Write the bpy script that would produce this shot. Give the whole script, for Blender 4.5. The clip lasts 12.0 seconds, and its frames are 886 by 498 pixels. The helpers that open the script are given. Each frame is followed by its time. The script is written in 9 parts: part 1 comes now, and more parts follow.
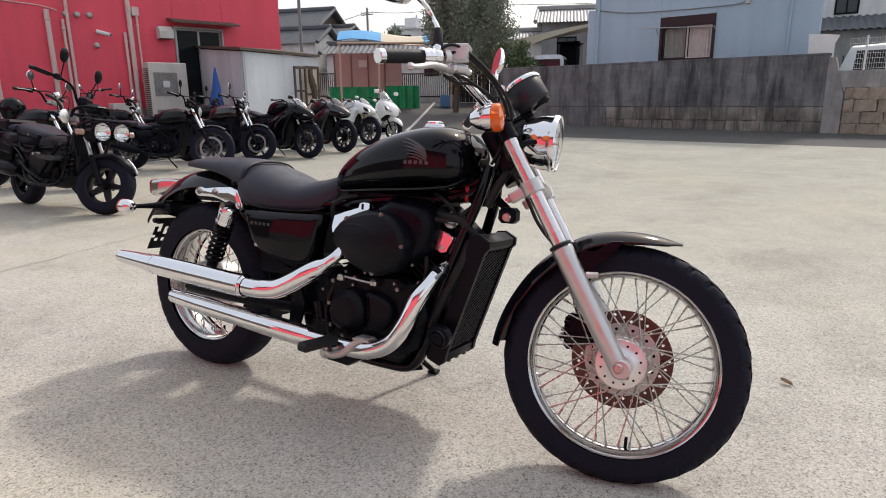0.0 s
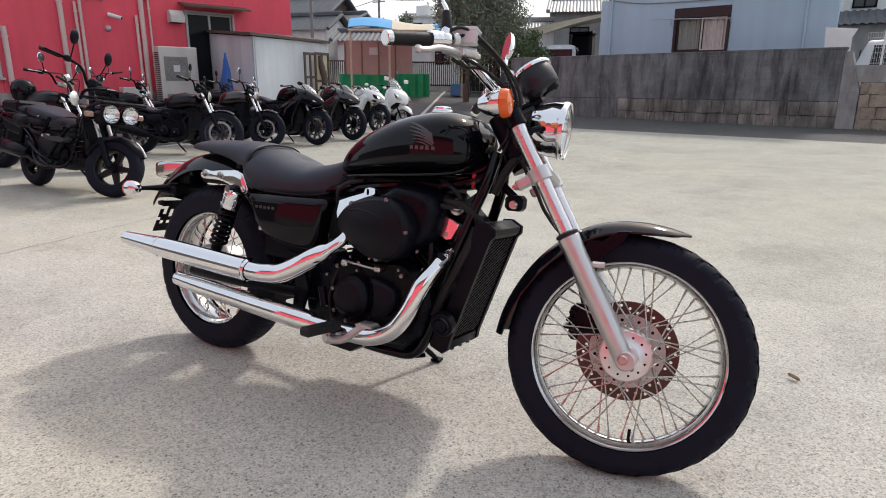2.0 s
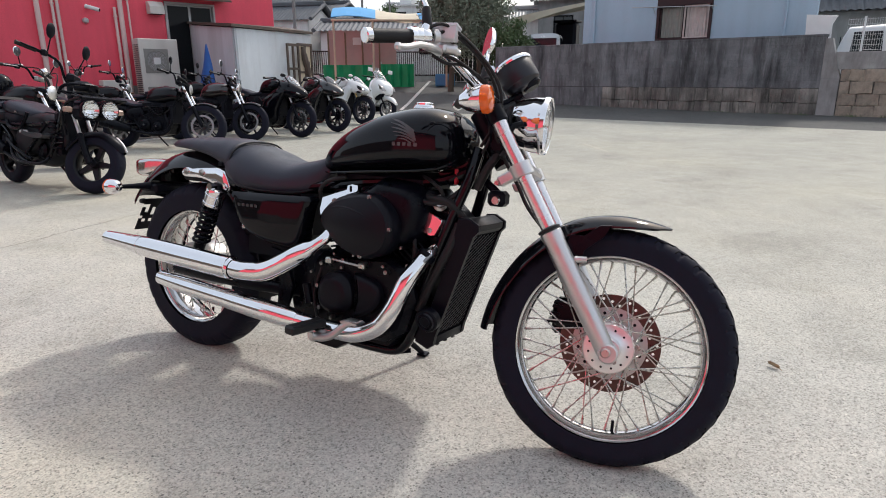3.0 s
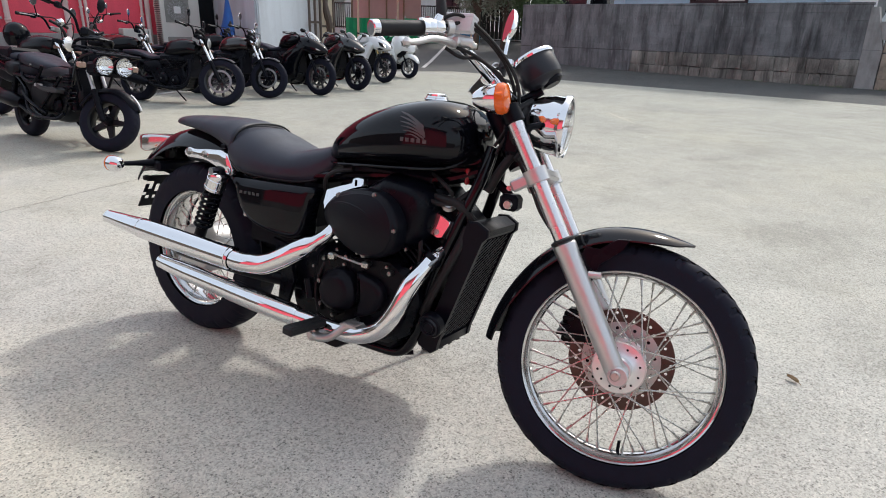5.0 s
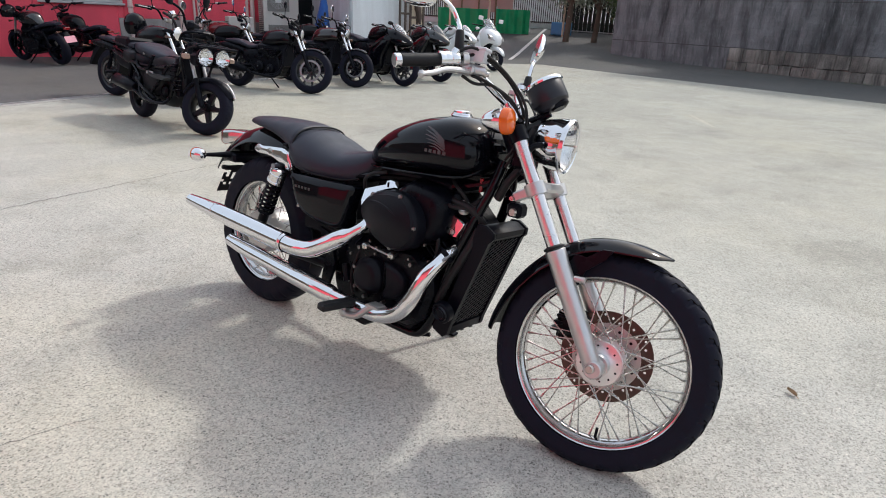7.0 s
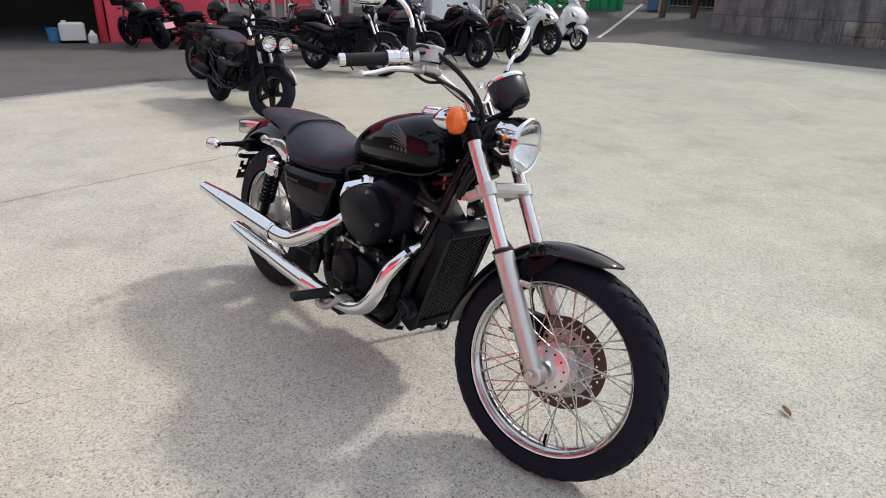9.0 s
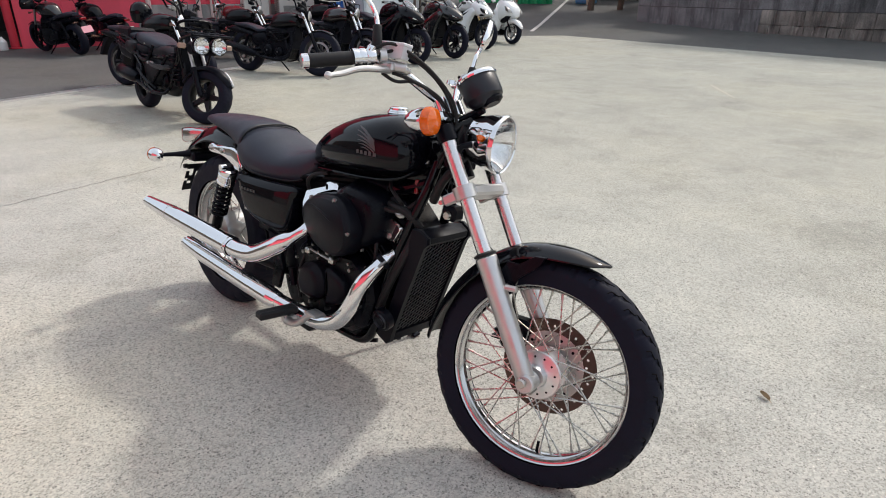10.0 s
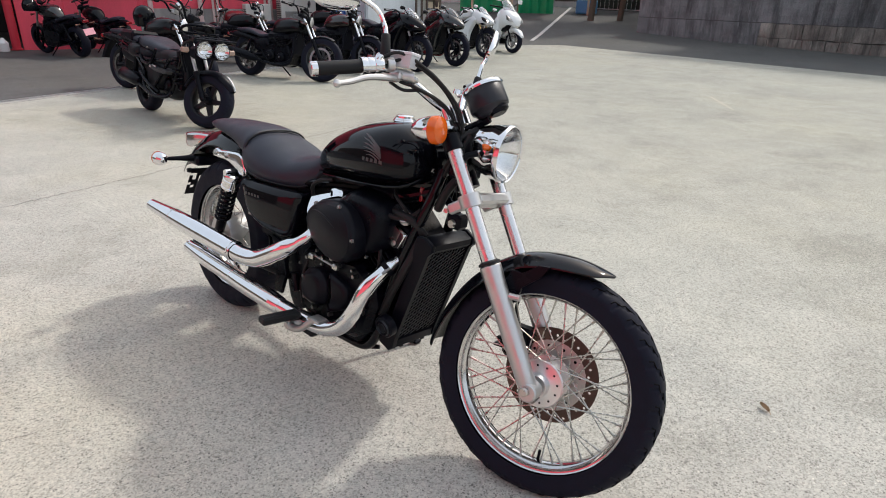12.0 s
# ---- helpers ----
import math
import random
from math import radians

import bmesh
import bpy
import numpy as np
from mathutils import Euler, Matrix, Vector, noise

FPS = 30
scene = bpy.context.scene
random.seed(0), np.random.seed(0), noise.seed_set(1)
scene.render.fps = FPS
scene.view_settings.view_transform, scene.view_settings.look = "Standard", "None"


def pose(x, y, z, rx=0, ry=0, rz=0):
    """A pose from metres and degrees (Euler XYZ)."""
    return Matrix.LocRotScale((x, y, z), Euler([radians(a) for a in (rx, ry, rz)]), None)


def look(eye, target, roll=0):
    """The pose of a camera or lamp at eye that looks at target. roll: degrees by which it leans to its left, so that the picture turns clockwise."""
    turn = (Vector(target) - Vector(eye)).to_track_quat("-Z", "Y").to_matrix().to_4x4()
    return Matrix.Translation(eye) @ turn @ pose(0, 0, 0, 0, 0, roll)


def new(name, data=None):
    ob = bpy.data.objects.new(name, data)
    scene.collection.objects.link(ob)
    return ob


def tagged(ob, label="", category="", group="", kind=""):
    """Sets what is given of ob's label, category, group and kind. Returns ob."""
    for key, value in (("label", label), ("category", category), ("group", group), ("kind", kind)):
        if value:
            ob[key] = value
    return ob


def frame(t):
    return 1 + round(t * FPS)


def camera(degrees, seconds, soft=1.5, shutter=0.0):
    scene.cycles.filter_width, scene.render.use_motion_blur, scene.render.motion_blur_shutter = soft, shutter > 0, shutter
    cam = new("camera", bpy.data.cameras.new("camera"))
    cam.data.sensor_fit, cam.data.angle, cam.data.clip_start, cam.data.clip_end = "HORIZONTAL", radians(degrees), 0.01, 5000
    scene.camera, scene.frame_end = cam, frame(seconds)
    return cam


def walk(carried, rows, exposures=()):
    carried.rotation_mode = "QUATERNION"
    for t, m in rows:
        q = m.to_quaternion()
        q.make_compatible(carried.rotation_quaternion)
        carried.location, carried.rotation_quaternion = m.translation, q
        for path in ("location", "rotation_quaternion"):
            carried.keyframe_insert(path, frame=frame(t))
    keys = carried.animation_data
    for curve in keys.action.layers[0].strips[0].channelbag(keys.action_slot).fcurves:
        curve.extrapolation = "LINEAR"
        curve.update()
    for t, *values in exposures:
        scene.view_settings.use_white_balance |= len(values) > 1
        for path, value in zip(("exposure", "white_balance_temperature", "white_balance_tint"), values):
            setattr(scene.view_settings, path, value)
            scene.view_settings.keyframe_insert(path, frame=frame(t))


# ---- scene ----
cam = camera(72.0, 12.0, 1.0)
PATH = [
    (0, (1.847, -1.551, 1.012), (0.882, 0.134, 0.533), -0.6),
    (0.5, (1.843, -1.54, 1.003), (0.875, 0.137, 0.504), -0.5),
    (1, (1.84, -1.536, 1.0), (0.872, 0.139, 0.493), -0.3),
    (1.5, (1.838, -1.537, 0.999), (0.859, 0.133, 0.495), 0.3),
    (2, (1.845, -1.533, 0.999), (0.863, 0.132, 0.488), 0.3),
    (2.5, (1.855, -1.537, 1.012), (0.88, 0.139, 0.521), -0.6),
    (3, (1.855, -1.529, 1.017), (0.913, 0.15, 0.475), -0.2),
    (4.8, (1.807, -1.409, 1.076), (0.788, 0.191, 0.443), -2.4),
    (5, (1.817, -1.407, 1.112), (0.848, 0.208, 0.439), 1.6),
    (5.5, (1.832, -1.432, 1.213), (0.83, 0.1, 0.406), 0.3),
    (6, (1.863, -1.442, 1.231), (0.857, 0.056, 0.368), 1.5),
    (6.5, (1.948, -1.457, 1.249), (0.958, 0.112, 0.5), 0.7),
    (7, (2.109, -1.481, 1.231), (0.934, -0.029, 0.515), 2.7),
    (7.2, (2.164, -1.481, 1.233), (1.015, -0.036, 0.463), 3.1),
    (8.8, (2.394, -1.2, 1.292), (1.039, 0.038, 0.496), 1.5),
    (9, (2.387, -1.189, 1.297), (1.02, 0.04, 0.511), 1.3),
    (9.5, (2.341, -1.186, 1.295), (1.061, 0.16, 0.554), 0.9),
    (10, (2.253, -1.198, 1.288), (1.018, 0.161, 0.495), 0.3),
    (10.5, (2.215, -1.211, 1.289), (0.998, 0.161, 0.49), 2.1),
    (11, (2.227, -1.218, 1.289), (1.003, 0.163, 0.516), 1.0),
    (11.5, (2.236, -1.221, 1.291), (1.0, 0.145, 0.513), 0.9),
    (12, (2.243, -1.217, 1.294), (1.009, 0.154, 0.522), 1.2),
]
walk(cam, [(t, look(eye, target, roll)) for t, eye, target, roll in PATH],
     ((0, -0.17, 6850, 12.5), (3, -0.13, 6550, 11.0), (5, -0.07, 6400, 9.5), (7, -0.12, 6400, 9.5), (9, -0.15, 6600, 9.5), (12, -0.13, 6600, 9.0)))

# ---- world and sun ----
SUN = Vector((0.06, 0.93, 1.0)).normalized()
world = bpy.data.worlds.new("sky_world")
scene.world = world
world.use_nodes = True
wn, wl = world.node_tree.nodes, world.node_tree.links
sky = wn.new("ShaderNodeTexSky")
sky.sky_type, sky.sun_disc = "NISHITA", False
sky.sun_elevation, sky.sun_rotation = math.asin(SUN.z), math.atan2(SUN.x, SUN.y)
sky.air_density, sky.dust_density, sky.ozone_density = 1.2, 5.0, 1.0
haze = wn.new("ShaderNodeMix")
haze.data_type = "RGBA"
haze.inputs[0].default_value = 0.52
wl.new(sky.outputs[0], haze.inputs[6])
haze.inputs[7].default_value = (6.9, 7.5, 8.3, 1)
wl.new(haze.outputs[2], wn["Background"].inputs[0])
wn["Background"].inputs[1].default_value = 0.183
sun = new("sun", bpy.data.lights.new("sun", "SUN"))
sun.data.energy, sun.data.angle, sun.data.color = 2.05, radians(4.5), (1.0, 0.97, 0.935)
sun.matrix_world = SUN.to_track_quat("Z", "Y").to_matrix().to_4x4()


# ---- materials ----
def mat(name, base, rough=0.5, metal=0.0, var=0.12, scale=6.0, fine=60.0, bump=0.0, coat=0.0, rvar=0.1, island=0.0,
        streak=0.0, spec=0.5, trans=0.0, ior=1.45):
    """Painted, metal, stone or rubber surface with colour and gloss that vary at two scales."""
    m = bpy.data.materials.new(name)
    m.use_nodes = True
    n, l = m.node_tree.nodes, m.node_tree.links
    b = n["Principled BSDF"]
    tc = n.new("ShaderNodeTexCoord")
    big, small = n.new("ShaderNodeTexNoise"), n.new("ShaderNodeTexNoise")
    mp = n.new("ShaderNodeMapping")
    l.new(tc.outputs["Object"], mp.inputs[0])
    mp.inputs["Scale"].default_value = (1, 1, 0.12) if streak else (1, 1, 1)
    big.inputs["Scale"].default_value, big.inputs["Detail"].default_value = scale, 6
    small.inputs["Scale"].default_value, small.inputs["Detail"].default_value = fine, 4
    l.new(mp.outputs[0], big.inputs["Vector"])
    l.new(tc.outputs["Object"], small.inputs["Vector"])
    add = n.new("ShaderNodeMath")
    add.operation = "MULTIPLY_ADD"
    l.new(small.outputs[0], add.inputs[0])
    add.inputs[1].default_value = 0.5
    l.new(big.outputs[0], add.inputs[2])
    src = add.outputs[0]
    if island:
        geo, gi = n.new("ShaderNodeNewGeometry"), n.new("ShaderNodeMath")
        oi, both = n.new("ShaderNodeObjectInfo"), n.new("ShaderNodeMath")
        l.new(geo.outputs["Random Per Island"], both.inputs[0])
        l.new(oi.outputs["Random"], both.inputs[1])
        fr = n.new("ShaderNodeMath")
        fr.operation = "FRACT"
        l.new(both.outputs[0], fr.inputs[0])
        gi.operation = "MULTIPLY_ADD"
        l.new(fr.outputs[0], gi.inputs[0])
        gi.inputs[1].default_value = island
        l.new(src, gi.inputs[2])
        src = gi.outputs[0]
    mr = n.new("ShaderNodeMapRange")
    l.new(src, mr.inputs[0])
    mr.inputs[1].default_value, mr.inputs[2].default_value = 0.35, 1.15 + island
    mr.inputs[3].default_value, mr.inputs[4].default_value = 1 - var, 1 + var
    vm = n.new("ShaderNodeVectorMath")
    vm.operation = "SCALE"
    vm.inputs[0].default_value = base
    l.new(mr.outputs[0], vm.inputs["Scale"])
    l.new(vm.outputs[0], b.inputs["Base Color"])
    rr = n.new("ShaderNodeMapRange")
    l.new(big.outputs[0], rr.inputs[0])
    rr.inputs[1].default_value, rr.inputs[2].default_value = 0.3, 0.7
    rr.inputs[3].default_value, rr.inputs[4].default_value = max(0.0, rough * (1 - rvar)), min(1.0, rough * (1 + rvar))
    l.new(rr.outputs[0], b.inputs["Roughness"])
    b.inputs["Metallic"].default_value = metal
    b.inputs["Specular IOR Level"].default_value = spec
    b.inputs["Coat Weight"].default_value = coat
    b.inputs["Coat Roughness"].default_value = 0.03
    b.inputs["Transmission Weight"].default_value = trans
    b.inputs["IOR"].default_value = ior
    if bump:
        bp = n.new("ShaderNodeBump")
        bp.inputs["Strength"].default_value, bp.inputs["Distance"].default_value = min(1.0, bump), 0.004
        l.new(add.outputs[0], bp.inputs["Height"])
        l.new(bp.outputs[0], b.inputs["Normal"])
    return m


def ramp(n, l, src, stops):
    r = n.new("ShaderNodeValToRGB")
    e = r.color_ramp.elements
    while len(e) < len(stops):
        e.new(0.5)
    for k, (p, c) in zip(e, stops):
        k.position, k.color = p, (*c, 1)
    l.new(src, r.inputs[0])
    return r.outputs[0]


def mixc(n, l, fac, a, b, mode="MIX"):
    x = n.new("ShaderNodeMix")
    x.data_type, x.blend_type = "RGBA", mode
    for s, v in ((x.inputs[0], fac), (x.inputs[6], a), (x.inputs[7], b)):
        if isinstance(v, (int, float)):
            s.default_value = v
        elif isinstance(v, tuple):
            s.default_value = (*v, 1)
        else:
            l.new(v, s)
    return x.outputs[2]


def noise_tex(n, l, vec, scale, detail=5, rough=0.6):
    t = n.new("ShaderNodeTexNoise")
    t.inputs["Scale"].default_value, t.inputs["Detail"].default_value, t.inputs["Roughness"].default_value = scale, detail, rough
    l.new(vec, t.inputs["Vector"])
    return t.outputs[0]


def paving(name, light, dark, grit, rough, worn):
    """Concrete or asphalt with aggregate, stains, worn patches and a near-to-far brightness change."""
    m = bpy.data.materials.new(name)
    m.use_nodes = True
    n, l = m.node_tree.nodes, m.node_tree.links
    b = n["Principled BSDF"]
    vec = n.new("ShaderNodeTexCoord").outputs["Object"]
    big = noise_tex(n, l, vec, 0.45, 6)
    mid = noise_tex(n, l, vec, 4.0, 8, 0.7)
    fine = noise_tex(n, l, vec, 92.0, 7, 0.82)
    c = ramp(n, l, big, [(0.3, dark), (0.62, light)])
    warm = noise_tex(n, l, vec, 0.22, 5, 0.65)
    c = mixc(n, l, 0.8, c, ramp(n, l, warm, [(0.34, (0.90, 0.925, 0.92)), (0.50, (1.0, 1.0, 1.0)), (0.64, (1.10, 1.05, 0.93))]), "MULTIPLY")
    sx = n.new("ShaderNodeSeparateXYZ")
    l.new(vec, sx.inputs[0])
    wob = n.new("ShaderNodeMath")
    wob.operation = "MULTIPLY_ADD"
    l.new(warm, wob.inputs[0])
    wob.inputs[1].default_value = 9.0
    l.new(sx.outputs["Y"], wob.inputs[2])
    # light's fall-off with distance painted into the colour: pale near, dark far
    far_dim = n.new("ShaderNodeMapRange")
    l.new(wob.outputs[0], far_dim.inputs[0])
    far_dim.inputs[1].default_value, far_dim.inputs[2].default_value = 3.5, 10.5
    c = mixc(n, l, 1.0, c, ramp(n, l, far_dim.outputs[0], [(0.0, (1.23, 1.24, 1.31)), (0.25, (1.10, 1.11, 1.13)), (0.55, (0.94, 0.95, 0.92)), (1.0, (0.75, 0.775, 0.735))]), "MULTIPLY")
    blot = noise_tex(n, l, vec, 1.3, 7, 0.72)
    c = mixc(n, l, 0.8, c, ramp(n, l, blot, [(0.33, (0.62, 0.62, 0.60)), (0.47, (0.99, 0.99, 0.99)), (0.64, (1.11, 1.11, 1.10))]), "MULTIPLY")
    patch = noise_tex(n, l, vec, 0.62, 6, 0.7)
    c = mixc(n, l, 0.9, c, ramp(n, l, patch, [(0.36, (0.80, 0.80, 0.775)), (0.48, (1, 1, 1)), (0.62, (1.07, 1.06, 1.03))]), "MULTIPLY")
    c = mixc(n, l, 0.42, c, ramp(n, l, mid, [(0.3, tuple(v * 0.72 for v in light)), (0.7, tuple(v * 1.16 for v in light))]))
    v = n.new("ShaderNodeTexVoronoi")
    v.inputs["Scale"].default_value = grit
    l.new(vec, v.inputs["Vector"])
    pick = noise_tex(n, l, vec, grit * 0.37, 2)
    spot = ramp(n, l, v.outputs["Distance"], [(0.22, (1, 1, 1)), (0.4, (0, 0, 0))])
    sel = ramp(n, l, pick, [(0.50, (0, 0, 0)), (0.57, (1, 1, 1))])
    c = mixc(n, l, mixc(n, l, 1.0, spot, sel, "MULTIPLY"), c, tuple(v_ * worn for v_ in light))
    sel2 = ramp(n, l, pick, [(0.36, (1, 1, 1)), (0.43, (0, 0, 0))])
    c = mixc(n, l, mixc(n, l, 1.0, spot, sel2, "MULTIPLY"), c, tuple(min(0.8, v_ * 1.35) for v_ in light))
    grain = n.new("ShaderNodeTexVoronoi")
    grain.inputs["Scale"].default_value = grit * 1.7
    l.new(vec, grain.inputs["Vector"])
    c = mixc(n, l, 0.72, c, ramp(n, l, grain.outputs["Color"], [(0.10, (0.52, 0.51, 0.50)), (0.42, (0.98, 0.98, 0.97)), (0.80, (1.25, 1.24, 1.22))]), "MULTIPLY")
    c = mixc(n, l, 0.72, c, ramp(n, l, fine, [(0.29, (0.30, 0.295, 0.285)), (0.46, (1, 1, 1)), (0.70, (1.32, 1.32, 1.31))]), "MULTIPLY")
    pit = n.new("ShaderNodeTexVoronoi")
    pit.inputs["Scale"].default_value = grit * 0.52
    l.new(vec, pit.inputs["Vector"])
    rnd = n.new("ShaderNodeSeparateColor")
    l.new(pit.outputs["Color"], rnd.inputs[0])
    size = n.new("ShaderNodeMapRange")
    l.new(rnd.outputs[0], size.inputs[0])
    size.inputs[1].default_value, size.inputs[2].default_value, size.inputs[3].default_value, size.inputs[4].default_value = 0.35, 1.0, 0.0, 0.28
    gap = n.new("ShaderNodeMath")
    gap.operation = "SUBTRACT"
    l.new(size.outputs[0], gap.inputs[0])
    l.new(pit.outputs["Distance"], gap.inputs[1])
    hole = ramp(n, l, gap.outputs[0], [(0.0, (0, 0, 0)), (0.06, (1, 1, 1))])
    c = mixc(n, l, mixc(n, l, 1.0, hole, (0.90, 0.90, 0.90), "MULTIPLY"), c, tuple(v_ * 0.36 for v_ in light))
    l.new(c, b.inputs["Base Color"])
    b.inputs["Roughness"].default_value = rough
    b.inputs["Specular IOR Level"].default_value = 0.35
    bp = n.new("ShaderNodeBump")
    bp.inputs["Strength"].default_value, bp.inputs["Distance"].default_value = 0.5, 0.004
    l.new(fine, bp.inputs["Height"])
    l.new(bp.outputs[0], b.inputs["Normal"])
    return m


def weathered(name, light, dark, stain, scale=1.2, rough=0.85, streak=0.25, bump=0.5):
    """Masonry or painted wall with rain streaks, dirt and pores."""
    m = bpy.data.materials.new(name)
    m.use_nodes = True
    n, l = m.node_tree.nodes, m.node_tree.links
    b = n["Principled BSDF"]
    vec = n.new("ShaderNodeTexCoord").outputs["Object"]
    mp = n.new("ShaderNodeMapping")
    mp.inputs["Scale"].default_value = (1, 1, streak)
    l.new(vec, mp.inputs[0])
    a = noise_tex(n, l, vec, scale, 7, 0.65)
    s = noise_tex(n, l, mp.outputs[0], scale * 3.2, 6, 0.6)
    f = noise_tex(n, l, vec, 70, 5, 0.7)
    c = ramp(n, l, a, [(0.32, dark), (0.66, light)])
    c = mixc(n, l, ramp(n, l, s, [(0.42, (0, 0, 0)), (0.72, (0.75, 0.75, 0.75))]), c, stain)
    oi = n.new("ShaderNodeObjectInfo")
    c = mixc(n, l, 1.0, c, ramp(n, l, oi.outputs["Random"], [(0.0, (0.90, 0.90, 0.90)), (1.0, (1.10, 1.09, 1.07))]), "MULTIPLY")
    c = mixc(n, l, 0.35, c, ramp(n, l, f, [(0.3, (0.6, 0.6, 0.6)), (0.6, (1.1, 1.1, 1.1))]), "MULTIPLY")
    l.new(c, b.inputs["Base Color"])
    b.inputs["Roughness"].default_value = rough
    bp = n.new("ShaderNodeBump")
    bp.inputs["Strength"].default_value, bp.inputs["Distance"].default_value = bump, 0.005
    l.new(f, bp.inputs["Height"])
    l.new(bp.outputs[0], b.inputs["Normal"])
    return m


def stained_wall(name, light, dark, black, vary):
    """Old concrete blocks and stones: pale wash, damp and black run-off stains that cross the joints."""
    m = bpy.data.materials.new(name)
    m.use_nodes = True
    n, l = m.node_tree.nodes, m.node_tree.links
    b = n["Principled BSDF"]
    geo = n.new("ShaderNodeNewGeometry")
    vec = geo.outputs["Position"]
    mp = n.new("ShaderNodeMapping")
    mp.inputs["Scale"].default_value = (1, 1, 0.16)
    l.new(vec, mp.inputs[0])
    a = noise_tex(n, l, vec, 0.8, 8, 0.68)
    s = noise_tex(n, l, mp.outputs[0], 3.2, 7, 0.66)
    s2 = noise_tex(n, l, mp.outputs[0], 9.0, 5, 0.6)
    f = noise_tex(n, l, vec, 45, 6, 0.72)
    c = ramp(n, l, a, [(0.33, dark), (0.66, light)])
    c = mixc(n, l, ramp(n, l, s, [(0.44, (0, 0, 0)), (0.68, (0.9, 0.9, 0.9))]), c, black)
    c = mixc(n, l, ramp(n, l, s2, [(0.60, (0, 0, 0)), (0.74, (0.6, 0.6, 0.6))]), c, tuple(v * 1.25 for v in light))
    oi = n.new("ShaderNodeObjectInfo")
    c = mixc(n, l, 1.0, c, ramp(n, l, oi.outputs["Random"], [(0.0, (1 - vary, 1 - vary, 1 - vary)), (1.0, (1 + vary, 1 + vary * 0.95, 1 + vary * 0.85))]), "MULTIPLY")
    c = mixc(n, l, 0.6, c, ramp(n, l, f, [(0.3, (0.5, 0.5, 0.5)), (0.6, (1.15, 1.15, 1.15))]), "MULTIPLY")
    l.new(c, b.inputs["Base Color"])
    b.inputs["Roughness"].default_value = 0.92
    b.inputs["Specular IOR Level"].default_value = 0.2
    bp = n.new("ShaderNodeBump")
    bp.inputs["Strength"].default_value, bp.inputs["Distance"].default_value = 0.8, 0.008
    l.new(f, bp.inputs["Height"])
    l.new(bp.outputs[0], b.inputs["Normal"])
    return m


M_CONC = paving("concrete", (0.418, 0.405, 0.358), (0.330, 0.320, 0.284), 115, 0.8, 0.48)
M_ASPH = paving("asphalt", (0.108, 0.106, 0.105), (0.078, 0.077, 0.077), 150, 0.85, 0.5)
M_EDGE = paving("kerb_concrete", (0.40, 0.39, 0.36), (0.28, 0.27, 0.25), 120, 0.85, 0.5)
M_PAINT = mat("black_gloss_paint", (0.0030, 0.0033, 0.0056), 0.045, 0, 0.2, 3, 300, 0, 0.12, 0.3, spec=0.22)
M_FENDER = mat("black_fender_paint", (0.0038, 0.0041, 0.0062), 0.07, 0, 0.2, 3, 300, 0, 0.25, 0.3, spec=0.30)
M_CHROME = mat("chrome", (0.80, 0.80, 0.81), 0.05, 1.0, 0.05, 8, 200, 0, 0, 0.5)
M_SATIN = mat("satin_aluminium", (0.58, 0.57, 0.565), 0.42, 1.0, 0.08, 20, 400, 0.05, 0, 0.25)
M_CAST = mat("cast_aluminium", (0.52, 0.51, 0.50), 0.42, 1.0, 0.12, 30, 500, 0.15, 0, 0.2)
M_RIM = mat("polished_steel_rim", (0.60, 0.595, 0.59), 0.14, 1.0, 0.08, 20, 300, 0.02, 0, 0.3)
M_TUBE = mat("bright_fork_tube", (0.70, 0.69, 0.69), 0.27, 1.0, 0.06, 8, 200, 0, 0, 0.3)
M_RESERVOIR = mat("pale_satin_reservoir", (0.60, 0.61, 0.64), 0.38, 0.10, 0.08, 20, 200, 0.03)
# rubber darkened to near-black for the shade inside tread grooves
M_GROOVESHADE = mat("tread_groove_shade", (0.0022, 0.0022, 0.0026), 0.9, 0, 0.2, 40, 300, 0, spec=0.2)
M_HUB = mat("polished_hub", (0.76, 0.75, 0.75), 0.36, 1.0, 0.08, 30, 400, 0.04, 0, 0.25)
M_STEEL = mat("stainless_spokes", (0.50, 0.49, 0.46), 0.28, 1.0, 0.1, 60, 500, 0, 0, 0.2)
M_DISC = mat("worn_disc_steel", (0.10, 0.072, 0.062), 0.36, 0.9, 0.25, 40, 500, 0.05, 0, 0.3)
M_RUBBER = mat("tyre_rubber", (0.0088, 0.0098, 0.0185), 0.62, 0, 0.3, 25, 300, 0.15, 0, 0.15, spec=0.15)
M_METER = mat("satin_black_pod", (0.0115, 0.0125, 0.0180), 0.36, 0.0, 0.15, 20, 300, 0.05, spec=0.45)
M_BOLT = mat("dull_bolt_steel", (0.26, 0.255, 0.25), 0.32, 1.0, 0.15, 60, 300)
M_SLAT = mat("dusty_louvre", (0.085, 0.085, 0.088), 0.5, 0.2, 0.2, 60, 300, spec=0.3)
M_GRIP = mat("grip_rubber", (0.011, 0.011, 0.012), 0.55, 0, 0.2, 60, 500, 0.2, spec=0.35)
M_VINYL = mat("seat_vinyl", (0.0155, 0.0180, 0.0300), 0.44, 0, 0.2, 15, 700, 0.10, 0, 0.15, spec=0.46)
M_BLACK = mat("satin_black_metal", (0.0026, 0.0030, 0.0060), 0.30, 0.0, 0.25, 20, 300, 0.06, 0, 0.25, spec=0.14)
M_MATTE = mat("matte_black_cover", (0.0058, 0.0061, 0.0095), 0.33, 0.0, 0.2, 10, 500, 0.12, 0, 0.15, spec=0.15)
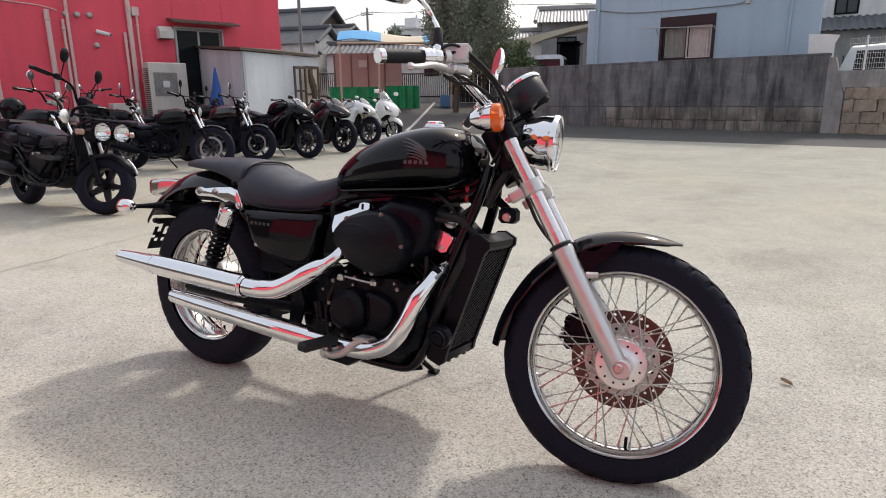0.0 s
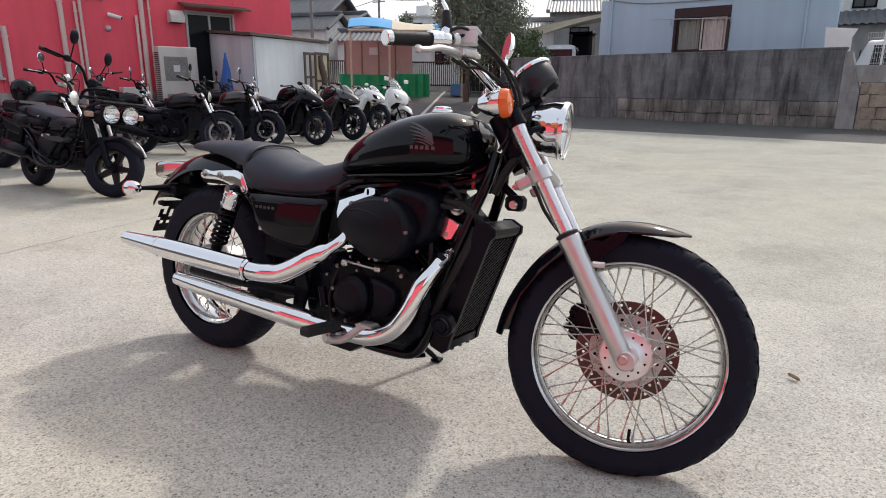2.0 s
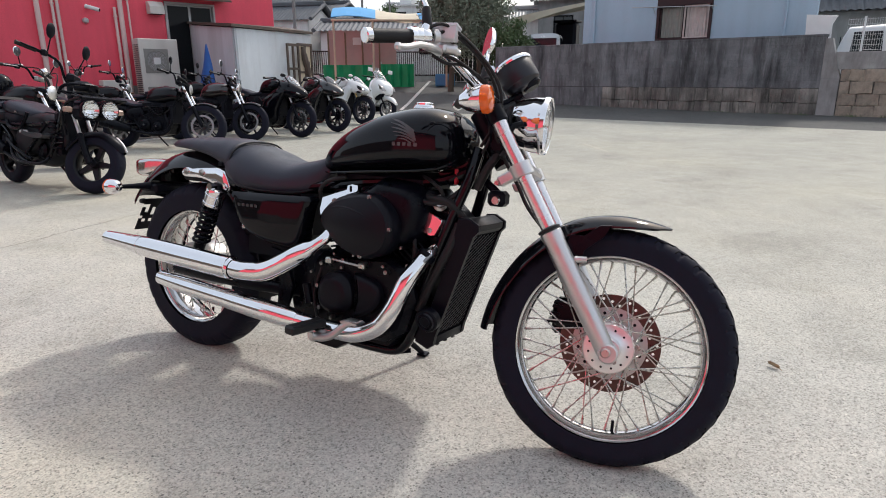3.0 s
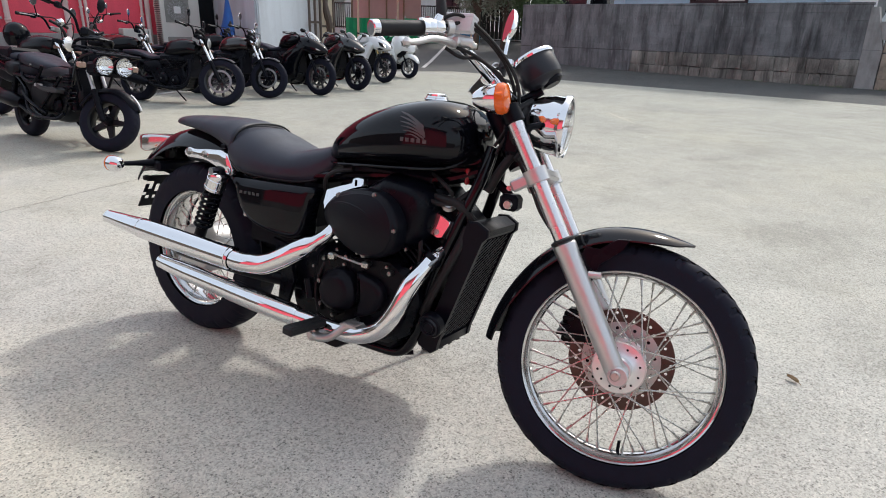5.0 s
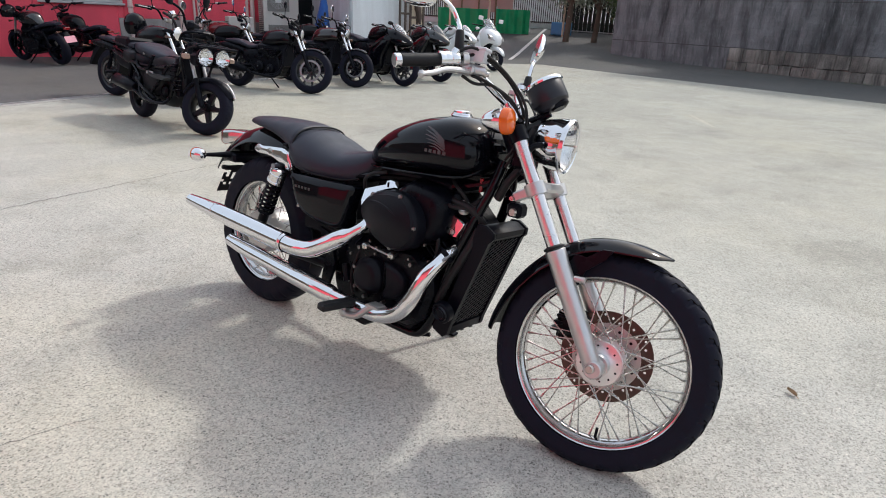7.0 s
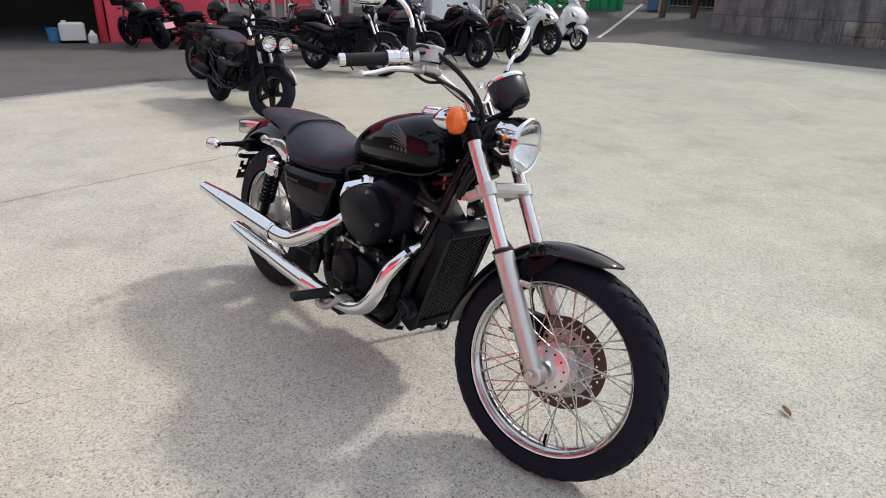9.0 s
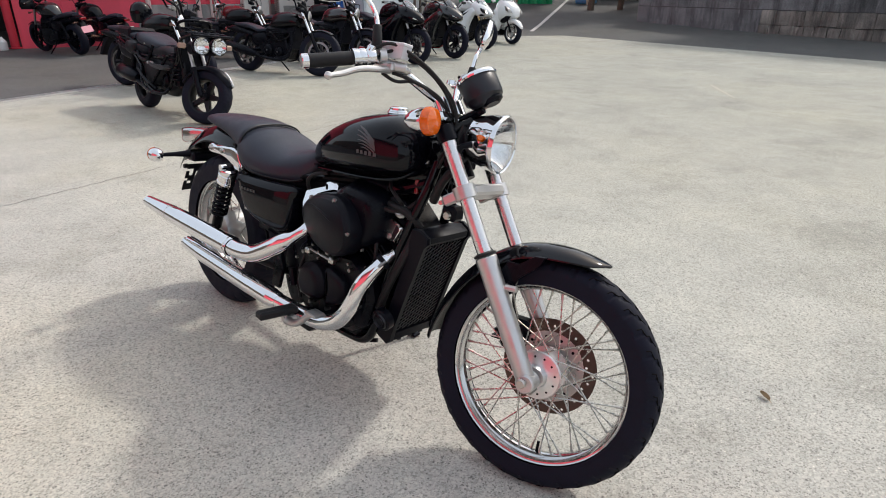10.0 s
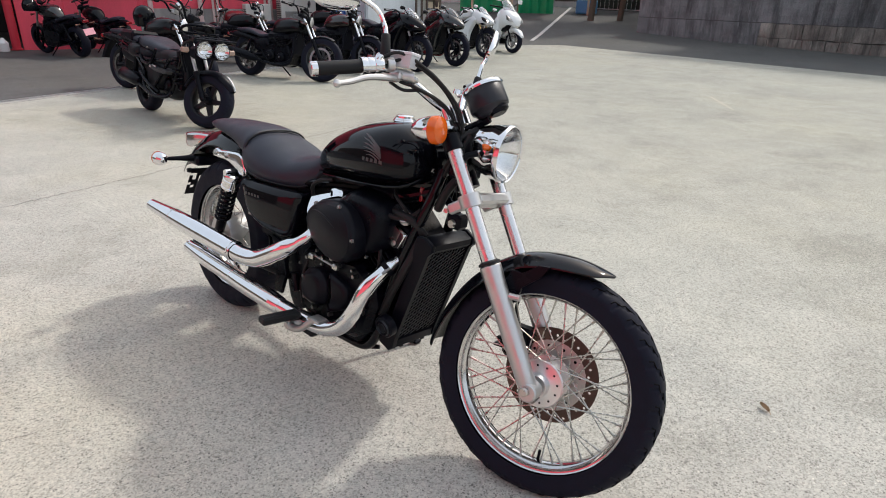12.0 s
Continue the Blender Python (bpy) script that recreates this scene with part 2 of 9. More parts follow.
M_PLAST = mat("black_plastic", (0.0038, 0.0042, 0.0080), 0.40, 0, 0.2, 20, 400, 0.1, spec=0.15)
M_FIN = mat("radiator_fins", (0.045, 0.045, 0.048), 0.45, 0.3, 0.3, 60, 400, 0.1, spec=0.3)
M_ORANGE = mat("amber_lens", (0.88, 0.15, 0.008), 0.12, 0, 0.1, 30, 200, 0, 0.6, 0.2, trans=0.25)
M_CHALK = mat("faint_yellow_chalk", (0.455, 0.415, 0.335), 0.85, 0, 0.3, 30, 90, 0.1)
M_REDLENS = mat("red_lens", (0.30, 0.006, 0.012), 0.12, 0, 0.1, 30, 200, 0, 0.6, 0.2, trans=0.2)
M_CLEAR = mat("clear_lens", (0.96, 0.97, 0.97), 0.02, 0, 0.01, 5, 50, 0, 0, 0.1, trans=1.0)
M_GLASS = mat("window_glass", (0.025, 0.030, 0.034), 0.05, 0, 0.1, 2, 20, 0, 0, 0.2)
# Darker, duller copy of window_glass: awning shade and dim interior put into its colour.
M_DIMGLASS = mat("shade_dimmed_door_glass", (0.012, 0.014, 0.016), 0.12, 0, 0.1, 2, 20, 0, 0, 0.2, spec=0.16)
M_DULLPAINT = mat("faded_black_paint", (0.0040, 0.0043, 0.0062), 0.22, 0, 0.2, 3, 300, 0, 0.10, 0.3, spec=0.24)
M_LOGO = mat("silver_badge", (0.075, 0.072, 0.074), 0.4, 0.3, 0.1, 60, 300)
M_DIMBADGE = mat("dim_badge", (0.06, 0.06, 0.06), 0.35, 0.3, 0.1, 60, 300)
M_RED = weathered("red_wall_paint", (0.82, 0.082, 0.130), (0.77, 0.074, 0.118), (0.60, 0.060, 0.090), 0.7, 0.55, 0.08, 0.12)
M_REDPOST = mat("red_post_paint", (0.52, 0.03, 0.05), 0.45, 0, 0.15, 4, 60, 0.05)
M_PLINTH = weathered("plinth_concrete", (0.42, 0.40, 0.38), (0.30, 0.29, 0.28), (0.20, 0.19, 0.18), 1.5)
M_PIPE = mat("pvc_pipe_pinkish", (0.66, 0.50, 0.47), 0.5, 0, 0.15, 5, 80, 0.03, streak=1)
M_ACWHITE = mat("cream_enamel", (0.60, 0.58, 0.53), 0.5, 0, 0.12, 4, 90, 0.03, streak=1)
M_GREYMETAL = mat("galvanised_sheet", (0.46, 0.46, 0.46), 0.45, 0.3, 0.12, 3, 60, 0.05)
M_SHED = weathered("pale_shed_sheet", (0.66, 0.71, 0.75), (0.57, 0.61, 0.645), (0.47, 0.49, 0.51), 0.9, 0.6, 0.1, 0.1)
M_SHEDROOF = mat("rusty_roof_edge", (0.11, 0.085, 0.07), 0.75, 0.2, 0.4, 6, 60, 0.3)
M_BLUETARP = mat("blue_sheet", (0.02, 0.12, 0.42), 0.45, 0, 0.25, 12, 60, 0.3)
# Near-black colour stands in for shade inside rooms, vents, slots and muffler mouths.
M_RECESSSHADE = mat("recess_shade_black", (0.03, 0.028, 0.028), 0.8, 0, 0.3, 3, 40)
M_BLOCK = stained_wall("dark_block_wall", (0.250, 0.253, 0.260), (0.130, 0.131, 0.134), (0.040, 0.040, 0.042), 0.06)
M_STONE = weathered("wall_stone", (0.47, 0.385, 0.30), (0.30, 0.245, 0.195), (0.15, 0.13, 0.11), 2.4, 0.9, 0.6, 0.9)
M_DSTONE = stained_wall("dark_wall_stone", (0.36, 0.33, 0.295), (0.16, 0.147, 0.135), (0.05, 0.047, 0.044), 0.20)
M_MORTAR = weathered("dark_mortar", (0.11, 0.108, 0.105), (0.07, 0.069, 0.068), (0.04, 0.04, 0.04), 2.0)
M_POST = weathered("pale_concrete_post", (0.38, 0.37, 0.36), (0.25, 0.24, 0.235), (0.15, 0.145, 0.14), 1.6)
M_BLUE = weathered("blue_grey_siding", (0.41, 0.535, 0.645), (0.38, 0.505, 0.61), (0.34, 0.44, 0.53), 0.6, 0.6, 0.08, 0.1)
M_BROWN = mat("brown_sash", (0.034, 0.014, 0.016), 0.4, 0.2, 0.2, 10, 80, 0.03)
M_CURTAIN = mat("pale_curtain", (0.58, 0.50, 0.47), 0.9, 0, 0.15, 6, 80, 0.1)
M_WHITE = mat("white_paint", (0.72, 0.72, 0.71), 0.45, 0, 0.08, 4, 60, 0.03)
M_SCOOT = mat("white_scooter_paint", (0.74, 0.75, 0.75), 0.15, 0, 0.05, 4, 60, 0, 0.8)
M_TILE = mat("grey_roof_tile", (0.105, 0.112, 0.122), 0.65, 0, 0.3, 2, 30, 0.2, island=0.4)
M_PALETILE = mat("pale_roof_sheet", (0.30, 0.30, 0.295), 0.5, 0, 0.2, 2, 30, 0.1, island=0.3)
M_PLASTER = weathered("white_plaster", (0.80, 0.80, 0.79), (0.72, 0.72, 0.71), (0.58, 0.57, 0.56), 0.8, 0.9, 0.15, 0.2)
M_PINK = mat("pinkish_board", (0.46, 0.31, 0.28), 0.7, 0, 0.12, 2, 40, 0.05)
M_GREYHOUSE = weathered("grey_rendered_wall", (0.34, 0.34, 0.33), (0.26, 0.26, 0.255), (0.18, 0.18, 0.175), 1.0)
M_BROWNHOUSE = weathered("dark_timber_wall", (0.13, 0.105, 0.085), (0.09, 0.07, 0.06), (0.06, 0.05, 0.045), 1.0)
M_GREEN = mat("green_sheet", (0.010, 0.30, 0.12), 0.5, 0, 0.25, 3, 30, 0.15)
M_FENCE = mat("dark_brown_fence", (0.05, 0.035, 0.03), 0.5, 0.3, 0.2, 10, 80)
M_CREAM = mat("cream_canvas", (0.62, 0.55, 0.42), 0.8, 0, 0.12, 4, 60, 0.1)
M_SKYBLUE = mat("sky_blue_canvas", (0.10, 0.36, 0.66), 0.75, 0, 0.12, 4, 60, 0.1)
M_LEAF = mat("leaf_green", (0.075, 0.115, 0.045), 0.6, 0, 0.5, 3, 40, 0, island=0.6)
M_OLIVE = mat("leaf_grey_green", (0.205, 0.23, 0.165), 0.65, 0, 0.5, 3, 40, 0, island=0.6)
M_BARK = mat("bark", (0.10, 0.075, 0.055), 0.9, 0, 0.3, 12, 60, 0.6)
M_HEDGE = mat("dark_gate_mesh", (0.012, 0.023, 0.017), 0.7, 0, 0.4, 6, 40)
M_WOOD = mat("old_timber", (0.20, 0.14, 0.085), 0.75, 0, 0.3, 8, 80, 0.2)
M_PALEWOOD = mat("pale_plywood", (0.55, 0.46, 0.33), 0.7, 0, 0.15, 5, 80, 0.1)
M_PLATE = mat("pale_plate", (0.62, 0.62, 0.58), 0.4, 0, 0.05, 20, 80)
M_PINKPLATE = mat("pink_plate", (0.80, 0.36, 0.42), 0.4, 0, 0.05, 20, 80)
M_DULLRED = mat("dull_red_paint", (0.16, 0.008, 0.012), 0.25, 0, 0.2, 6, 80, 0, 0.6)
M_DRYLEAF = mat("dry_leaf", (0.30, 0.21, 0.12), 0.8, 0, 0.3, 90, 400, 0.2)
M_LINE = mat("worn_white_line", (0.52, 0.51, 0.48), 0.8, 0, 0.25, 10, 90, 0.2)
M_CAR = mat("silver_car_paint", (0.55, 0.56, 0.57), 0.25, 0.3, 0.06, 4, 60, 0, 0.6)
M_BUCKET = mat("blue_plastic", (0.05, 0.22, 0.42), 0.4, 0, 0.1, 8, 60)
M_POLE = mat("grey_pole", (0.22, 0.215, 0.21), 0.7, 0, 0.15, 4, 60, 0.1)


# ---- geometry helpers ----
class Geo:
    """Collects vertices and faces of one mesh."""

    def __init__(self):
        self.v, self.f = [], []

    def add(self, v, f, m=None):
        o = len(self.v)
        self.v += [m @ Vector(p) for p in v] if m else [Vector(p) for p in v]
        self.f += [tuple(i + o for i in q) for q in f]
        return self

    def box(self, c, s, b=0.004, m=None):
        h = [x / 2 for x in s]
        b = min(b, *(x * 0.45 for x in h))
        key, v, f = {}, [], []
        for sx in (-1, 1):
            for sy in (-1, 1):
                for sz in (-1, 1):
                    for k in range(3):
                        sg = (sx, sy, sz)
                        key[sg, k] = len(v)
                        v.append([c[i] + sg[i] * (h[i] if i == k else h[i] - b) for i in range(3)])

        def sg(i, a, j, bb, k, cc):
            r = [0, 0, 0]
            r[i], r[j], r[k] = a, bb, cc
            return tuple(r)

        for k in range(3):
            i, j = (k + 1) % 3, (k + 2) % 3
            for s_ in (-1, 1):
                f.append([key[sg(k, s_, i, a, j, q), k] for a, q in ((-1, -1), (1, -1), (1, 1), (-1, 1))])
            for a in (-1, 1):
                for q in (-1, 1):
                    f.append([key[sg(k, -1, i, a, j, q), i], key[sg(k, 1, i, a, j, q), i], key[sg(k, 1, i, a, j, q), j], key[sg(k, -1, i, a, j, q), j]])
        for s3 in ((x, y, z) for x in (-1, 1) for y in (-1, 1) for z in (-1, 1)):
            f.append([key[s3, 0], key[s3, 1], key[s3, 2]])
        return self.add(v, f, m)

    def rings(self, rings, cap=True, closed=False, m=None):
        n = len(rings[0])
        v = [p for r in rings for p in r]
        f = []
        last = len(rings) if closed else len(rings) - 1
        for i in range(last):
            a, b = i * n, ((i + 1) % len(rings)) * n
            f += [(a + j, a + (j + 1) % n, b + (j + 1) % n, b + j) for j in range(n)]
        if cap and not closed:
            f += [tuple(range(n))[::-1], tuple(range((len(rings) - 1) * n, len(rings) * n))]
        return self.add(v, f, m)

    def sheet(self, rows, m=None, wrap=False):
        n = len(rows[0])
        v = [p for r in rows for p in r]
        f = []
        for i in range(len(rows) - 1):
            for j in range(n if wrap else n - 1):
                f.append((i * n + j, i * n + (j + 1) % n, (i + 1) * n + (j + 1) % n, (i + 1) * n + j))
        return self.add(v, f, m)

    def tube(self, pts, r, n=12, cap=True, m=None):
        pts = [Vector(p) for p in pts]
        rs = r if isinstance(r, (list, tuple)) else [r] * len(pts)
        rings, up = [], None
        for i, p in enumerate(pts):
            d = (pts[min(i + 1, len(pts) - 1)] - pts[max(i - 1, 0)]).normalized()
            if up is None:
                up = d.orthogonal().normalized()
            up = (up - d * up.dot(d)).normalized()
            s = d.cross(up)
            rings.append([p + rs[i] * (math.cos(t) * up + math.sin(t) * s) for t in (2 * math.pi * k / n for k in range(n))])
        return self.rings(rings, cap, m=m)

    def lathe(self, prof, n=32, m=None, cap=False):
        rings = [[(r * math.cos(a), r * math.sin(a), h) for a in (2 * math.pi * k / n for k in range(n))] for r, h in prof]
        return self.rings(rings, cap, m=m)

    def plate(self, poly, y0, y1, b=0.003, m=None):
        """A plate of outline (x, z), from y0 to y1, with chamfered rims."""
        cx, cz = sum(p[0] for p in poly) / len(poly), sum(p[1] for p in poly) / len(poly)
        rad = max(math.hypot(p[0] - cx, p[1] - cz) for p in poly)
        k = max(0.0, 1 - b / rad)
        ins = [(cx + (x - cx) * k, cz + (z - cz) * k) for x, z in poly]
        s = 1 if y1 > y0 else -1
        bb = min(b, abs(y1 - y0) / 3) * s
        return self.rings([[(x, y0, z) for x, z in ins], [(x, y0 + bb, z) for x, z in poly],
                           [(x, y1 - bb, z) for x, z in poly], [(x, y1, z) for x, z in ins]], m=m)

    def turned(self, m):
        self.v = [m @ p for p in self.v]
        return self

    def mesh(self, name, smooth=35, weld=False):
        me = bpy.data.meshes.new(name)
        me.from_pydata(self.v, [], self.f)
        bm = bmesh.new()
        bm.from_mesh(me)
        if weld:
            bmesh.ops.remove_doubles(bm, verts=bm.verts, dist=1e-5)
        bmesh.ops.recalc_face_normals(bm, faces=bm.faces)
        bm.to_mesh(me)
        bm.free()
        me.shade_smooth() if smooth else me.shade_flat()
        if smooth:
            me.set_sharp_from_angle(angle=radians(smooth))
        return me


def spline(pts, n=6):
    """A smooth curve through the points."""
    p = [Vector(q) for q in pts]
    p = [p[0] * 2 - p[1]] + p + [p[-1] * 2 - p[-2]]
    out = []
    for i in range(1, len(p) - 2):
        for k in range(n):
            t = k / n
            a, b, c, d = p[i - 1], p[i], p[i + 1], p[i + 2]
            out.append(0.5 * (2 * b + (c - a) * t + (2 * a - 5 * b + 4 * c - d) * t * t + (3 * b - a - 3 * c + d) * t ** 3))
    return out + [p[-2]]


def lerp(table, x):
    """The value at x of a table of (x, value, ...) rows."""
    if x <= table[0][0]:
        return table[0][1:]
    for a, b in zip(table, table[1:]):
        if x <= b[0]:
            t = (x - a[0]) / (b[0] - a[0])
            return tuple(p + (q - p) * t for p, q in zip(a[1:], b[1:]))
    return table[-1][1:]


def along(a, b):
    """A pose at a whose z axis points at b."""
    a, b = Vector(a), Vector(b)
    return Matrix.Translation(a) @ (b - a).to_track_quat("Z", "Y").to_matrix().to_4x4()


def part(name, geo, material, parent=None, label="", smooth=35):
    ob = new(name, geo.mesh(name, smooth))
    ob.data.materials.append(material)
    ob.parent = parent
    if label:
        ob["label"] = label
    return ob


def shared(name, me, parent, m):
    ob = new(name, me)
    ob.parent = parent
    ob.matrix_basis = m
    return ob


def thing(name, label, category, m=None, group=""):
    ob = new(name)
    ob.empty_display_size = 0.1
    ob.matrix_world = m or Matrix.Identity(4)
    return tagged(ob, label, category, group)


def setting(name, geo, material, label="", category="", smooth=35):
    ob = part(name, geo, material, None, "", smooth)
    return tagged(ob, label, category, kind="structure")


Y_AXIS = Matrix.Rotation(radians(-90), 4, "X")  # turns a lathe's z axis into y

# ---- the ground ----
def rise(x, y):
    """Height of the ground: level lot with slight dips, and a road that climbs in the distance."""
    d = math.hypot(x - 1.8, y + 1.5)
    h = min(0.95, max(0.0, 0.085 * (d - 20)))
    h -= 0.020 * math.exp(-((x - 1.5) ** 2 + (y + 0.05) ** 2) / 0.36)
    return h - 0.006 * math.exp(-((x + 0.1) ** 2 + y ** 2) / 0.3)


def lattice(xs, ys, dz, inside=None):
    g = Geo()
    v = [(x, y, rise(x, y) + dz) for y in ys for x in xs]
    n = len(xs)
    f = []
    for j in range(len(ys) - 1):
        for i in range(n - 1):
            cx, cy = (xs[i] + xs[i + 1]) / 2, (ys[j] + ys[j + 1]) / 2
            if inside is None or inside(cx, cy):
                f.append((j * n + i, j * n + i + 1, (j + 1) * n + i + 1, (j + 1) * n + i))
    return g.add(v, f)


far = [-900, -300, -120, -70, -55, -48, -44, -40, -36, -32, -28, -24, -20, -16, -12, -9, -6, -4, -3, -2, -1.5, -1, -0.5, 0, 0.5, 1, 1.5, 2, 2.5, 3, 4, 6, 8, 12, 16, 20, 24, 28, 32, 36, 40, 44, 48, 55, 70, 120, 300, 900]
setting("ground", lattice(far, far, -0.010), M_ASPH, "dark worn asphalt ground round the parking lot", "ground", 80)

# the concrete lot: bounded by the drain on the building's side and by the asphalt lane before the block wall
DRAIN_A, DRAIN_D = Vector((-6.47, 0.75, 0)), Vector((-0.236, 0.972, 0)).normalized()


def drain_at(s, off=0.0):
    p = DRAIN_A + DRAIN_D * s + Vector((-DRAIN_D.y, DRAIN_D.x, 0)) * off
    return p.x, p.y


lot = Geo()
rows = []
for i in range(61):
    s = -26 + i * (40.75 / 60)
    x0, y0 = drain_at(s)
    row = []
    for k in range(61):
        t = (k / 60) ** 1.0
        x = x0 + (24 - x0) * t
        y = y0 - (x - x0) * (0.10 + 0.064 * (i / 60))
        row.append((x, y, rise(x, y)))
    rows.append(row)
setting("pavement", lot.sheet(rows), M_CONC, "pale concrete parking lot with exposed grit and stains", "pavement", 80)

# drain channel: concrete edging and a steel grating
g = Geo()
g.sheet([[(*drain_at(s, 0.0), 0.002), (*drain_at(s, 0.10), 0.002)] for s in range(-26, 15)])
setting("drain_edge", g, M_EDGE, "pale concrete edging of the drain", "kerb")
g = Geo()
for i in range(260):
    s = -4.0 + i * 0.035
    (ax, ay), (bx, by) = drain_at(s, 0.11), drain_at(s, 0.21)
    g.tube([(ax, ay, -0.002), (bx, by, -0.002)], 0.008, 4)
for off in (0.11, 0.21):
    g.tube([(*drain_at(-4.0, off), -0.001), (*drain_at(5.1, off), -0.001)], 0.010, 4)
grate = part("drain_grating", g, M_GREYMETAL)
tagged(grate, "dark steel bar grating over the drain channel", "grating", kind="structure")


def strip(name, pts, w, z, material, label, category, jitter=0.0):
    rng = random.Random(name)
    rows = []
    for i, p in enumerate(pts):
        q0, q1 = Vector(pts[max(0, i - 1)]), Vector(pts[min(len(pts) - 1, i + 1)])
        d = (q1 - q0).normalized()
        nrm = Vector((-d.y, d.x))
        c = Vector(p) + nrm * rng.uniform(-jitter, jitter)
        ww = w * rng.uniform(0.6, 1.3) if jitter else w
        rows.append([(*(c - nrm * ww / 2), rise(*c) + z), (*(c + nrm * ww / 2), rise(*c) + z)])
    ob = part(name, Geo().sheet(rows), material)
    return tagged(ob, label, category, kind="structure")


def straight(a, b, n):
    return [(a[0] + (b[0] - a[0]) * i / n, a[1] + (b[1] - a[1]) * i / n) for i in range(n + 1)]


strip("ground_crack", straight((-2.10, -1.30), (-2.82, 3.60), 150), 0.0058, 0.0015, M_MORTAR, "hairline crack across the concrete", "crack", 0.012)
strip("ground_crack", straight((0.28, -0.92), (0.20, -1.25), 12), 0.0022, 0.0015, M_MORTAR, "short curved crack in the concrete", "crack", 0.006)
strip("ground_crack", straight((1.9, 9.3), (3.4, 7.0), 40), 0.006, 0.0015, M_MORTAR, "hairline crack across the concrete", "crack", 0.02)
strip("road_marking", straight((-8.85, 14.80), (-17.21, 32.58), 10), 0.12, 0.004, M_LINE, "worn white line on the asphalt", "road marking")
strip("road_marking", straight((-9.6, 13.2), (-17, 21.5), 10), 0.12, 0.004, M_LINE, "worn white line on the asphalt", "road marking")
strip("road_marking", straight((-0.94, 8.00), (-0.31, 7.09), 4), 0.03, 0.003, M_CHALK, "faint yellow chalk mark on concrete", "road marking")


# ---- axes of the two long walls ----
def wall_frame(p, d):
    d = Vector((*d, 0)).normalized()
    m = Matrix.Identity(4)
    m.col[0][:3], m.col[1][:3], m.col[2][:3], m.col[3][:3] = d, Vector((-d.y, d.x, 0)), (0, 0, 1), (*p, 0)
    return m


# red building: x runs along the front, y goes into the building, z up
FA = wall_frame((-13.8, 2.9), (0.31, 0.951))
# block wall: x runs from its right end to the left, y comes towards the lot
WA = wall_frame((2.38, 17.44), (-1, 0.185))


def wall_piece(g, x0, x1, z0, z1, y0, y1, m):
    g.box(((x0 + x1) / 2, (y0 + y1) / 2, (z0 + z1) / 2), (x1 - x0, abs(y1 - y0), z1 - z0), 0.01, m)


# ---- red building ----
H = 6.2
g = Geo()
for x0, x1, z0, z1 in ((0, 0.9, -0.05, H), (0.9, 2.38, -0.05, 1.16), (2.38, 2.5, 0.85, 1.16), (0.9, 2.5, 2.3, H), (2.5, 6.42, 0.85, H), (6.42, 7.67, 2.82, H), (7.67, 9.32, 0.85, H),
                       (-4.5, 0, 3.2, H), (-6, -4.5, 0.85, H)):
    wall_piece(g, x0, x1, z0, z1, 0, 0.2, FA)
wall_piece(g, 9.12, 9.32, 0.85, H, 0.2, 9, FA)
setting("wall_red_building", g, M_RED, "bright red painted wall of the workshop building", "wall")
g = Geo()
for x0, x1 in ((2.38, 6.40), (7.69, 9.34), (-6, -4.5)):
    wall_piece(g, x0, x1, -0.05, 0.85, -0.03, 0.2, FA)
wall_piece(g, 9.12, 9.34, -0.05, 0.85, 0.2, 9, FA)
setting("baseboard_red_building", g, M_PLINTH, "grey concrete plinth under the red wall", "plinth")
g = Geo()
wall_piece(g, -6.2, 9.4, H, H + 0.2, -0.15, 9.2, FA)
setting("roof_red_building", g, M_GREYMETAL, "grey sheet roof of the red building", "roof")
# the workshop's dim inside is put into the colour of its walls
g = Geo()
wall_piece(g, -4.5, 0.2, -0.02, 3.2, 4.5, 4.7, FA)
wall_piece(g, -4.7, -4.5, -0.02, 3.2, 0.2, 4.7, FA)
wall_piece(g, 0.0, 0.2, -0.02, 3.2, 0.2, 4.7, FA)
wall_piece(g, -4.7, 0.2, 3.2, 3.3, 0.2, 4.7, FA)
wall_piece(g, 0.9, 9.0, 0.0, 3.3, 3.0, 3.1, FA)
setting("wall_workshop", g, M_RECESSSHADE, "inner walls of the open workshop, coloured near-black for its shade", "wall")
# the wing of the building behind the camera
g = Geo()
for x0, x1, z0 in ((-5.0, 6.5, 0.85),):
    wall_piece(g, x0, x1, z0, 5.3, 0, 0.25, wall_frame((0, -8.0), (1, 0.0)) @ Matrix.Scale(-1, 4, (0, 1, 0)))
setting("wall_red_wing", g, M_RED, "bright red painted wing of the workshop building", "wall")
g = Geo()
for x0, x1 in ((-5.0, 6.5),):
    wall_piece(g, x0, x1, -0.05, 0.85, -0.03, 0.25, wall_frame((0, -8.0), (1, 0.0)) @ Matrix.Scale(-1, 4, (0, 1, 0)))
setting("baseboard_red_wing", g, M_PLINTH, "grey concrete plinth under the red wing", "plinth")
# unseen roof, added so that its eaves shade the sunlit wing wall
g = Geo()
wall_piece(g, -5.1, 6.6, 5.3, 5.42, -1.3, 0.4, wall_frame((0, -8.0), (1, 0.0)) @ Matrix.Scale(-1, 4, (0, 1, 0)))
setting("roof_red_wing", g, M_GREYMETAL, "unseen flat roof added to shade the top of the red wing", "roof")

# unseen dark walls, added to close the lot and darken the motorcycle's reflections
g = Geo()
wall_piece(g, -40, -3.3, -0.05, 4.4, 0, 0.25, wall_frame((0, -12.0), (1, 0.0)) @ Matrix.Scale(-1, 4, (0, 1, 0)))
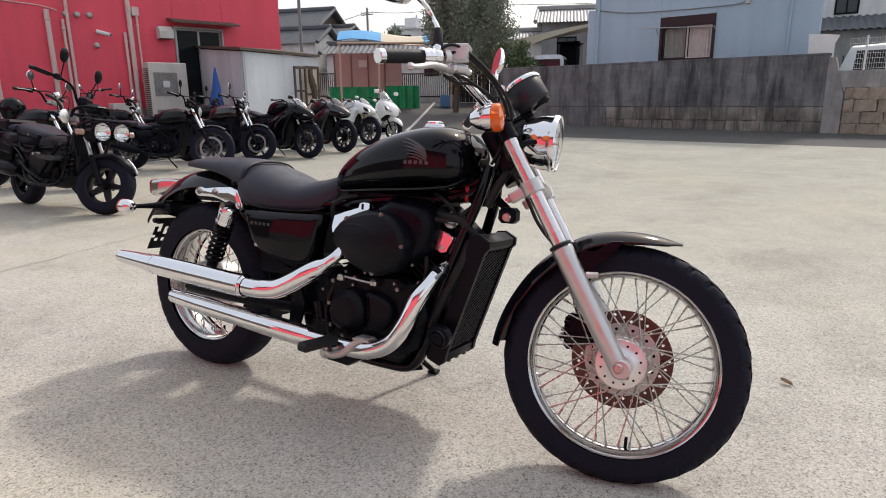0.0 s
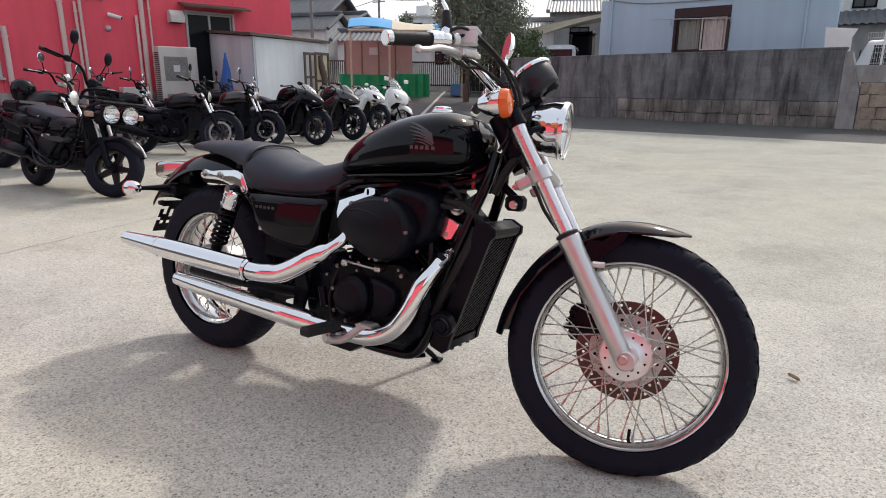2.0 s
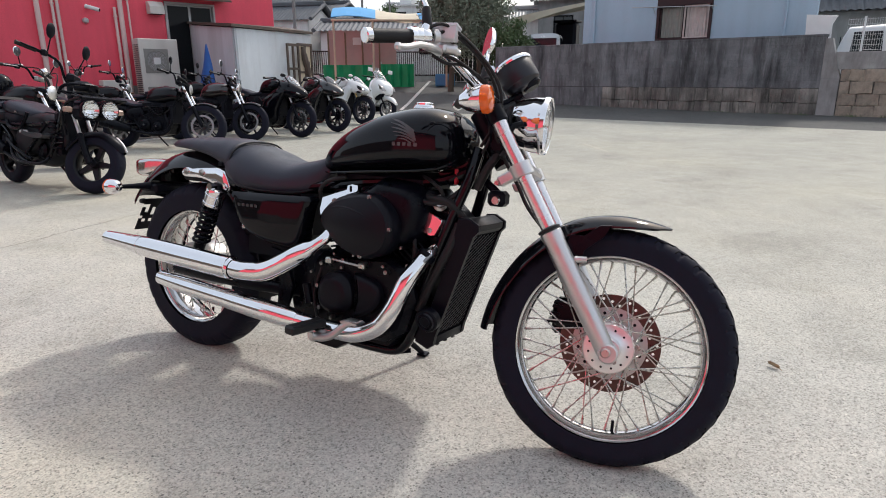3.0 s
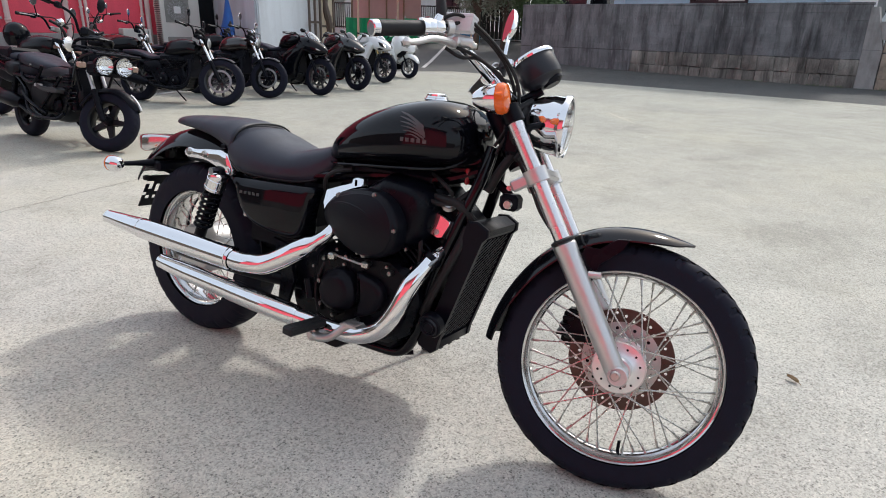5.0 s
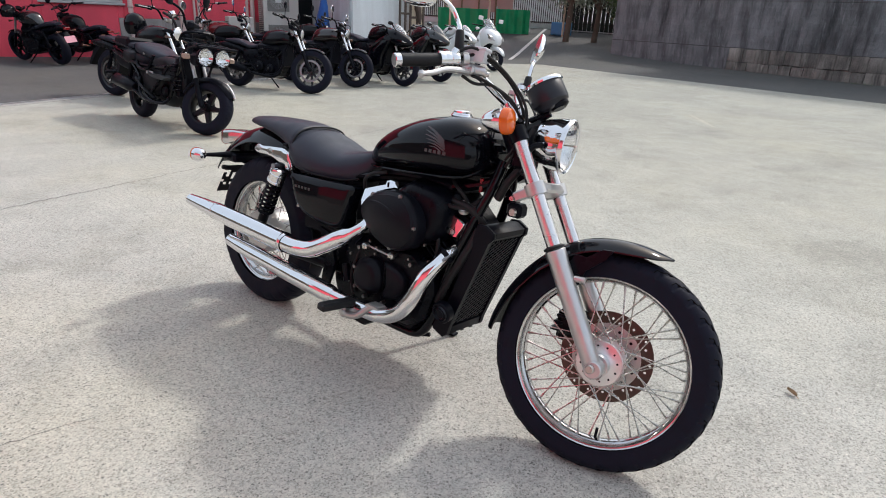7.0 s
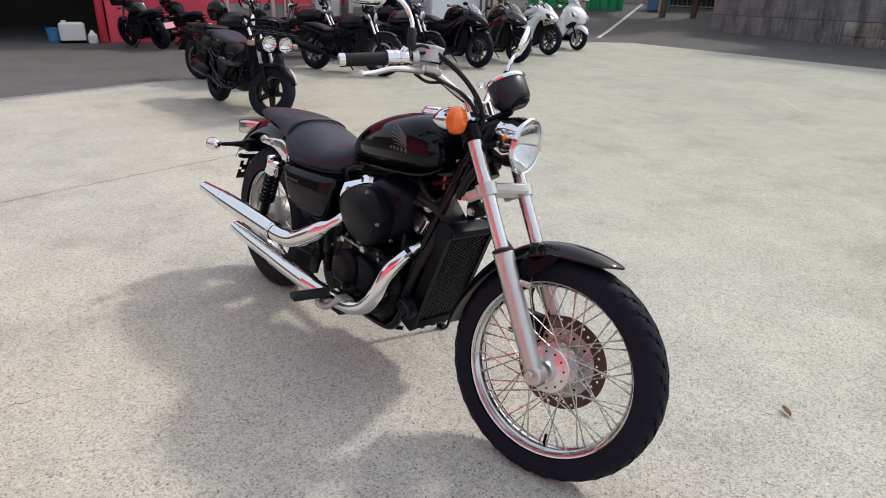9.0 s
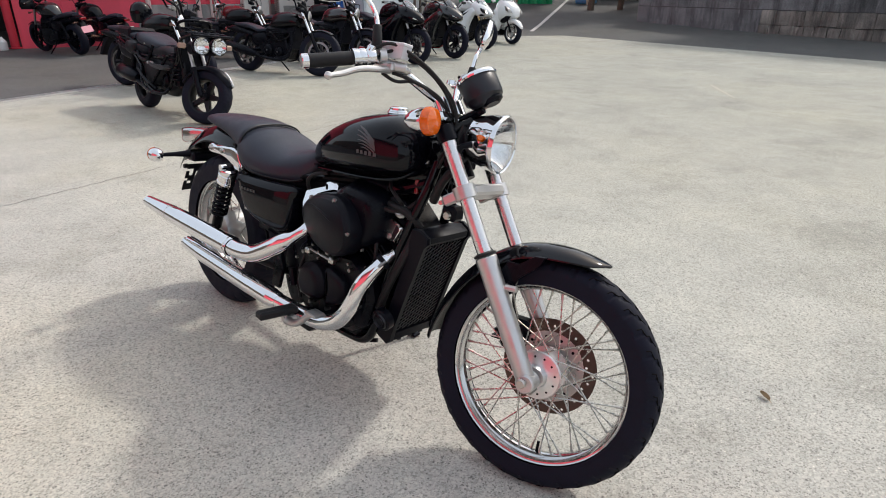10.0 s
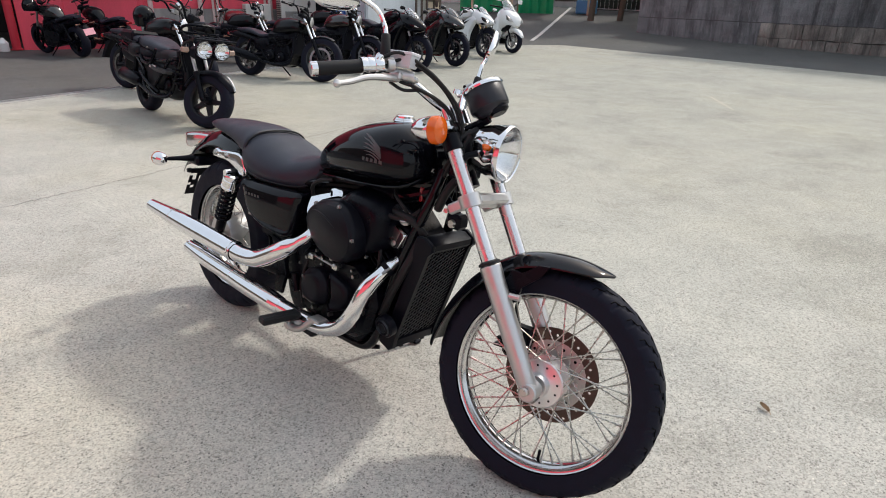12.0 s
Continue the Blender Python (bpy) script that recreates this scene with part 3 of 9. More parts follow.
wall_piece(g, -3.2, 26, -0.05, 2.6, 0, 0.25, wall_frame((0, -13.0), (1, 0.0)) @ Matrix.Scale(-1, 4, (0, 1, 0)))
setting("wall_back", g, M_BROWNHOUSE, "unseen plain dark wall added behind the camera for dark reflections", "wall")

post = thing("gate_post", "round red steel post at the workshop opening", "post")
part("shaft", Geo().lathe([(0.0, 0), (0.13, 0), (0.13, 0.02), (0.085, 0.03), (0.085, 3.2), (0, 3.2)], 20, FA @ Matrix.Translation((-0.12, -0.02, 0))), M_REDPOST, post)


def window(name, x0, x1, z0, z1, m, frame_mat, panes, label, depth=0.2, glass=None, bar=0.05):
    w = tagged(thing(name, label, "window"), kind="structure")
    g = Geo()
    for a, b, c, d in ((x0, x1, z1 - bar, z1), (x0, x1, z0, z0 + bar), (x0, x0 + bar, z0 + bar, z1 - bar), (x1 - bar, x1, z0 + bar, z1 - bar)):
        wall_piece(g, a, b, c, d, -0.03, depth * 0.6, m)
    part("window_frame", g, frame_mat, w)
    wd = (x1 - x0 - 2 * bar) / panes
    for i in range(panes):
        a = x0 + bar + i * wd
        g = Geo()
        wall_piece(g, a + 0.03, a + wd - 0.03, z0 + bar + 0.03, z1 - bar - 0.03, 0.05 + 0.03 * (i % 2), 0.056 + 0.03 * (i % 2), m)
        pane = part("pane", g, glass or M_GLASS, w)
        g = Geo()
        for p, q, r, s in ((a, a + wd, z1 - bar - 0.04, z1 - bar), (a, a + wd, z0 + bar, z0 + bar + 0.04), (a, a + 0.035, z0 + bar + 0.04, z1 - bar - 0.04), (a + wd - 0.035, a + wd, z0 + bar + 0.04, z1 - bar - 0.04)):
            wall_piece(g, p, q, r, s, 0.035 + 0.03 * (i % 2), 0.07 + 0.03 * (i % 2), m)
        part("sash", g, frame_mat, w)
    g = Geo()
    wall_piece(g, x0 - 0.04, x1 + 0.04, z0 - 0.05, z0, -0.08, 0.05, m)
    part("window_sill", g, frame_mat, w)
    return w


window("window_1", 0.9, 2.5, 1.16, 2.3, FA, M_GREYMETAL, 2, "aluminium sliding window in the red wall")
window("window_2", 6.42, 7.67, 0.0, 2.82, FA, M_GREYMETAL, 2, "dark aluminium sliding door under a small awning", glass=M_DIMGLASS)
g = Geo()
g.plate([(-0.45, 2.86), (0.0, 2.96), (0.0, 3.0), (-0.45, 2.90)], 6.28, 7.96, 0.004, FA @ Matrix.Rotation(radians(90), 4, "Z") @ Matrix.Scale(-1, 4, (0, 1, 0)))
aw = thing("awning", "narrow sheet-metal awning over the sliding door", "awning")
part("sheet", g, M_SHEDROOF, aw)


def wall_pipe(x, z0, z1, r, label, x_top=None):
    t = thing("drain_pipe", label, "pipe", group="pipes on the red wall")
    part("tube", Geo().tube([FA @ Vector((x, -0.07, z0)), FA @ Vector((x_top or x, -0.07, z1))], r, 10), M_PIPE, t)
    for z in (z0 + 0.3, (z0 + z1) / 2, z1 - 0.2):
        gg = Geo().lathe([(r + 0.004, -0.02), (r + 0.012, -0.015), (r + 0.012, 0.015), (r + 0.004, 0.02)], 10, FA @ Matrix.Translation((x, -0.07, z)))
        gg.box((x, -0.03, z), (0.03, 0.07, 0.03), 0.003, FA)
        part("clip", gg, M_PIPE, t)


wall_pipe(3.73, 0.0, 2.98, 0.055, "thick pinkish plastic pipe on the red wall")
wall_pipe(4.02, 0.0, 2.80, 0.030, "thin pinkish plastic pipe on the red wall")
wall_pipe(4.12, 0.0, H, 0.034, "tall pinkish plastic pipe on the red wall")
wall_pipe(5.40, 0.0, H, 0.055, "thick pinkish plastic pipe on the red wall")
wall_pipe(5.57, 0.0, 2.98, 0.022, "thin pinkish conduit under a junction box")
wall_pipe(5.27, 0.0, 2.60, 0.032, "thin pinkish plastic pipe on the red wall")
wall_pipe(2.64, 0.0, 2.2, 0.055, "thick pinkish plastic pipe on the red wall")
t = thing("junction_box", "small pinkish junction box on the red wall", "box")
part("box", Geo().box((5.55, -0.05, 3.08), (0.16, 0.1, 0.2), 0.01, FA), M_PIPE, t)
t = thing("wall_cable", "thin grey cable run along the red wall", "cable")
part("cable", Geo().tube([FA @ Vector(p) for p in spline([(2.2, -0.02, 3.18), (3.0, -0.02, 3.10), (3.6, -0.02, 3.06), (3.95, -0.03, 2.98)], 5)], 0.012, 6), M_PIPE, t)
for x, z in ((4.10, 2.92), (4.33, 2.92), (4.58, 2.93), (4.65, 2.28)):
    t = thing("round_vent", "small round steel vent cap on the red wall", "vent", group="round vents")
    part("cap", Geo().lathe([(0.0, 0.09), (0.045, 0.08), (0.065, 0.05), (0.065, 0)], 14, FA @ Matrix.Translation((x, 0, z)) @ Matrix.Rotation(radians(90), 4, "X")), M_GREYMETAL, t)
t = thing("security_camera", "white bullet security camera on the red wall", "camera")
part("bracket", Geo().box((4.70, -0.06, 2.56), (0.05, 0.12, 0.05), 0.008, FA), M_WHITE, t)
part("housing", Geo().tube([FA @ Vector((4.66, -0.12, 2.58)), FA @ Vector((4.90, -0.26, 2.50))], 0.045, 12), M_WHITE, t)
part("lens", Geo().tube([FA @ Vector((4.90, -0.26, 2.50)), FA @ Vector((4.91, -0.266, 2.497))], 0.034, 12), M_BLACK, t)
t = thing("vent_hood", "pale steel extractor hood on the red wall", "vent")
g = Geo().plate([(0.0, 2.5), (0.0, 2.78), (-0.16, 2.78), (-0.27, 2.66), (-0.27, 2.5)], 6.0, 6.33, 0.006, FA @ Matrix.Rotation(radians(90), 4, "Z") @ Matrix.Scale(-1, 4, (0, 1, 0)))
part("hood", g, M_ACWHITE, t)
# dark sheet paints the shade under the hood
part("opening", Geo().box((6.165, -0.13, 2.497), (0.27, 0.2, 0.012), 0.002, FA), M_RECESSSHADE, t)


M_GREYGRILLE = mat("grey_wire_grille", (0.25, 0.245, 0.225), 0.5, 0.2, 0.15, 12, 90)


def air_conditioner(x0, x1, y, z1, fans, label):
    t = thing("air_conditioner", label, "air conditioner", group="air conditioners")
    w = x1 - x0
    part("body", Geo().box(((x0 + x1) / 2, y, z1 / 2 + 0.06), (w, 0.36, z1 - 0.12), 0.015, FA), M_ACWHITE, t)
    for fx in (x0 + 0.12, x1 - 0.12):
        part("foot", Geo().box((fx, y, 0.03), (0.08, 0.40, 0.06), 0.006, FA), M_PLINTH, t)
    r = 0.9 * min(w * 0.29, (z1 - 0.2) / (2.6 * fans))
    for i in range(fans):
        z = z1 - 0.07 - (z1 - 0.2) * (i + 0.5) / fans
        c = FA @ Matrix.Translation((x0 + w * 0.42, y - 0.185, z)) @ Matrix.Rotation(radians(90), 4, "X")
        part("grille_panel", Geo().box((0, 0, 0.002), (2.35 * r, 2.35 * r, 0.012), 0.03, c), M_GREYGRILLE, t, "dark grey square grille")
        part("fan_well", Geo().lathe([(0, 0.009), (r, 0.009), (r + 0.012, 0.014), (r + 0.02, 0.006)], 28, c), M_GREYGRILLE, t, "grey recessed fan behind wire rings")
        for k in range(1, 8):
            part("guard_ring", Geo().lathe([(r * k / 8 - 0.004, 0.012), (r * k / 8, 0.017), (r * k / 8 + 0.004, 0.012)], 28, c), M_GREYMETAL, t)
        for k in range(8):
            part("guard_bar", Geo().box((0, 0, 0.012 + 0.0004 * k), (2 * r, 0.006, 0.006), 0.001, c @ Matrix.Rotation(math.pi * k / 8, 4, "Z")), M_GREYMETAL, t)
        part("fan_hub", Geo().box((0, 0, 0.015), (0.15, 0.15, 0.024), 0.03, c), M_WHITE, t)
    for k in range(int((z1 - 0.2) / 0.045)):
        part("side_slat", Geo().box((x0 - 0.012, y, 0.14 + k * 0.045), (0.022, 0.32, 0.012), 0.002, FA), M_PLAST, t)


air_conditioner(5.46, 6.34, -0.62, 1.90, 2, "cream twin-fan air conditioner unit beside the red wall")
air_conditioner(4.65, 5.25, -0.5, 0.98, 1, "small cream air conditioner unit beside the red wall")

# things at the workshop's opening
t = thing("jerry_can", "white plastic water tank beside the red post", "container")
part("body", Geo().box((-0.72, -0.1, 0.22), (0.5, 0.3, 0.42), 0.04, FA), M_WHITE, t)
part("strap", Geo().box((-0.72, -0.1, 0.03), (0.53, 0.33, 0.05), 0.01, FA), M_BLACK, t)
part("cap", Geo().lathe([(0.05, 0), (0.05, 0.04), (0, 0.045)], 14, FA @ Matrix.Translation((-0.86, -0.1, 0.43))), M_WHITE, t)
t = thing("plastic_bottle", "clear plastic bottle on the asphalt", "bottle")
part("body", Geo().lathe([(0, 0), (0.09, 0), (0.095, 0.02), (0.095, 0.17), (0.04, 0.24), (0.03, 0.27), (0, 0.27)], 16, FA @ Matrix.Translation((-0.32, -0.35, 0))), M_WHITE, t)
t = thing("bucket", "blue plastic bucket in the workshop opening", "bucket")
part("pail", Geo().lathe([(0, 0.01), (0.13, 0), (0.16, 0.3), (0.17, 0.3), (0.17, 0.285), (0.15, 0.28), (0.12, 0.02), (0, 0.02)], 18, FA @ Matrix.Translation((-1.1, 0.05, 0))), M_BUCKET, t)

# ---- shed ----
shed = thing("shed", "pale grey sheet-metal shed with a low sloping roof", "shed")
S0, S1, S2, S3 = (-8.42, 8.0), (-8.66, 10.62), (-10.9, 12.2), (-11.6, 9.55)
for a, b, za, zb in ((S0, S1, 2.02, 2.02), (S3, S0, 2.3, 2.02), (S1, S2, 2.02, 2.3)):
    d = Vector((b[0] - a[0], b[1] - a[1]))
    g = Geo()
    n = max(2, int(d.length / 0.09))
    lo, hi, lo2, hi2 = [], [], [], []
    nr = Vector((d.y, -d.x)).normalized()
    for i in range(n + 1):
        k = i / n
        o = nr * (0.008 if i % 2 else 0.0)
        p = (a[0] + d.x * k + o.x, a[1] + d.y * k + o.y)
        z = za + (zb - za) * k
        q = (p[0] - nr.x * 0.05, p[1] - nr.y * 0.05)
        lo.append((*p, -0.01)), hi.append((*p, z)), hi2.append((*q, z)), lo2.append((*q, -0.01))
    g.sheet([lo, hi, hi2, lo2])
    part("wall_panel", g, M_SHED, shed)
g = Geo()
cx, cy = sum(p[0] for p in (S0, S1, S2, S3)) / 4, sum(p[1] for p in (S0, S1, S2, S3)) / 4
top = [(cx + (p[0] - cx) * 1.05, cy + (p[1] - cy) * 1.06, z) for p, z in ((S0, 2.02), (S1, 2.02), (S2, 2.32), (S3, 2.32))]
g.rings([[(x, y, z + 0.012) for x, y, z in top], [(x, y, z + 0.07) for x, y, z in top]])
part("roof", g, M_SHEDROOF, shed, "rust-edged dark sheet roof")
t = thing("tarpaulin", "folded blue plastic sheet leaning on the shed", "tarpaulin")
g = Geo()
rows = []
for j in range(9):
    z = 1.72 * j / 8
    w = 0.40 * (1 - j / 8) + 0.02
    rows.append([(-9.42 + w * math.cos(a) * (1 + 0.25 * math.sin(3 * a + j)) + 0.1 * j / 8, 8.02 + 0.45 * w * math.sin(a), z) for a in (2 * math.pi * k / 14 for k in range(14))])
g.rings(rows)
part("sheet", g, M_BLUETARP, t)
t = thing("door_frame", "old timber door frame with plywood leaning on the shed", "frame")
F0, F1 = Vector((-8.50, 9.50, 0)), Vector((-8.54, 10.40, 0))


def fr_box(g, a, b, z0, z1, off, w=0.05):
    p, q = F0.lerp(F1, a), F0.lerp(F1, b)
    d = (q - p)
    m = Matrix.Translation((p + q) / 2 + Vector((0.06 + off, 0, (z0 + z1) / 2))) @ Matrix.Rotation(math.atan2(d.y, d.x), 4, "Z")
    g.box((0, 0, 0), (max(d.length, w), 0.04, z1 - z0), 0.004, m)


for a, b, z0, z1 in ((0, 0.05, 0, 1.78), (0.42, 0.47, 0, 1.80), (0.95, 1.0, 0, 1.80), (0.05, 0.42, 1.72, 1.78), (0.47, 0.95, 1.74, 1.80), (0.05, 0.42, 1.2, 1.25), (0.47, 0.95, 1.12, 1.17), (0.22, 0.26, 0.3, 1.72), (0.47, 0.95, 0.55, 0.60), (0.7, 0.73, 0.6, 1.74)):
    g = Geo()
    fr_box(g, a, b, z0, z1, 0.03)
    part("rail", g, M_SHEDROOF, t)
g = Geo()
fr_box(g, 0.45, 0.97, 0.1, 1.74, 0.0)
part("plywood", g, M_PALEWOOD, t, "pale plywood sheet")
g = Geo().tube(spline([(-8.41, 10.05, 1.72), (-8.39, 10.08, 1.45), (-8.40, 10.16, 1.25), (-8.39, 10.2, 1.0)], 4), [0.05, 0.05, 0.06, 0.07, 0.08, 0.07, 0.09, 0.08, 0.07, 0.08, 0.06, 0.04, 0.03], 8)
part("rag", g, M_SHEDROOF, t, "dark rag hung over the frame")

# ---- the long block wall and what stands behind it ----
WALL_L = 10.16
g = Geo()
wall_piece(g, 0.0, WALL_L, -0.05, 1.98, 0.045, -0.12, WA)
block_wall = setting("wall_block", g, M_MORTAR, "dark weathered concrete block wall", "wall")
g = Geo()
wall_piece(g, -0.02, WALL_L + 0.02, 1.98, 2.04, 0.06, -0.15, WA)
setting("trim_wall_cap", g, M_BLOCK, "flat weathered cap of the block wall", "wall cap")
g = Geo()
wall_piece(g, -0.42, 0.0, -0.05, 0.95, 0.06, -0.2, WA)
g.rings([[WA @ Vector(p) for p in ((-0.42, 0.06, 0.95), (0.0, 0.06, 0.95), (0.0, -0.2, 0.95), (-0.42, -0.2, 0.95))],
         [WA @ Vector(p) for p in ((-0.14, 0.08, 1.93), (0.0, 0.08, 1.93), (0.0, -0.18, 1.93), (-0.14, -0.18, 1.93))]])
setting("wall_post", g, M_POST, "pale concrete pier between two walls", "pier")
g = Geo()
wall_piece(g, -14, -0.42, -0.05, 1.18, 0.040, -0.2, WA)
stone_wall = setting("wall_stone", g, M_MORTAR, "retaining wall of large rough brown stones", "wall")
g = Geo()
wall_piece(g, -14, -0.14, 1.18, 1.60, 0.02, -0.15, WA)
setting("trim_stone_wall", g, M_POST, "pale concrete course on the stone wall", "wall cap")

# ---- wheels, used by every motorcycle ----
def tyre_geo(R, half, rim, n=72, tread=0, k=16):
    """A tyre of outer radius R about the y axis, with moulded tread grooves."""
    prof = []
    for i in range(k + 1):
        a = -math.pi / 2 + math.pi * i / k
        c, s = math.cos(a), math.sin(a)
        y = half * math.copysign(abs(s) ** 0.8, s) * (1.0 if abs(s) < 0.9 else 1.0 - 0.9 * (abs(s) - 0.9))
        prof.append((rim + (R - rim) * abs(c) ** 0.62, y))
    rings = []
    for j in range(n):
        th = 2 * math.pi * j / n
        ring = []
        for r, y in prof:
            s = y / half
            d = 0.0
            if tread and r > rim + (R - rim) * 0.55:
                ph = (th * tread / (2 * math.pi) + (0.5 if s > 0 else 0.0)) % 1.0
                q = abs(s)
                if 0.12 < q < 0.9:
                    mid = 0.2 + 0.25 * q if q < 0.45 else 0.62 + 0.15 * q if q > 0.6 else 0.31 + (q - 0.45) * 2.6
                    d = 0.004 if abs(ph - mid) < 0.085 else 0.0
                if 0.42 < q < 0.50 and 0.2 < ph < 0.75:
                    d = 0.004
            rr = r - d
            ring.append((rr * math.cos(th), y, rr * math.sin(th)))
        rings.append(ring)
    g = Geo()
    m = len(prof)
    v = [p for r in rings for p in r]
    f = []
    for j in range(n):
        a, b = j * m, ((j + 1) % n) * m
        f += [(a + i, a + i + 1, b + i + 1, b + i) for i in range(m - 1)]
    return g.add(v, f)


def round_y(prof, n=48):
    """A turned part about the y axis: rows of (radius, y)."""
    return Geo().lathe(prof, n, Y_AXIS)


def holed_disc(r0, r1, y, n, hole, thick=0.005):
    """A brake disc with a real hole in each of n sectors, at alternating radii."""
    g = Geo()
    for k in range(n):
        a0, a1 = 2 * math.pi * k / n, 2 * math.pi * (k + 1) / n
        am, rm = (a0 + a1) / 2, (r0 + r1) / 2 + (r1 - r0) * (0.22, -0.22, 0.0)[k % 3]
        outer = [(r0, a0), (r0, am), (r0, a1), (rm, a1), (r1, a1), (r1, am), (r1, a0), (rm, a0)]
        po = [(r * math.cos(a), r * math.sin(a)) for r, a in outer]
        c = (rm * math.cos(am), rm * math.sin(am))
        pi_ = []
        for p in po:
            d = math.hypot(p[0] - c[0], p[1] - c[1])
            pi_.append((c[0] + (p[0] - c[0]) / d * hole, c[1] + (p[1] - c[1]) / d * hole))
        for yy in (y - thick / 2, y + thick / 2):
            v = [(p[0], yy, p[1]) for p in po] + [(p[0], yy, p[1]) for p in pi_]
            g.add(v, [(i, (i + 1) % 8, 8 + (i + 1) % 8, 8 + i) for i in range(8)])
        v = [(p[0], y - thick / 2, p[1]) for p in pi_] + [(p[0], y + thick / 2, p[1]) for p in pi_]
        g.add(v, [(i, (i + 1) % 8, 8 + (i + 1) % 8, 8 + i) for i in range(8)])
    return g


def spoked_wheel(name, root, m, R, half, rim, flange_r, flange_y, n, tread, disc=None, drum=False):
    """A wire wheel: rim > tyre, hub, disc, each spoke and the valve."""
    w = half * 0.72
    wheel = part(name, round_y([(rim - 0.016, -w * 0.45), (rim - 0.020, -w * 0.2), (rim - 0.020, w * 0.2), (rim - 0.016, w * 0.45), (rim - 0.010, w * 0.6), (rim - 0.006, w * 0.82), (rim + 0.002, w * 0.9), (rim + 0.004, w * 1.02),
                                (rim - 0.001, w * 1.06), (rim - 0.004, w * 0.98), (rim + 0.010, w * 0.6), (rim + 0.010, -w * 0.6), (rim - 0.004, -w * 0.98), (rim - 0.001, -w * 1.06), (rim + 0.004, -w * 1.02),
                                (rim + 0.002, -w * 0.9), (rim - 0.006, -w * 0.82), (rim - 0.010, -w * 0.6), (rim - 0.016, -w * 0.45)], 96).turned(m), M_RIM, root, "chromed wire-spoked rim")
    part("tyre", tyre_geo(R, half, rim, tread * 16, tread, 28).turned(m), M_RUBBER, wheel, "black road tyre with moulded grooves", 50)
    hw = flange_y
    hub = [(0.012, -hw - 0.035), (0.030, -hw - 0.033), (0.034, -hw - 0.012), (flange_r * 0.72, -hw - 0.006), (flange_r, -hw - 0.004), (flange_r + 0.003, -hw), (flange_r, -hw + 0.004),
           (flange_r * 0.6, -hw + 0.010), (0.030, -hw * 0.3), (0.030, hw * 0.3), (flange_r * 0.6, hw - 0.010), (flange_r, hw - 0.004), (flange_r + 0.003, hw), (flange_r, hw + 0.004), (0.040, hw + 0.010), (0.034, hw + 0.035), (0.012, hw + 0.035)]
    part("hub", round_y(hub, 40).turned(m), M_HUB, wheel, "polished aluminium hub")
    if drum:
        part("brake_drum", round_y([(0.02, -hw - 0.045), (0.085, -hw - 0.040), (0.095, -hw - 0.02), (0.095, hw), (0.03, hw)], 40).turned(m), M_CAST, wheel)
    if disc:
        r0, r1, y = disc
        bd = new("brake_disc", holed_disc(r0, r1, y, 33, 0.0042).turned(m).mesh("brake_disc", 20, True))
        bd.data.materials.append(M_DISC)
        bd.parent, bd["label"] = wheel, "brown worn drilled brake disc"
        part("disc_carrier", round_y([(0.035, y - 0.012), (0.060, y - 0.010), (r0 + 0.004, y - 0.003), (r0 + 0.004, y + 0.003), (0.035, y + 0.006)], 40).turned(m), M_CAST, wheel)
        for i in range(6):
            a = 2 * math.pi * i / 6
            part("disc_bolt", Geo().lathe([(0.007, -0.004), (0.007, 0.004), (0.0, 0.005)], 8, m @ Matrix.Translation((0.078 * math.cos(a), y - 0.012, 0.078 * math.sin(a))) @ Matrix.Rotation(radians(90), 4, "X")), M_STEEL, wheel)
        # black discs paint the dark of drilled holes on carrier and flange
        for i in range(12):
            a = 2 * math.pi * (i + 0.5) / 12
            part("carrier_hole", Geo().lathe([(0.0, 0.001), (0.0042, 0.001), (0.0048, 0.0)], 8, m @ Matrix.Translation((0.088 * math.cos(a), y - 0.0065, 0.088 * math.sin(a))) @ Matrix.Rotation(radians(90), 4, "X")), M_BLACK, wheel)
            part("flange_hole", Geo().lathe([(0.0, 0.001), (0.0030, 0.001), (0.0034, 0.0)], 8, m @ Matrix.Translation((0.053 * math.cos(a), -hw - 0.0058, 0.053 * math.sin(a))) @ Matrix.Rotation(radians(90), 4, "X")), M_BLACK, wheel)
        # near-black zigzag lines paint the shade in the tread grooves, one mesh for each side
        for side in (-1, 1):
            pts = []
            for fr_, q in ((0.0, 0.12), (0.25, 0.28), (0.52, 0.34), (0.58, 0.54), (0.92, 0.60), (1.0, 0.78)):
                th = 2 * math.pi * (fr_ + (0.5 if side > 0 else 0.0)) / tread
                sn = q ** 1.25
                r = rim + (R - rim) * (1 - sn * sn) ** 0.31 - 0.0008
                pts.append((r * math.cos(th), side * q * half, r * math.sin(th)))
            me = Geo().tube(pts, 0.0023, 5).mesh("tread_groove")
            me.materials.append(M_GROOVESHADE)
            for i in range(tread):
                shared("tread_groove", me, wheel, m @ Matrix.Rotation(2 * math.pi * i / tread, 4, "Y"))
    # two spoke meshes, one for each lean, laid round the wheel
    for side in (-1, 1):
        for lean in (-1, 1):
            off = lean * radians(62)
            p = Vector((flange_r * 0.90 * math.cos(off), side * (hw + 0.001 * lean), flange_r * 0.90 * math.sin(off)))
            q = Vector(((rim - 0.019), side * 0.006, 0.0))
            gg = Geo().tube([p, q], 0.0021, 6)
            gg.tube([q + (p - q).normalized() * 0.018, q], 0.0036, 6)
            me = gg.mesh("spoke")
            me.materials.append(M_STEEL)
            cnt = n // 4
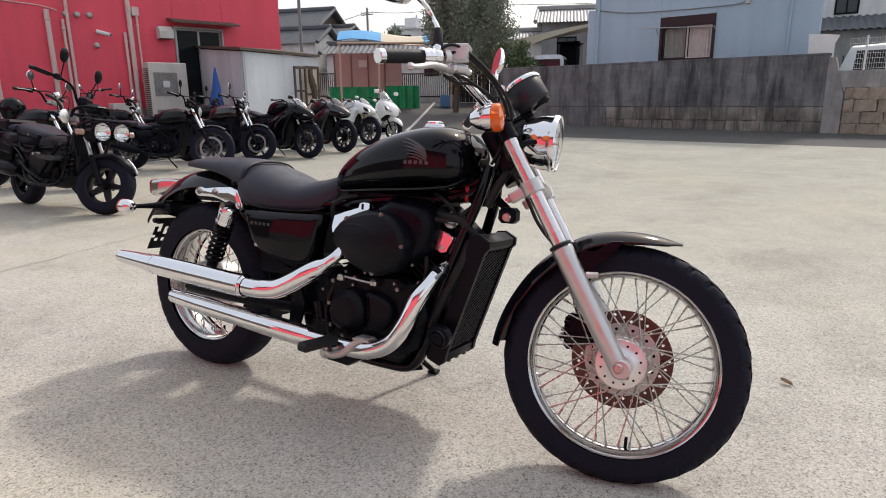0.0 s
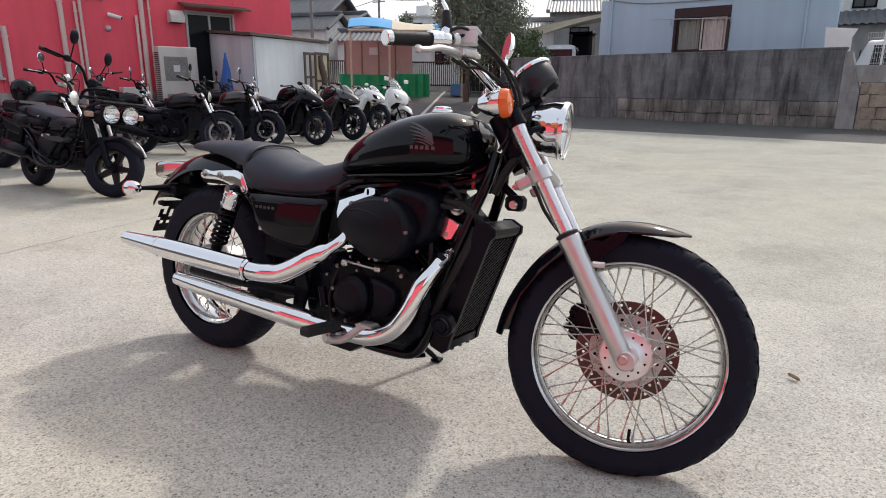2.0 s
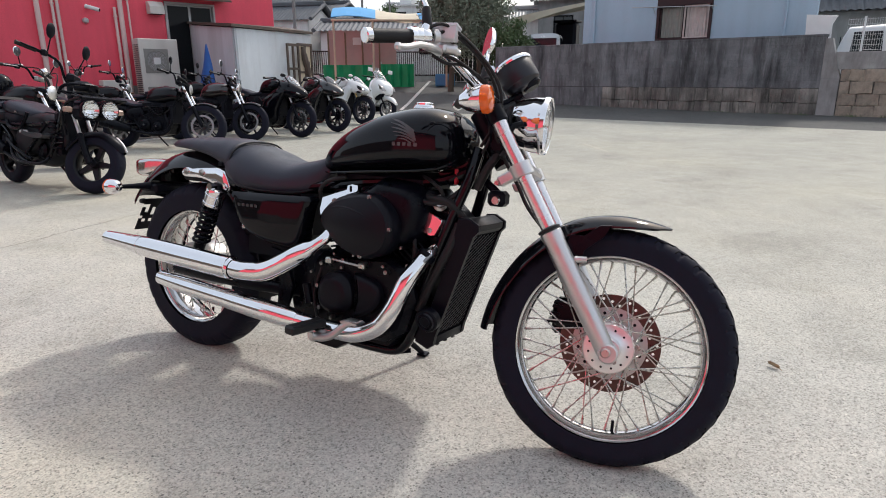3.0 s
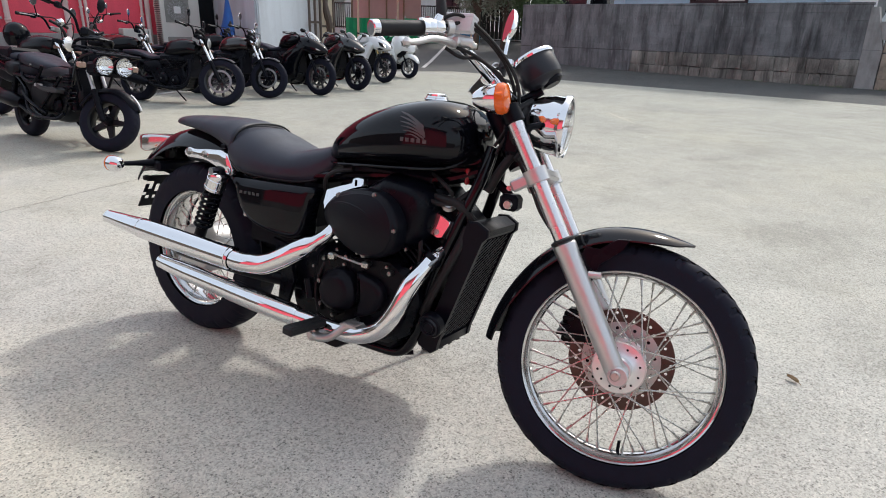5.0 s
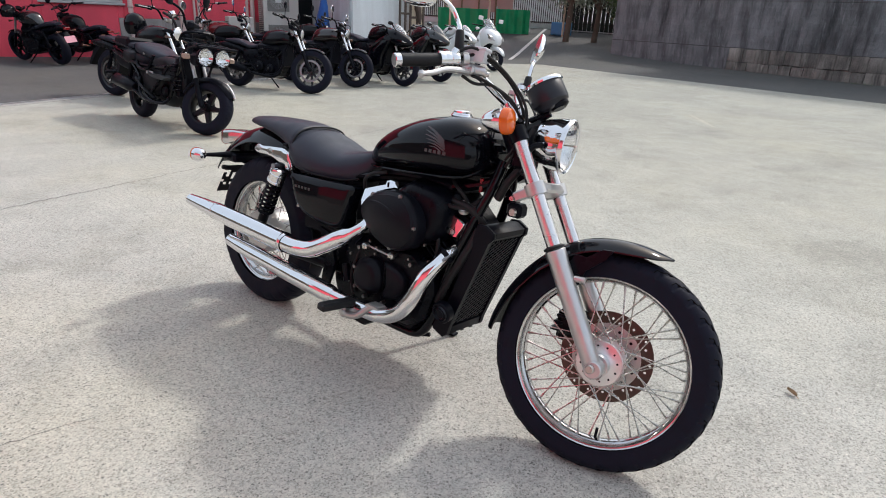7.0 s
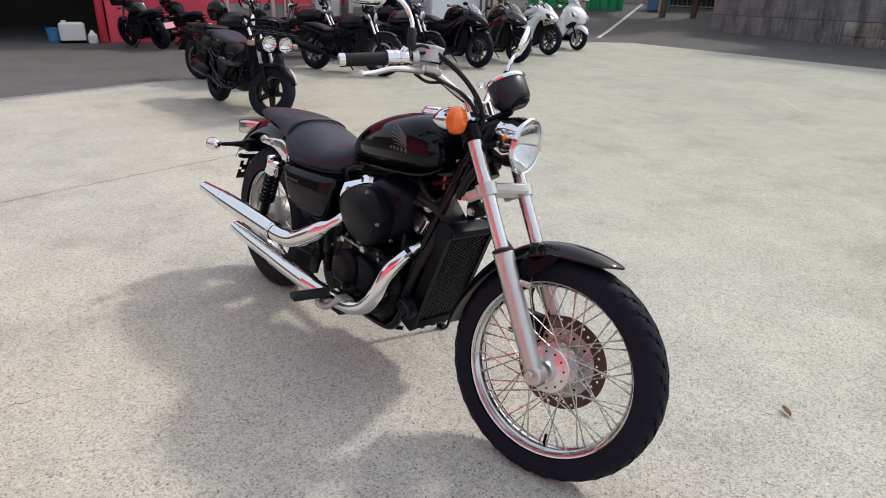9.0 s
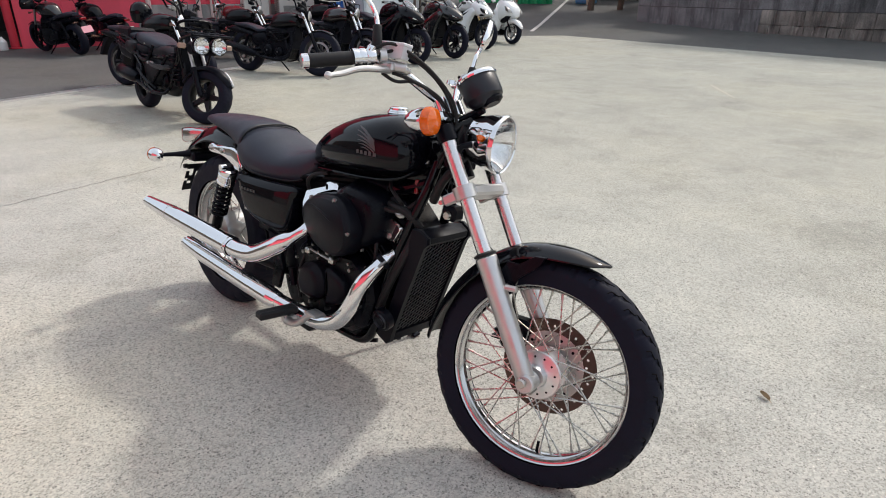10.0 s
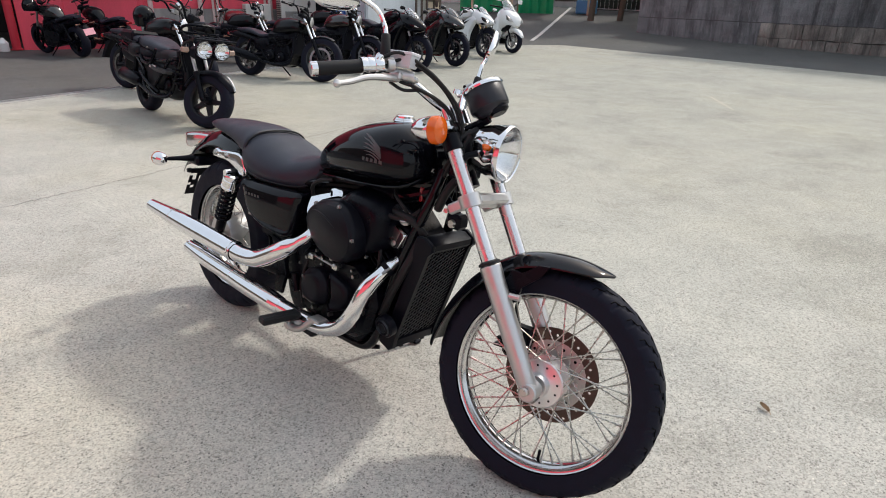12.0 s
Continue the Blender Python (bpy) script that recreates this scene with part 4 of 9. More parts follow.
            for i in range(cnt):
                a = 2 * math.pi * (i + (0.25 if side < 0 else 0.75) * 0.5 + (0.0 if lean < 0 else 0.5)) / cnt
                shared("spoke", me, wheel, m @ Matrix.Rotation(a, 4, "Y"))
    part("valve", Geo().tube([m @ Vector((0.035, 0.0, -(rim - 0.02))), m @ Vector((0.035, 0.0, -(rim - 0.052)))], 0.0045, 8), M_BLACK, wheel)
    return wheel


def pillow(poly, y0, y1, steps=5, n=4, flat=0.0):
    """A domed cover: outline (x, z) at y0, swelling to y1."""
    pts = spline([(x, 0, z) for x, z in poly] + [(poly[0][0], 0, poly[0][1])], n)[:-1]
    cx, cz = sum(p.x for p in pts) / len(pts), sum(p.z for p in pts) / len(pts)
    rings = []
    for i in range(steps + 1):
        t = i / steps
        k = 1.0 - (1 - flat) * (1 - math.cos(t * math.pi / 2)) * 0.9
        rings.append([(cx + (p.x - cx) * k, y0 + (y1 - y0) * math.sin(t * math.pi / 2), cz + (p.z - cz) * k) for p in pts])
    return Geo().rings(rings)


def section_loft(table, xs, n=28, power=2.5, mid=0.4):
    """A body along x: rows (x, top z, bottom z, half width); rounded sections."""
    rings = []
    for x in xs:
        zt, zb, w = lerp(table, x)
        zc = zb + (zt - zb) * mid
        ring = []
        for k in range(n):
            a = 2 * math.pi * k / n
            c, s = math.cos(a), math.sin(a)
            y = w * math.copysign(abs(c) ** (2 / power), c)
            z = zc + (zt - zc if s > 0 else zc - zb) * math.copysign(abs(s) ** (2 / power), s)
            ring.append((x, y, z))
        rings.append(ring)
    return Geo().rings(rings)


def saddle_loft(table, n=32, power=2.6, tuck=0.93):
    """A cushion along x: rows (x, top z, bottom z, half width); widest just over its flat underside."""
    rings = []
    for x, zt, zb, w in table:
        zs = zb + (zt - zb) * 0.16
        ring = [(x, -w * tuck, zb), (x, w * tuck, zb)]
        for k in range(n + 1):
            a = math.pi * k / n
            c, sn = math.cos(a), math.sin(a)
            ring.append((x, w * math.copysign(abs(c) ** (2 / power), c), zs + (zt - zs) * abs(sn) ** (2 / power)))
        rings.append(ring)
    return Geo().rings(rings)


def shell(poly, prof, n=5, top=1.0, slope=0.0, x_mid=0.0, dome=0.0):
    """A moulded cover: an outline (x, z) stepped inwards by rows of (inset, y); the face may lean along x and swell by dome."""
    pts = spline([(x, 0, z) for x, z in poly] + [(poly[0][0], 0, poly[0][1])], n)[:-1]
    zs = [p.z for p in pts]
    z0, z1 = min(zs), max(zs)
    hx, hz = (max(p.x for p in pts) - min(p.x for p in pts)) / 2, (z1 - z0) / 2
    mid = sum(pts, Vector()) / len(pts)
    size = sum((p - mid).length for p in pts) / len(pts)
    area = sum(p.x * q.z - q.x * p.z for p, q in zip(pts, pts[1:] + pts[:1]))
    sg = 1 if area > 0 else -1
    norm = []
    for i in range(len(pts)):
        d = (pts[(i + 2) % len(pts)] - pts[i - 2]).normalized()
        norm.append(Vector((-d.z, 0, d.x)) * sg)
    rings = []
    for inset, y in prof:
        ring = []
        for p, nn in zip(pts, norm):
            k = 1 + (top - 1) * ((p.z - z0) / (z1 - z0)) ** 3
            edge = min(inset, 0.013) * k
            q = p + nn * edge
            q = mid + (q - mid) * (1 - (inset - min(inset, 0.013)) / size)
            swell = dome * max(0.0, 1 - 0.8 * ((q.x - mid.x) / hx) ** 2 - 0.8 * ((q.z - mid.z) / hz) ** 2)
            ring.append((q.x, y + slope * (q.x - x_mid) + swell, q.z))
        rings.append(ring)
    return Geo().rings(rings)


def slotted(us, vs, holes, thick, m):
    """A plate on a grid of columns us (y) and rows vs (z) with the cells in holes left open."""
    nu, nv = len(us) - 1, len(vs) - 1
    solid = {(i, j) for i in range(nu) for j in range(nv) if (i, j) not in holes}
    v, key, f = [], {}, []

    def vert(i, j, side):
        if (i, j, side) not in key:
            key[i, j, side] = len(v)
            v.append((side * thick / 2, us[i], vs[j]))
        return key[i, j, side]

    for i, j in solid:
        for side in (-1, 1):
            f.append([vert(a, b, side) for a, b in ((i, j), (i + 1, j), (i + 1, j + 1), (i, j + 1))])
        for (a, b), (c, d), nb in (((i, j), (i + 1, j), (i, j - 1)), ((i + 1, j), (i + 1, j + 1), (i + 1, j)), ((i + 1, j + 1), (i, j + 1), (i, j + 1)), ((i, j + 1), (i, j), (i - 1, j))):
            if nb not in solid:
                f.append([vert(a, b, -1), vert(c, d, -1), vert(c, d, 1), vert(a, b, 1)])
    return Geo().add(v, f, m)


def smooth_table(rows, n=6):
    """The rows of a table, rounded by a spline."""
    out = []
    cols = [spline([(r[0], r[i], 0) for r in rows], n) for i in range(1, len(rows[0]))]
    for k in range(len(cols[0])):
        out.append((cols[0][k].x, *(c[k].y for c in cols)))
    return out


# ---- the black cruiser ----
LEAN = Matrix.Rotation(radians(-7.5), 4, "X")
RAKE, HEAD = radians(32.5), Vector((1.10, 0, 0.86))
STEER = LEAN @ Matrix.Translation(HEAD) @ Matrix.Rotation(radians(13), 4, Vector((-math.sin(RAKE), 0, math.cos(RAKE)))) @ Matrix.Translation(-HEAD)
bike = thing("cruiser_motorcycle", "glossy black cruiser motorcycle with chrome exhausts on its side stand", "motorcycle")


def bp(name, geo, material, label="", parent=None, smooth=35):
    return part(name, geo.turned(LEAN), material, parent or bike, label, smooth)


def fp(name, geo, material, label="", parent=None, smooth=35):
    return part(name, geo.turned(STEER), material, parent or bike, label, smooth)


def T(x, y, z):
    return Matrix.Translation((x, y, z))


FW, RW = Vector((1.496, 0.0, 0.302)), Vector((-0.087, -0.015, 0.309))
spoked_wheel("front_wheel", bike, STEER @ T(*FW), 0.326, 0.053, 0.2535, 0.066, 0.032, 48, 34, (0.100, 0.140, 0.060))
spoked_wheel("rear_wheel", bike, LEAN @ T(*RW), 0.323, 0.076, 0.219, 0.075, 0.038, 40, 28, None, True)

# fork
FORK_D = Vector((-0.185, 0, 0.303)).normalized()
for s, nm in ((-1, "right"), (1, "left")):
    y = 0.107 * s
    a = Vector((1.492, y, 0.308))
    low = a + FORK_D * 0.345
    prof = [(0.0, -0.020), (0.020, -0.018), (0.026, 0.0), (0.026, 0.05), (0.028, 0.10), (0.0285, 0.30), (0.030, 0.325), (0.030, 0.340), (0.026, 0.345), (0.022, 0.345)]
    leg = fp("fork_slider", Geo().lathe(prof, 28, along(a, low)), M_SATIN, "satin aluminium fork slider")
    top = a + FORK_D * 0.715
    fp("fork_tube", Geo().tube([low - FORK_D * 0.02, top], 0.0205, 24), M_TUBE, "polished chrome fork tube", leg)
    fp("dust_seal", Geo().lathe([(0.021, 0), (0.031, 0.0), (0.031, 0.006), (0.023, 0.010)], 24, along(low, top)), M_GRIP, "", leg)
    fp("axle_nut", Geo().lathe([(0.0, 0.04), (0.010, 0.04), (0.013, 0.036), (0.013, 0.025), (0.018, 0.024), (0.018, 0.0)], 12, T(a.x, y, a.z) @ Matrix.Rotation(radians(90 if s < 0 else -90), 4, "X")), M_STEEL, "", leg)
    fp("axle_lug", Geo().lathe([(0.0, -0.026), (0.022, -0.026), (0.026, -0.022), (0.026, 0.022), (0.022, 0.026), (0.0, 0.026)], 22, T(a.x + 0.006, y, a.z - 0.004) @ Matrix.Rotation(radians(90), 4, "X")), M_SATIN, "", leg)
    fp("pinch_bolt", Geo().tube([(a.x + 0.024, y - 0.020, a.z - 0.022), (a.x + 0.024, y + 0.020, a.z - 0.022)], 0.006, 8), M_BOLT, "", leg)
    fp("brace_boss", Geo().tube([a + FORK_D * 0.25 + Vector((0.024, 0, 0.014)), a + FORK_D * 0.25 + Vector((0.055, 0, 0.016))], 0.009, 10), M_SATIN, "", leg)
    fp("fork_collar", Geo().lathe([(0.022, -0.045), (0.027, -0.043), (0.027, 0.0), (0.022, 0.002)], 20, along(top, top + FORK_D)), M_BLACK, "", leg)
# clamps and steering head
cl = Vector((1.492, 0, 0.308)) + FORK_D * 0.525
mclamp = along(cl, cl + FORK_D)
g = Geo()
for s in (-1, 1):
    g.lathe([(0.0215, -0.019), (0.030, -0.018), (0.031, 0.018), (0.0215, 0.019)], 22, Matrix.Translation((cl.x, 0.107 * s, cl.z)) @ mclamp.to_3x3().to_4x4())
    g.box((0.045, 0.107 * s, 0.0), (0.05, 0.022, 0.03), 0.005, Matrix.Translation((cl.x, 0, cl.z)) @ Matrix.Rotation(-RAKE, 4, "Y") @ Matrix.Rotation(math.pi, 4, "Z"))
g.box((0.0, 0, 0.0), (0.055, 0.19, 0.032), 0.008, Matrix.Translation((cl.x, 0, cl.z)) @ Matrix.Rotation(-RAKE, 4, "Y"))
clamp = fp("lower_fork_clamp", g, M_SATIN, "satin aluminium lower fork clamp")
fp("clamp_bolt", Geo().tube([(cl.x - 0.062, -0.122, cl.z - 0.040), (cl.x - 0.062, -0.094, cl.z - 0.040)], 0.007, 8), M_STEEL, "", clamp)
tp = Vector((1.492, 0, 0.308)) + FORK_D * 0.735
g = Geo().box((0.0, 0, 0.0), (0.06, 0.27, 0.028), 0.010, Matrix.Translation((tp.x - 0.01, 0, tp.z)) @ Matrix.Rotation(-RAKE, 4, "Y"))
fp("top_clamp", g, M_CHROME, "chromed top fork clamp")
bp("steering_head", Geo().tube([HEAD - Vector((-0.053, 0, 0.083)), HEAD + Vector((-0.040, 0, 0.064))], 0.034, 20), M_BLACK)

# front fender: a curved blade over the tyre with a pointed nose
FEND = smooth_table([(69.5, 0.364, 0.004, 0.002), (72.5, 0.363, 0.030, 0.008), (77, 0.362, 0.050, 0.018), (87, 0.362, 0.063, 0.028), (98, 0.363, 0.067, 0.032), (110, 0.364, 0.068, 0.035), (121, 0.360, 0.068, 0.036), (134, 0.356, 0.069, 0.036), (149, 0.353, 0.069, 0.034), (161, 0.355, 0.069, 0.031), (176, 0.362, 0.068, 0.028), (179.5, 0.364, 0.064, 0.026)], 5)
rows, rows2 = [], []
for ang, r, w, drop in FEND:
    a = radians(ang)
    row, row2 = [], []
    for k in range(17):
        s = -1 + k / 8
        rr = r - drop * abs(s) ** 2.6
        for lst, q in ((row, rr), (row2, rr - 0.004)):
            lst.append((FW.x + q * math.cos(a), s * w, FW.z + q * math.sin(a)))
    rows.append(row), rows2.append(row2)
g = Geo().rings([r + r2[::-1] for r, r2 in zip(rows, rows2)])
fender = fp("front_fender", g, M_FENDER, "gloss black front fender")
for s in (-1, 1):
    y = 0.073 * s
    g = Geo().plate([(1.345, 0.545), (1.372, 0.500), (1.395, 0.515), (1.405, 0.56), (1.455, 0.605), (1.47, 0.635), (1.44, 0.632), (1.40, 0.60), (1.365, 0.60)], y - 0.006, y + 0.006, 0.003)
    fp("fender_stay", g, M_BLACK, "", fender)
    fp("stay_bolt", Geo().tube([(1.385, y - 0.014 * 1, 0.535), (1.385, y + 0.014, 0.535)], 0.012, 10), M_BLACK, "", fender)

# brake caliper and hose on the far side of the front wheel
g = Geo().box((1.375, 0.066, 0.372), (0.095, 0.062, 0.085), 0.014)
g.box((1.352, 0.088, 0.335), (0.05, 0.045, 0.06), 0.012)
cal = fp("brake_caliper", g, M_BLACK, "black brake caliper")
for i in range(3):
    fp("caliper_fin", Geo().box((1.330 + i * 0.006, 0.062, 0.345 + i * 0.022), (0.03, 0.07, 0.010), 0.003), M_PLAST, "", cal)
fp("brake_hose", Geo().tube(spline([(1.365, 0.085, 0.40), (1.345, 0.075, 0.46), (1.36, 0.04, 0.54), (1.29, -0.02, 0.60), (1.235, -0.035, 0.66), (1.20, -0.04, 0.72), (1.15, -0.05, 0.80), (1.10, -0.10, 0.93)], 6), 0.0055, 8), M_GRIP, "black rubber brake hose")

# headlight
HL = T(1.222, 0, 0.897) @ Matrix.Rotation(radians(93), 4, "Y") @ Matrix.Scale(0.965, 4)
lamp = fp("headlight", Geo().lathe([(0.0, -0.105), (0.028, -0.100), (0.052, -0.080), (0.070, -0.045), (0.080, -0.005), (0.082, 0.020), (0.0850, 0.024), (0.0855, 0.034), (0.083, 0.040), (0.079, 0.037), (0.079, 0.030)], 48, HL), M_CHROME, "round chrome headlight shell")
fp("reflector", Geo().lathe([(0.078, 0.031), (0.066, 0.000), (0.045, -0.022), (0.02, -0.034), (0.0, -0.036)], 40, HL), M_CHROME, "mirrored reflector bowl", lamp)
fp("bulb", Geo().lathe([(0.012, -0.035), (0.012, -0.005), (0.0, 0.002)], 16, HL), M_CAST, "", lamp)
lens = fp("lens", Geo().lathe([(0.0, 0.052), (0.03, 0.050), (0.06, 0.044), (0.079, 0.034), (0.079, 0.031), (0.06, 0.041), (0.03, 0.047), (0.0, 0.049)], 40, HL), M_CLEAR, "clear glass lens", lamp)
lens.visible_shadow = False
for s in (-1, 1):
    fp("lamp_bracket", Geo().tube([(1.20, 0.082 * s, 0.885), (1.18, 0.098 * s, 0.875), (1.165, 0.105 * s, 0.845)], 0.009, 8), M_BLACK, "", lamp)
fp("lamp_wiring", Geo().tube(spline([(1.13, 0.02, 0.90), (1.12, -0.02, 0.86), (1.14, -0.04, 0.82), (1.11, -0.05, 0.76), (1.08, -0.03, 0.70)], 5), 0.013, 8), M_GRIP)
fp("lamp_wiring", Geo().tube(spline([(1.15, -0.05, 0.93), (1.14, -0.06, 0.88), (1.16, -0.05, 0.83), (1.15, -0.07, 0.79)], 5), 0.009, 8), M_GRIP)
fp("lamp_wiring", Geo().tube(spline([(1.16, -0.03, 0.95), (1.13, -0.07, 0.91), (1.13, -0.06, 0.84)], 5), 0.008, 8), M_GRIP)
fp("lamp_mount", Geo().box((1.13, 0, 0.86), (0.05, 0.13, 0.12), 0.015), M_BLACK)

# speedometer
MT = T(1.155, 0.004, 1.034) @ Matrix.Rotation(radians(-35), 4, "Y") @ Matrix.Scale(0.95, 4)
meter = fp("speedometer", Geo().lathe([(0.0, -0.052), (0.030, -0.050), (0.046, -0.042), (0.052, -0.034), (0.058, -0.030), (0.060, -0.022), (0.060, 0.030), (0.056, 0.036)], 40, MT), M_METER, "black speedometer pod with a chrome ring")
fp("bezel", Geo().lathe([(0.054, 0.030), (0.0625, 0.030), (0.064, 0.036), (0.060, 0.043), (0.053, 0.042), (0.052, 0.036)], 40, MT), M_CHROME, "", meter)
fp("dial", Geo().lathe([(0.053, 0.036), (0.0, 0.036)], 32, MT), M_BLACK, "", meter)
fp("meter_cup", Geo().lathe([(0.0, -0.056), (0.022, -0.056), (0.034, -0.046), (0.034, -0.040)], 20, MT @ T(0.02, 0, 0)), M_BLACK, "", meter)
fp("meter_bracket", Geo().tube([(1.175, 0.0, 0.985), (1.15, 0, 0.965), (1.12, 0, 0.95)], 0.013, 8), M_BLACK, "", meter)
fp("lock_knob", Geo().lathe([(0.0, 0.014), (0.012, 0.012), (0.014, 0.0), (0.0, -0.004)], 14, T(1.085, -0.045, 1.035)), M_CHROME, "", meter)

# front indicators
for s in (-1, 1):
    mi = T(1.103, 0.178 * s, 0.926) @ Matrix.Rotation(radians(84), 4, "Y") @ Matrix.Scale(0.86, 4)
    ind = fp("front_indicator", Geo().lathe([(0.0, -0.072), (0.018, -0.066), (0.032, -0.045), (0.040, -0.018), (0.042, 0.004)], 32, mi), M_CHROME, "chrome indicator bowl")
    fp("indicator_lens", Geo().lathe([(0.0415, 0.003), (0.044, 0.006), (0.0445, 0.022), (0.040, 0.032), (0.022, 0.038), (0.0, 0.040)], 32, mi), M_ORANGE, "orange plastic indicator lens", ind)
    fp("indicator_stem", Geo().tube([(1.09, 0.150 * s, 0.918), (1.095, 0.115 * s, 0.915)], 0.012, 10), M_CHROME, "", ind)

# handlebar, grips, levers, mirrors
BAR = [(1.055, 0.0, 0.985), (1.052, 0.045, 0.988), (1.035, 0.085, 1.004), (1.000, 0.150, 1.038), (0.965, 0.225, 1.060), (0.930, 0.295, 1.052), (0.858, 0.402, 1.019)]
for s in (-1, 1):
    B = [(x, y * s, z) for x, y, z in BAR]
    bar = fp("handlebar", Geo().tube(spline(B, 6), 0.0125, 16), M_CHROME, "chromed handlebar tube")
    a, b = Vector(B[5]), Vector(B[6])
    d = (b - a).normalized()
    L_ = (b - a).length
    grip = fp("grip", Geo().lathe([(0.013, 0.0), (0.0175, 0.002), (0.0175, L_ - 0.020), (0.016, L_ - 0.018)], 24, along(a, b)), M_GRIP, "black rubber handlebar grip", bar)
    fp("bar_end", Geo().lathe([(0.010, L_ - 0.018), (0.0185, L_ - 0.017), (0.0185, L_ - 0.002), (0.016, L_), (0.0, L_)], 24, along(a, b)), M_CHROME, "", grip)
    fp("throttle_ring", Geo().lathe([(0.013, -0.016), (0.022, -0.015), (0.023, -0.004), (0.0225, 0.001), (0.013, 0.002)], 24, along(a, b)), M_CHROME, "", grip)
    sw = a - d * 0.035
    g = Geo().lathe([(0.013, -0.026), (0.019, -0.024), (0.021, -0.016), (0.0205, -0.002), (0.0190, 0.0), (0.0215, 0.002), (0.0225, 0.012), (0.021, 0.020), (0.013, 0.021)], 24, along(sw, b))
    hs_ = fp("switch_housing", g, M_CHROME, "polished switch housing", bar)
    fp("switch_lobe", Geo().lathe([(0.0, 0.034), (0.008, 0.032), (0.011, 0.026), (0.012, 0.0)], 16, along(sw - d * 0.006, sw - d * 0.006 + Vector((0.3, 0, 0.9)))), M_CHROME, "", bar)
    fp("kill_switch", Geo().box((0, 0, 0), (0.014, 0.012, 0.010), 0.003, T(*(sw + Vector((-0.016, 0.0, 0.020))))), M_DULLRED if s < 0 else M_BLACK, "", bar)
    fp("perch_clamp", Geo().lathe([(0.013, -0.010), (0.018, -0.009), (0.018, 0.009), (0.013, 0.010)], 20, along(sw - d * 0.045, b)), M_SATIN, "", bar)
    # lever
    pv = Vector((0.985, 0.205 * s, 1.040))
    lev = [pv, Vector((0.985, 0.250 * s, 1.036)), Vector((0.968, 0.310 * s, 1.026)), Vector((0.955, 0.360 * s, 1.006)), Vector((0.948, 0.400 * s, 0.995))]
    sp = spline(lev, 5)
    lever = fp("lever", Geo().tube(sp, [0.0095 - 0.003 * i / len(sp) for i in range(len(sp))], 10), M_SATIN, "satin alloy hand lever", bar)
    fp("lever_ball", Geo().lathe([(0.0, -0.0105), (0.007, -0.008), (0.0105, 0.0), (0.007, 0.008), (0.0, 0.0105)], 14, T(*lev[-1])), M_SATIN, "", lever)
    fp("lever_bracket", Geo().box((0, 0, 0), (0.045, 0.050, 0.022), 0.006, T(0.980, 0.195 * s, 1.048)), M_SATIN, "", lever)
    # mirror
    if s < 0:
        st = [Vector((0.951, -0.226, 1.085)), Vector((0.943, -0.228, 1.145)), Vector((0.924, -0.220, 1.176)), Vector((0.903, -0.236, 1.208)), Vector((0.876, -0.285, 1.226))]
        mc, ma = Vector((0.852, -0.335, 1.214)), Vector((-0.056, -0.10, -0.030)).normalized()
    else:
        st = [Vector((0.998, 0.215, 1.050)), Vector((0.998, 0.222, 1.100)), Vector((0.996, 0.238, 1.150)), Vector((0.988, 0.270, 1.172)), Vector((0.982, 0.300, 1.200))]
        mc, ma = Vector((0.977, 0.318, 1.228)), Vector((-0.017, 0.07, 0.100)).normalized()
    mir = fp("mirror_stem", Geo().tube(spline(st, 5), 0.0065, 10), M_CHROME, "curved chrome mirror stem", bar)
    fp("mirror_boot", Geo().lathe([(0.0, 0), (0.013, 0.0), (0.0135, 0.020), (0.012, 0.060), (0.0095, 0.064), (0.0, 0.064)], 14, along(st[0], st[1])), M_GRIP, "", mir)
    mn = Vector((0.80, -0.58, 0.12)) if s < 0 else Vector((0.82, 0.50, -0.26))
    mn = (mn - ma * mn.dot(ma)).normalized()
    mu_ = mn.cross(ma)
    rings = []
    for t_, k in ((0.020, 0.06), (0.017, 0.45), (0.010, 0.80), (0.002, 0.97), (-0.006, 1.0), (-0.009, 0.96)):
        rings.append([mc + mn * t_ + k * (ma * 0.062 * math.copysign(abs(math.cos(a)) ** 0.8, math.cos(a)) + mu_ * (0.037 - 0.008 * math.cos(a)) * math.copysign(abs(math.sin(a)) ** 0.8, math.sin(a))) for a in (2 * math.pi * i / 36 for i in range(36))])
    fp("mirror_head", Geo().rings(rings), M_CHROME, "oval chrome mirror", mir)
g = Geo().rings([[(0.986 + sx * a, -0.198 + sy * b, z) for sx, sy in ((-1, -1), (1, -1), (1, 1), (-1, 1))] for a, b, z in ((0.036, 0.016, 1.072), (0.038, 0.018, 1.076), (0.041, 0.020, 1.100), (0.041, 0.020, 1.104))])
g.box((0.986, -0.198, 1.1075), (0.087, 0.044, 0.009), 0.003)
res = fp("brake_reservoir", g, M_RESERVOIR, "rectangular silver brake fluid reservoir")
for sx in (-1, 1):
    fp("lid_screw", Geo().lathe([(0.004, 0.0), (0.004, 0.002), (0.0, 0.002)], 10, T(0.984 + 0.030 * sx, -0.198, 1.1115)), M_STEEL, "", res)
fp("master_cylinder", Geo().tube([(0.945, -0.228, 1.050), (0.965, -0.214, 1.052), (1.020, -0.180, 1.052)], [0.012, 0.016, 0.014], 14), M_SATIN, "satin alloy master cylinder", res)
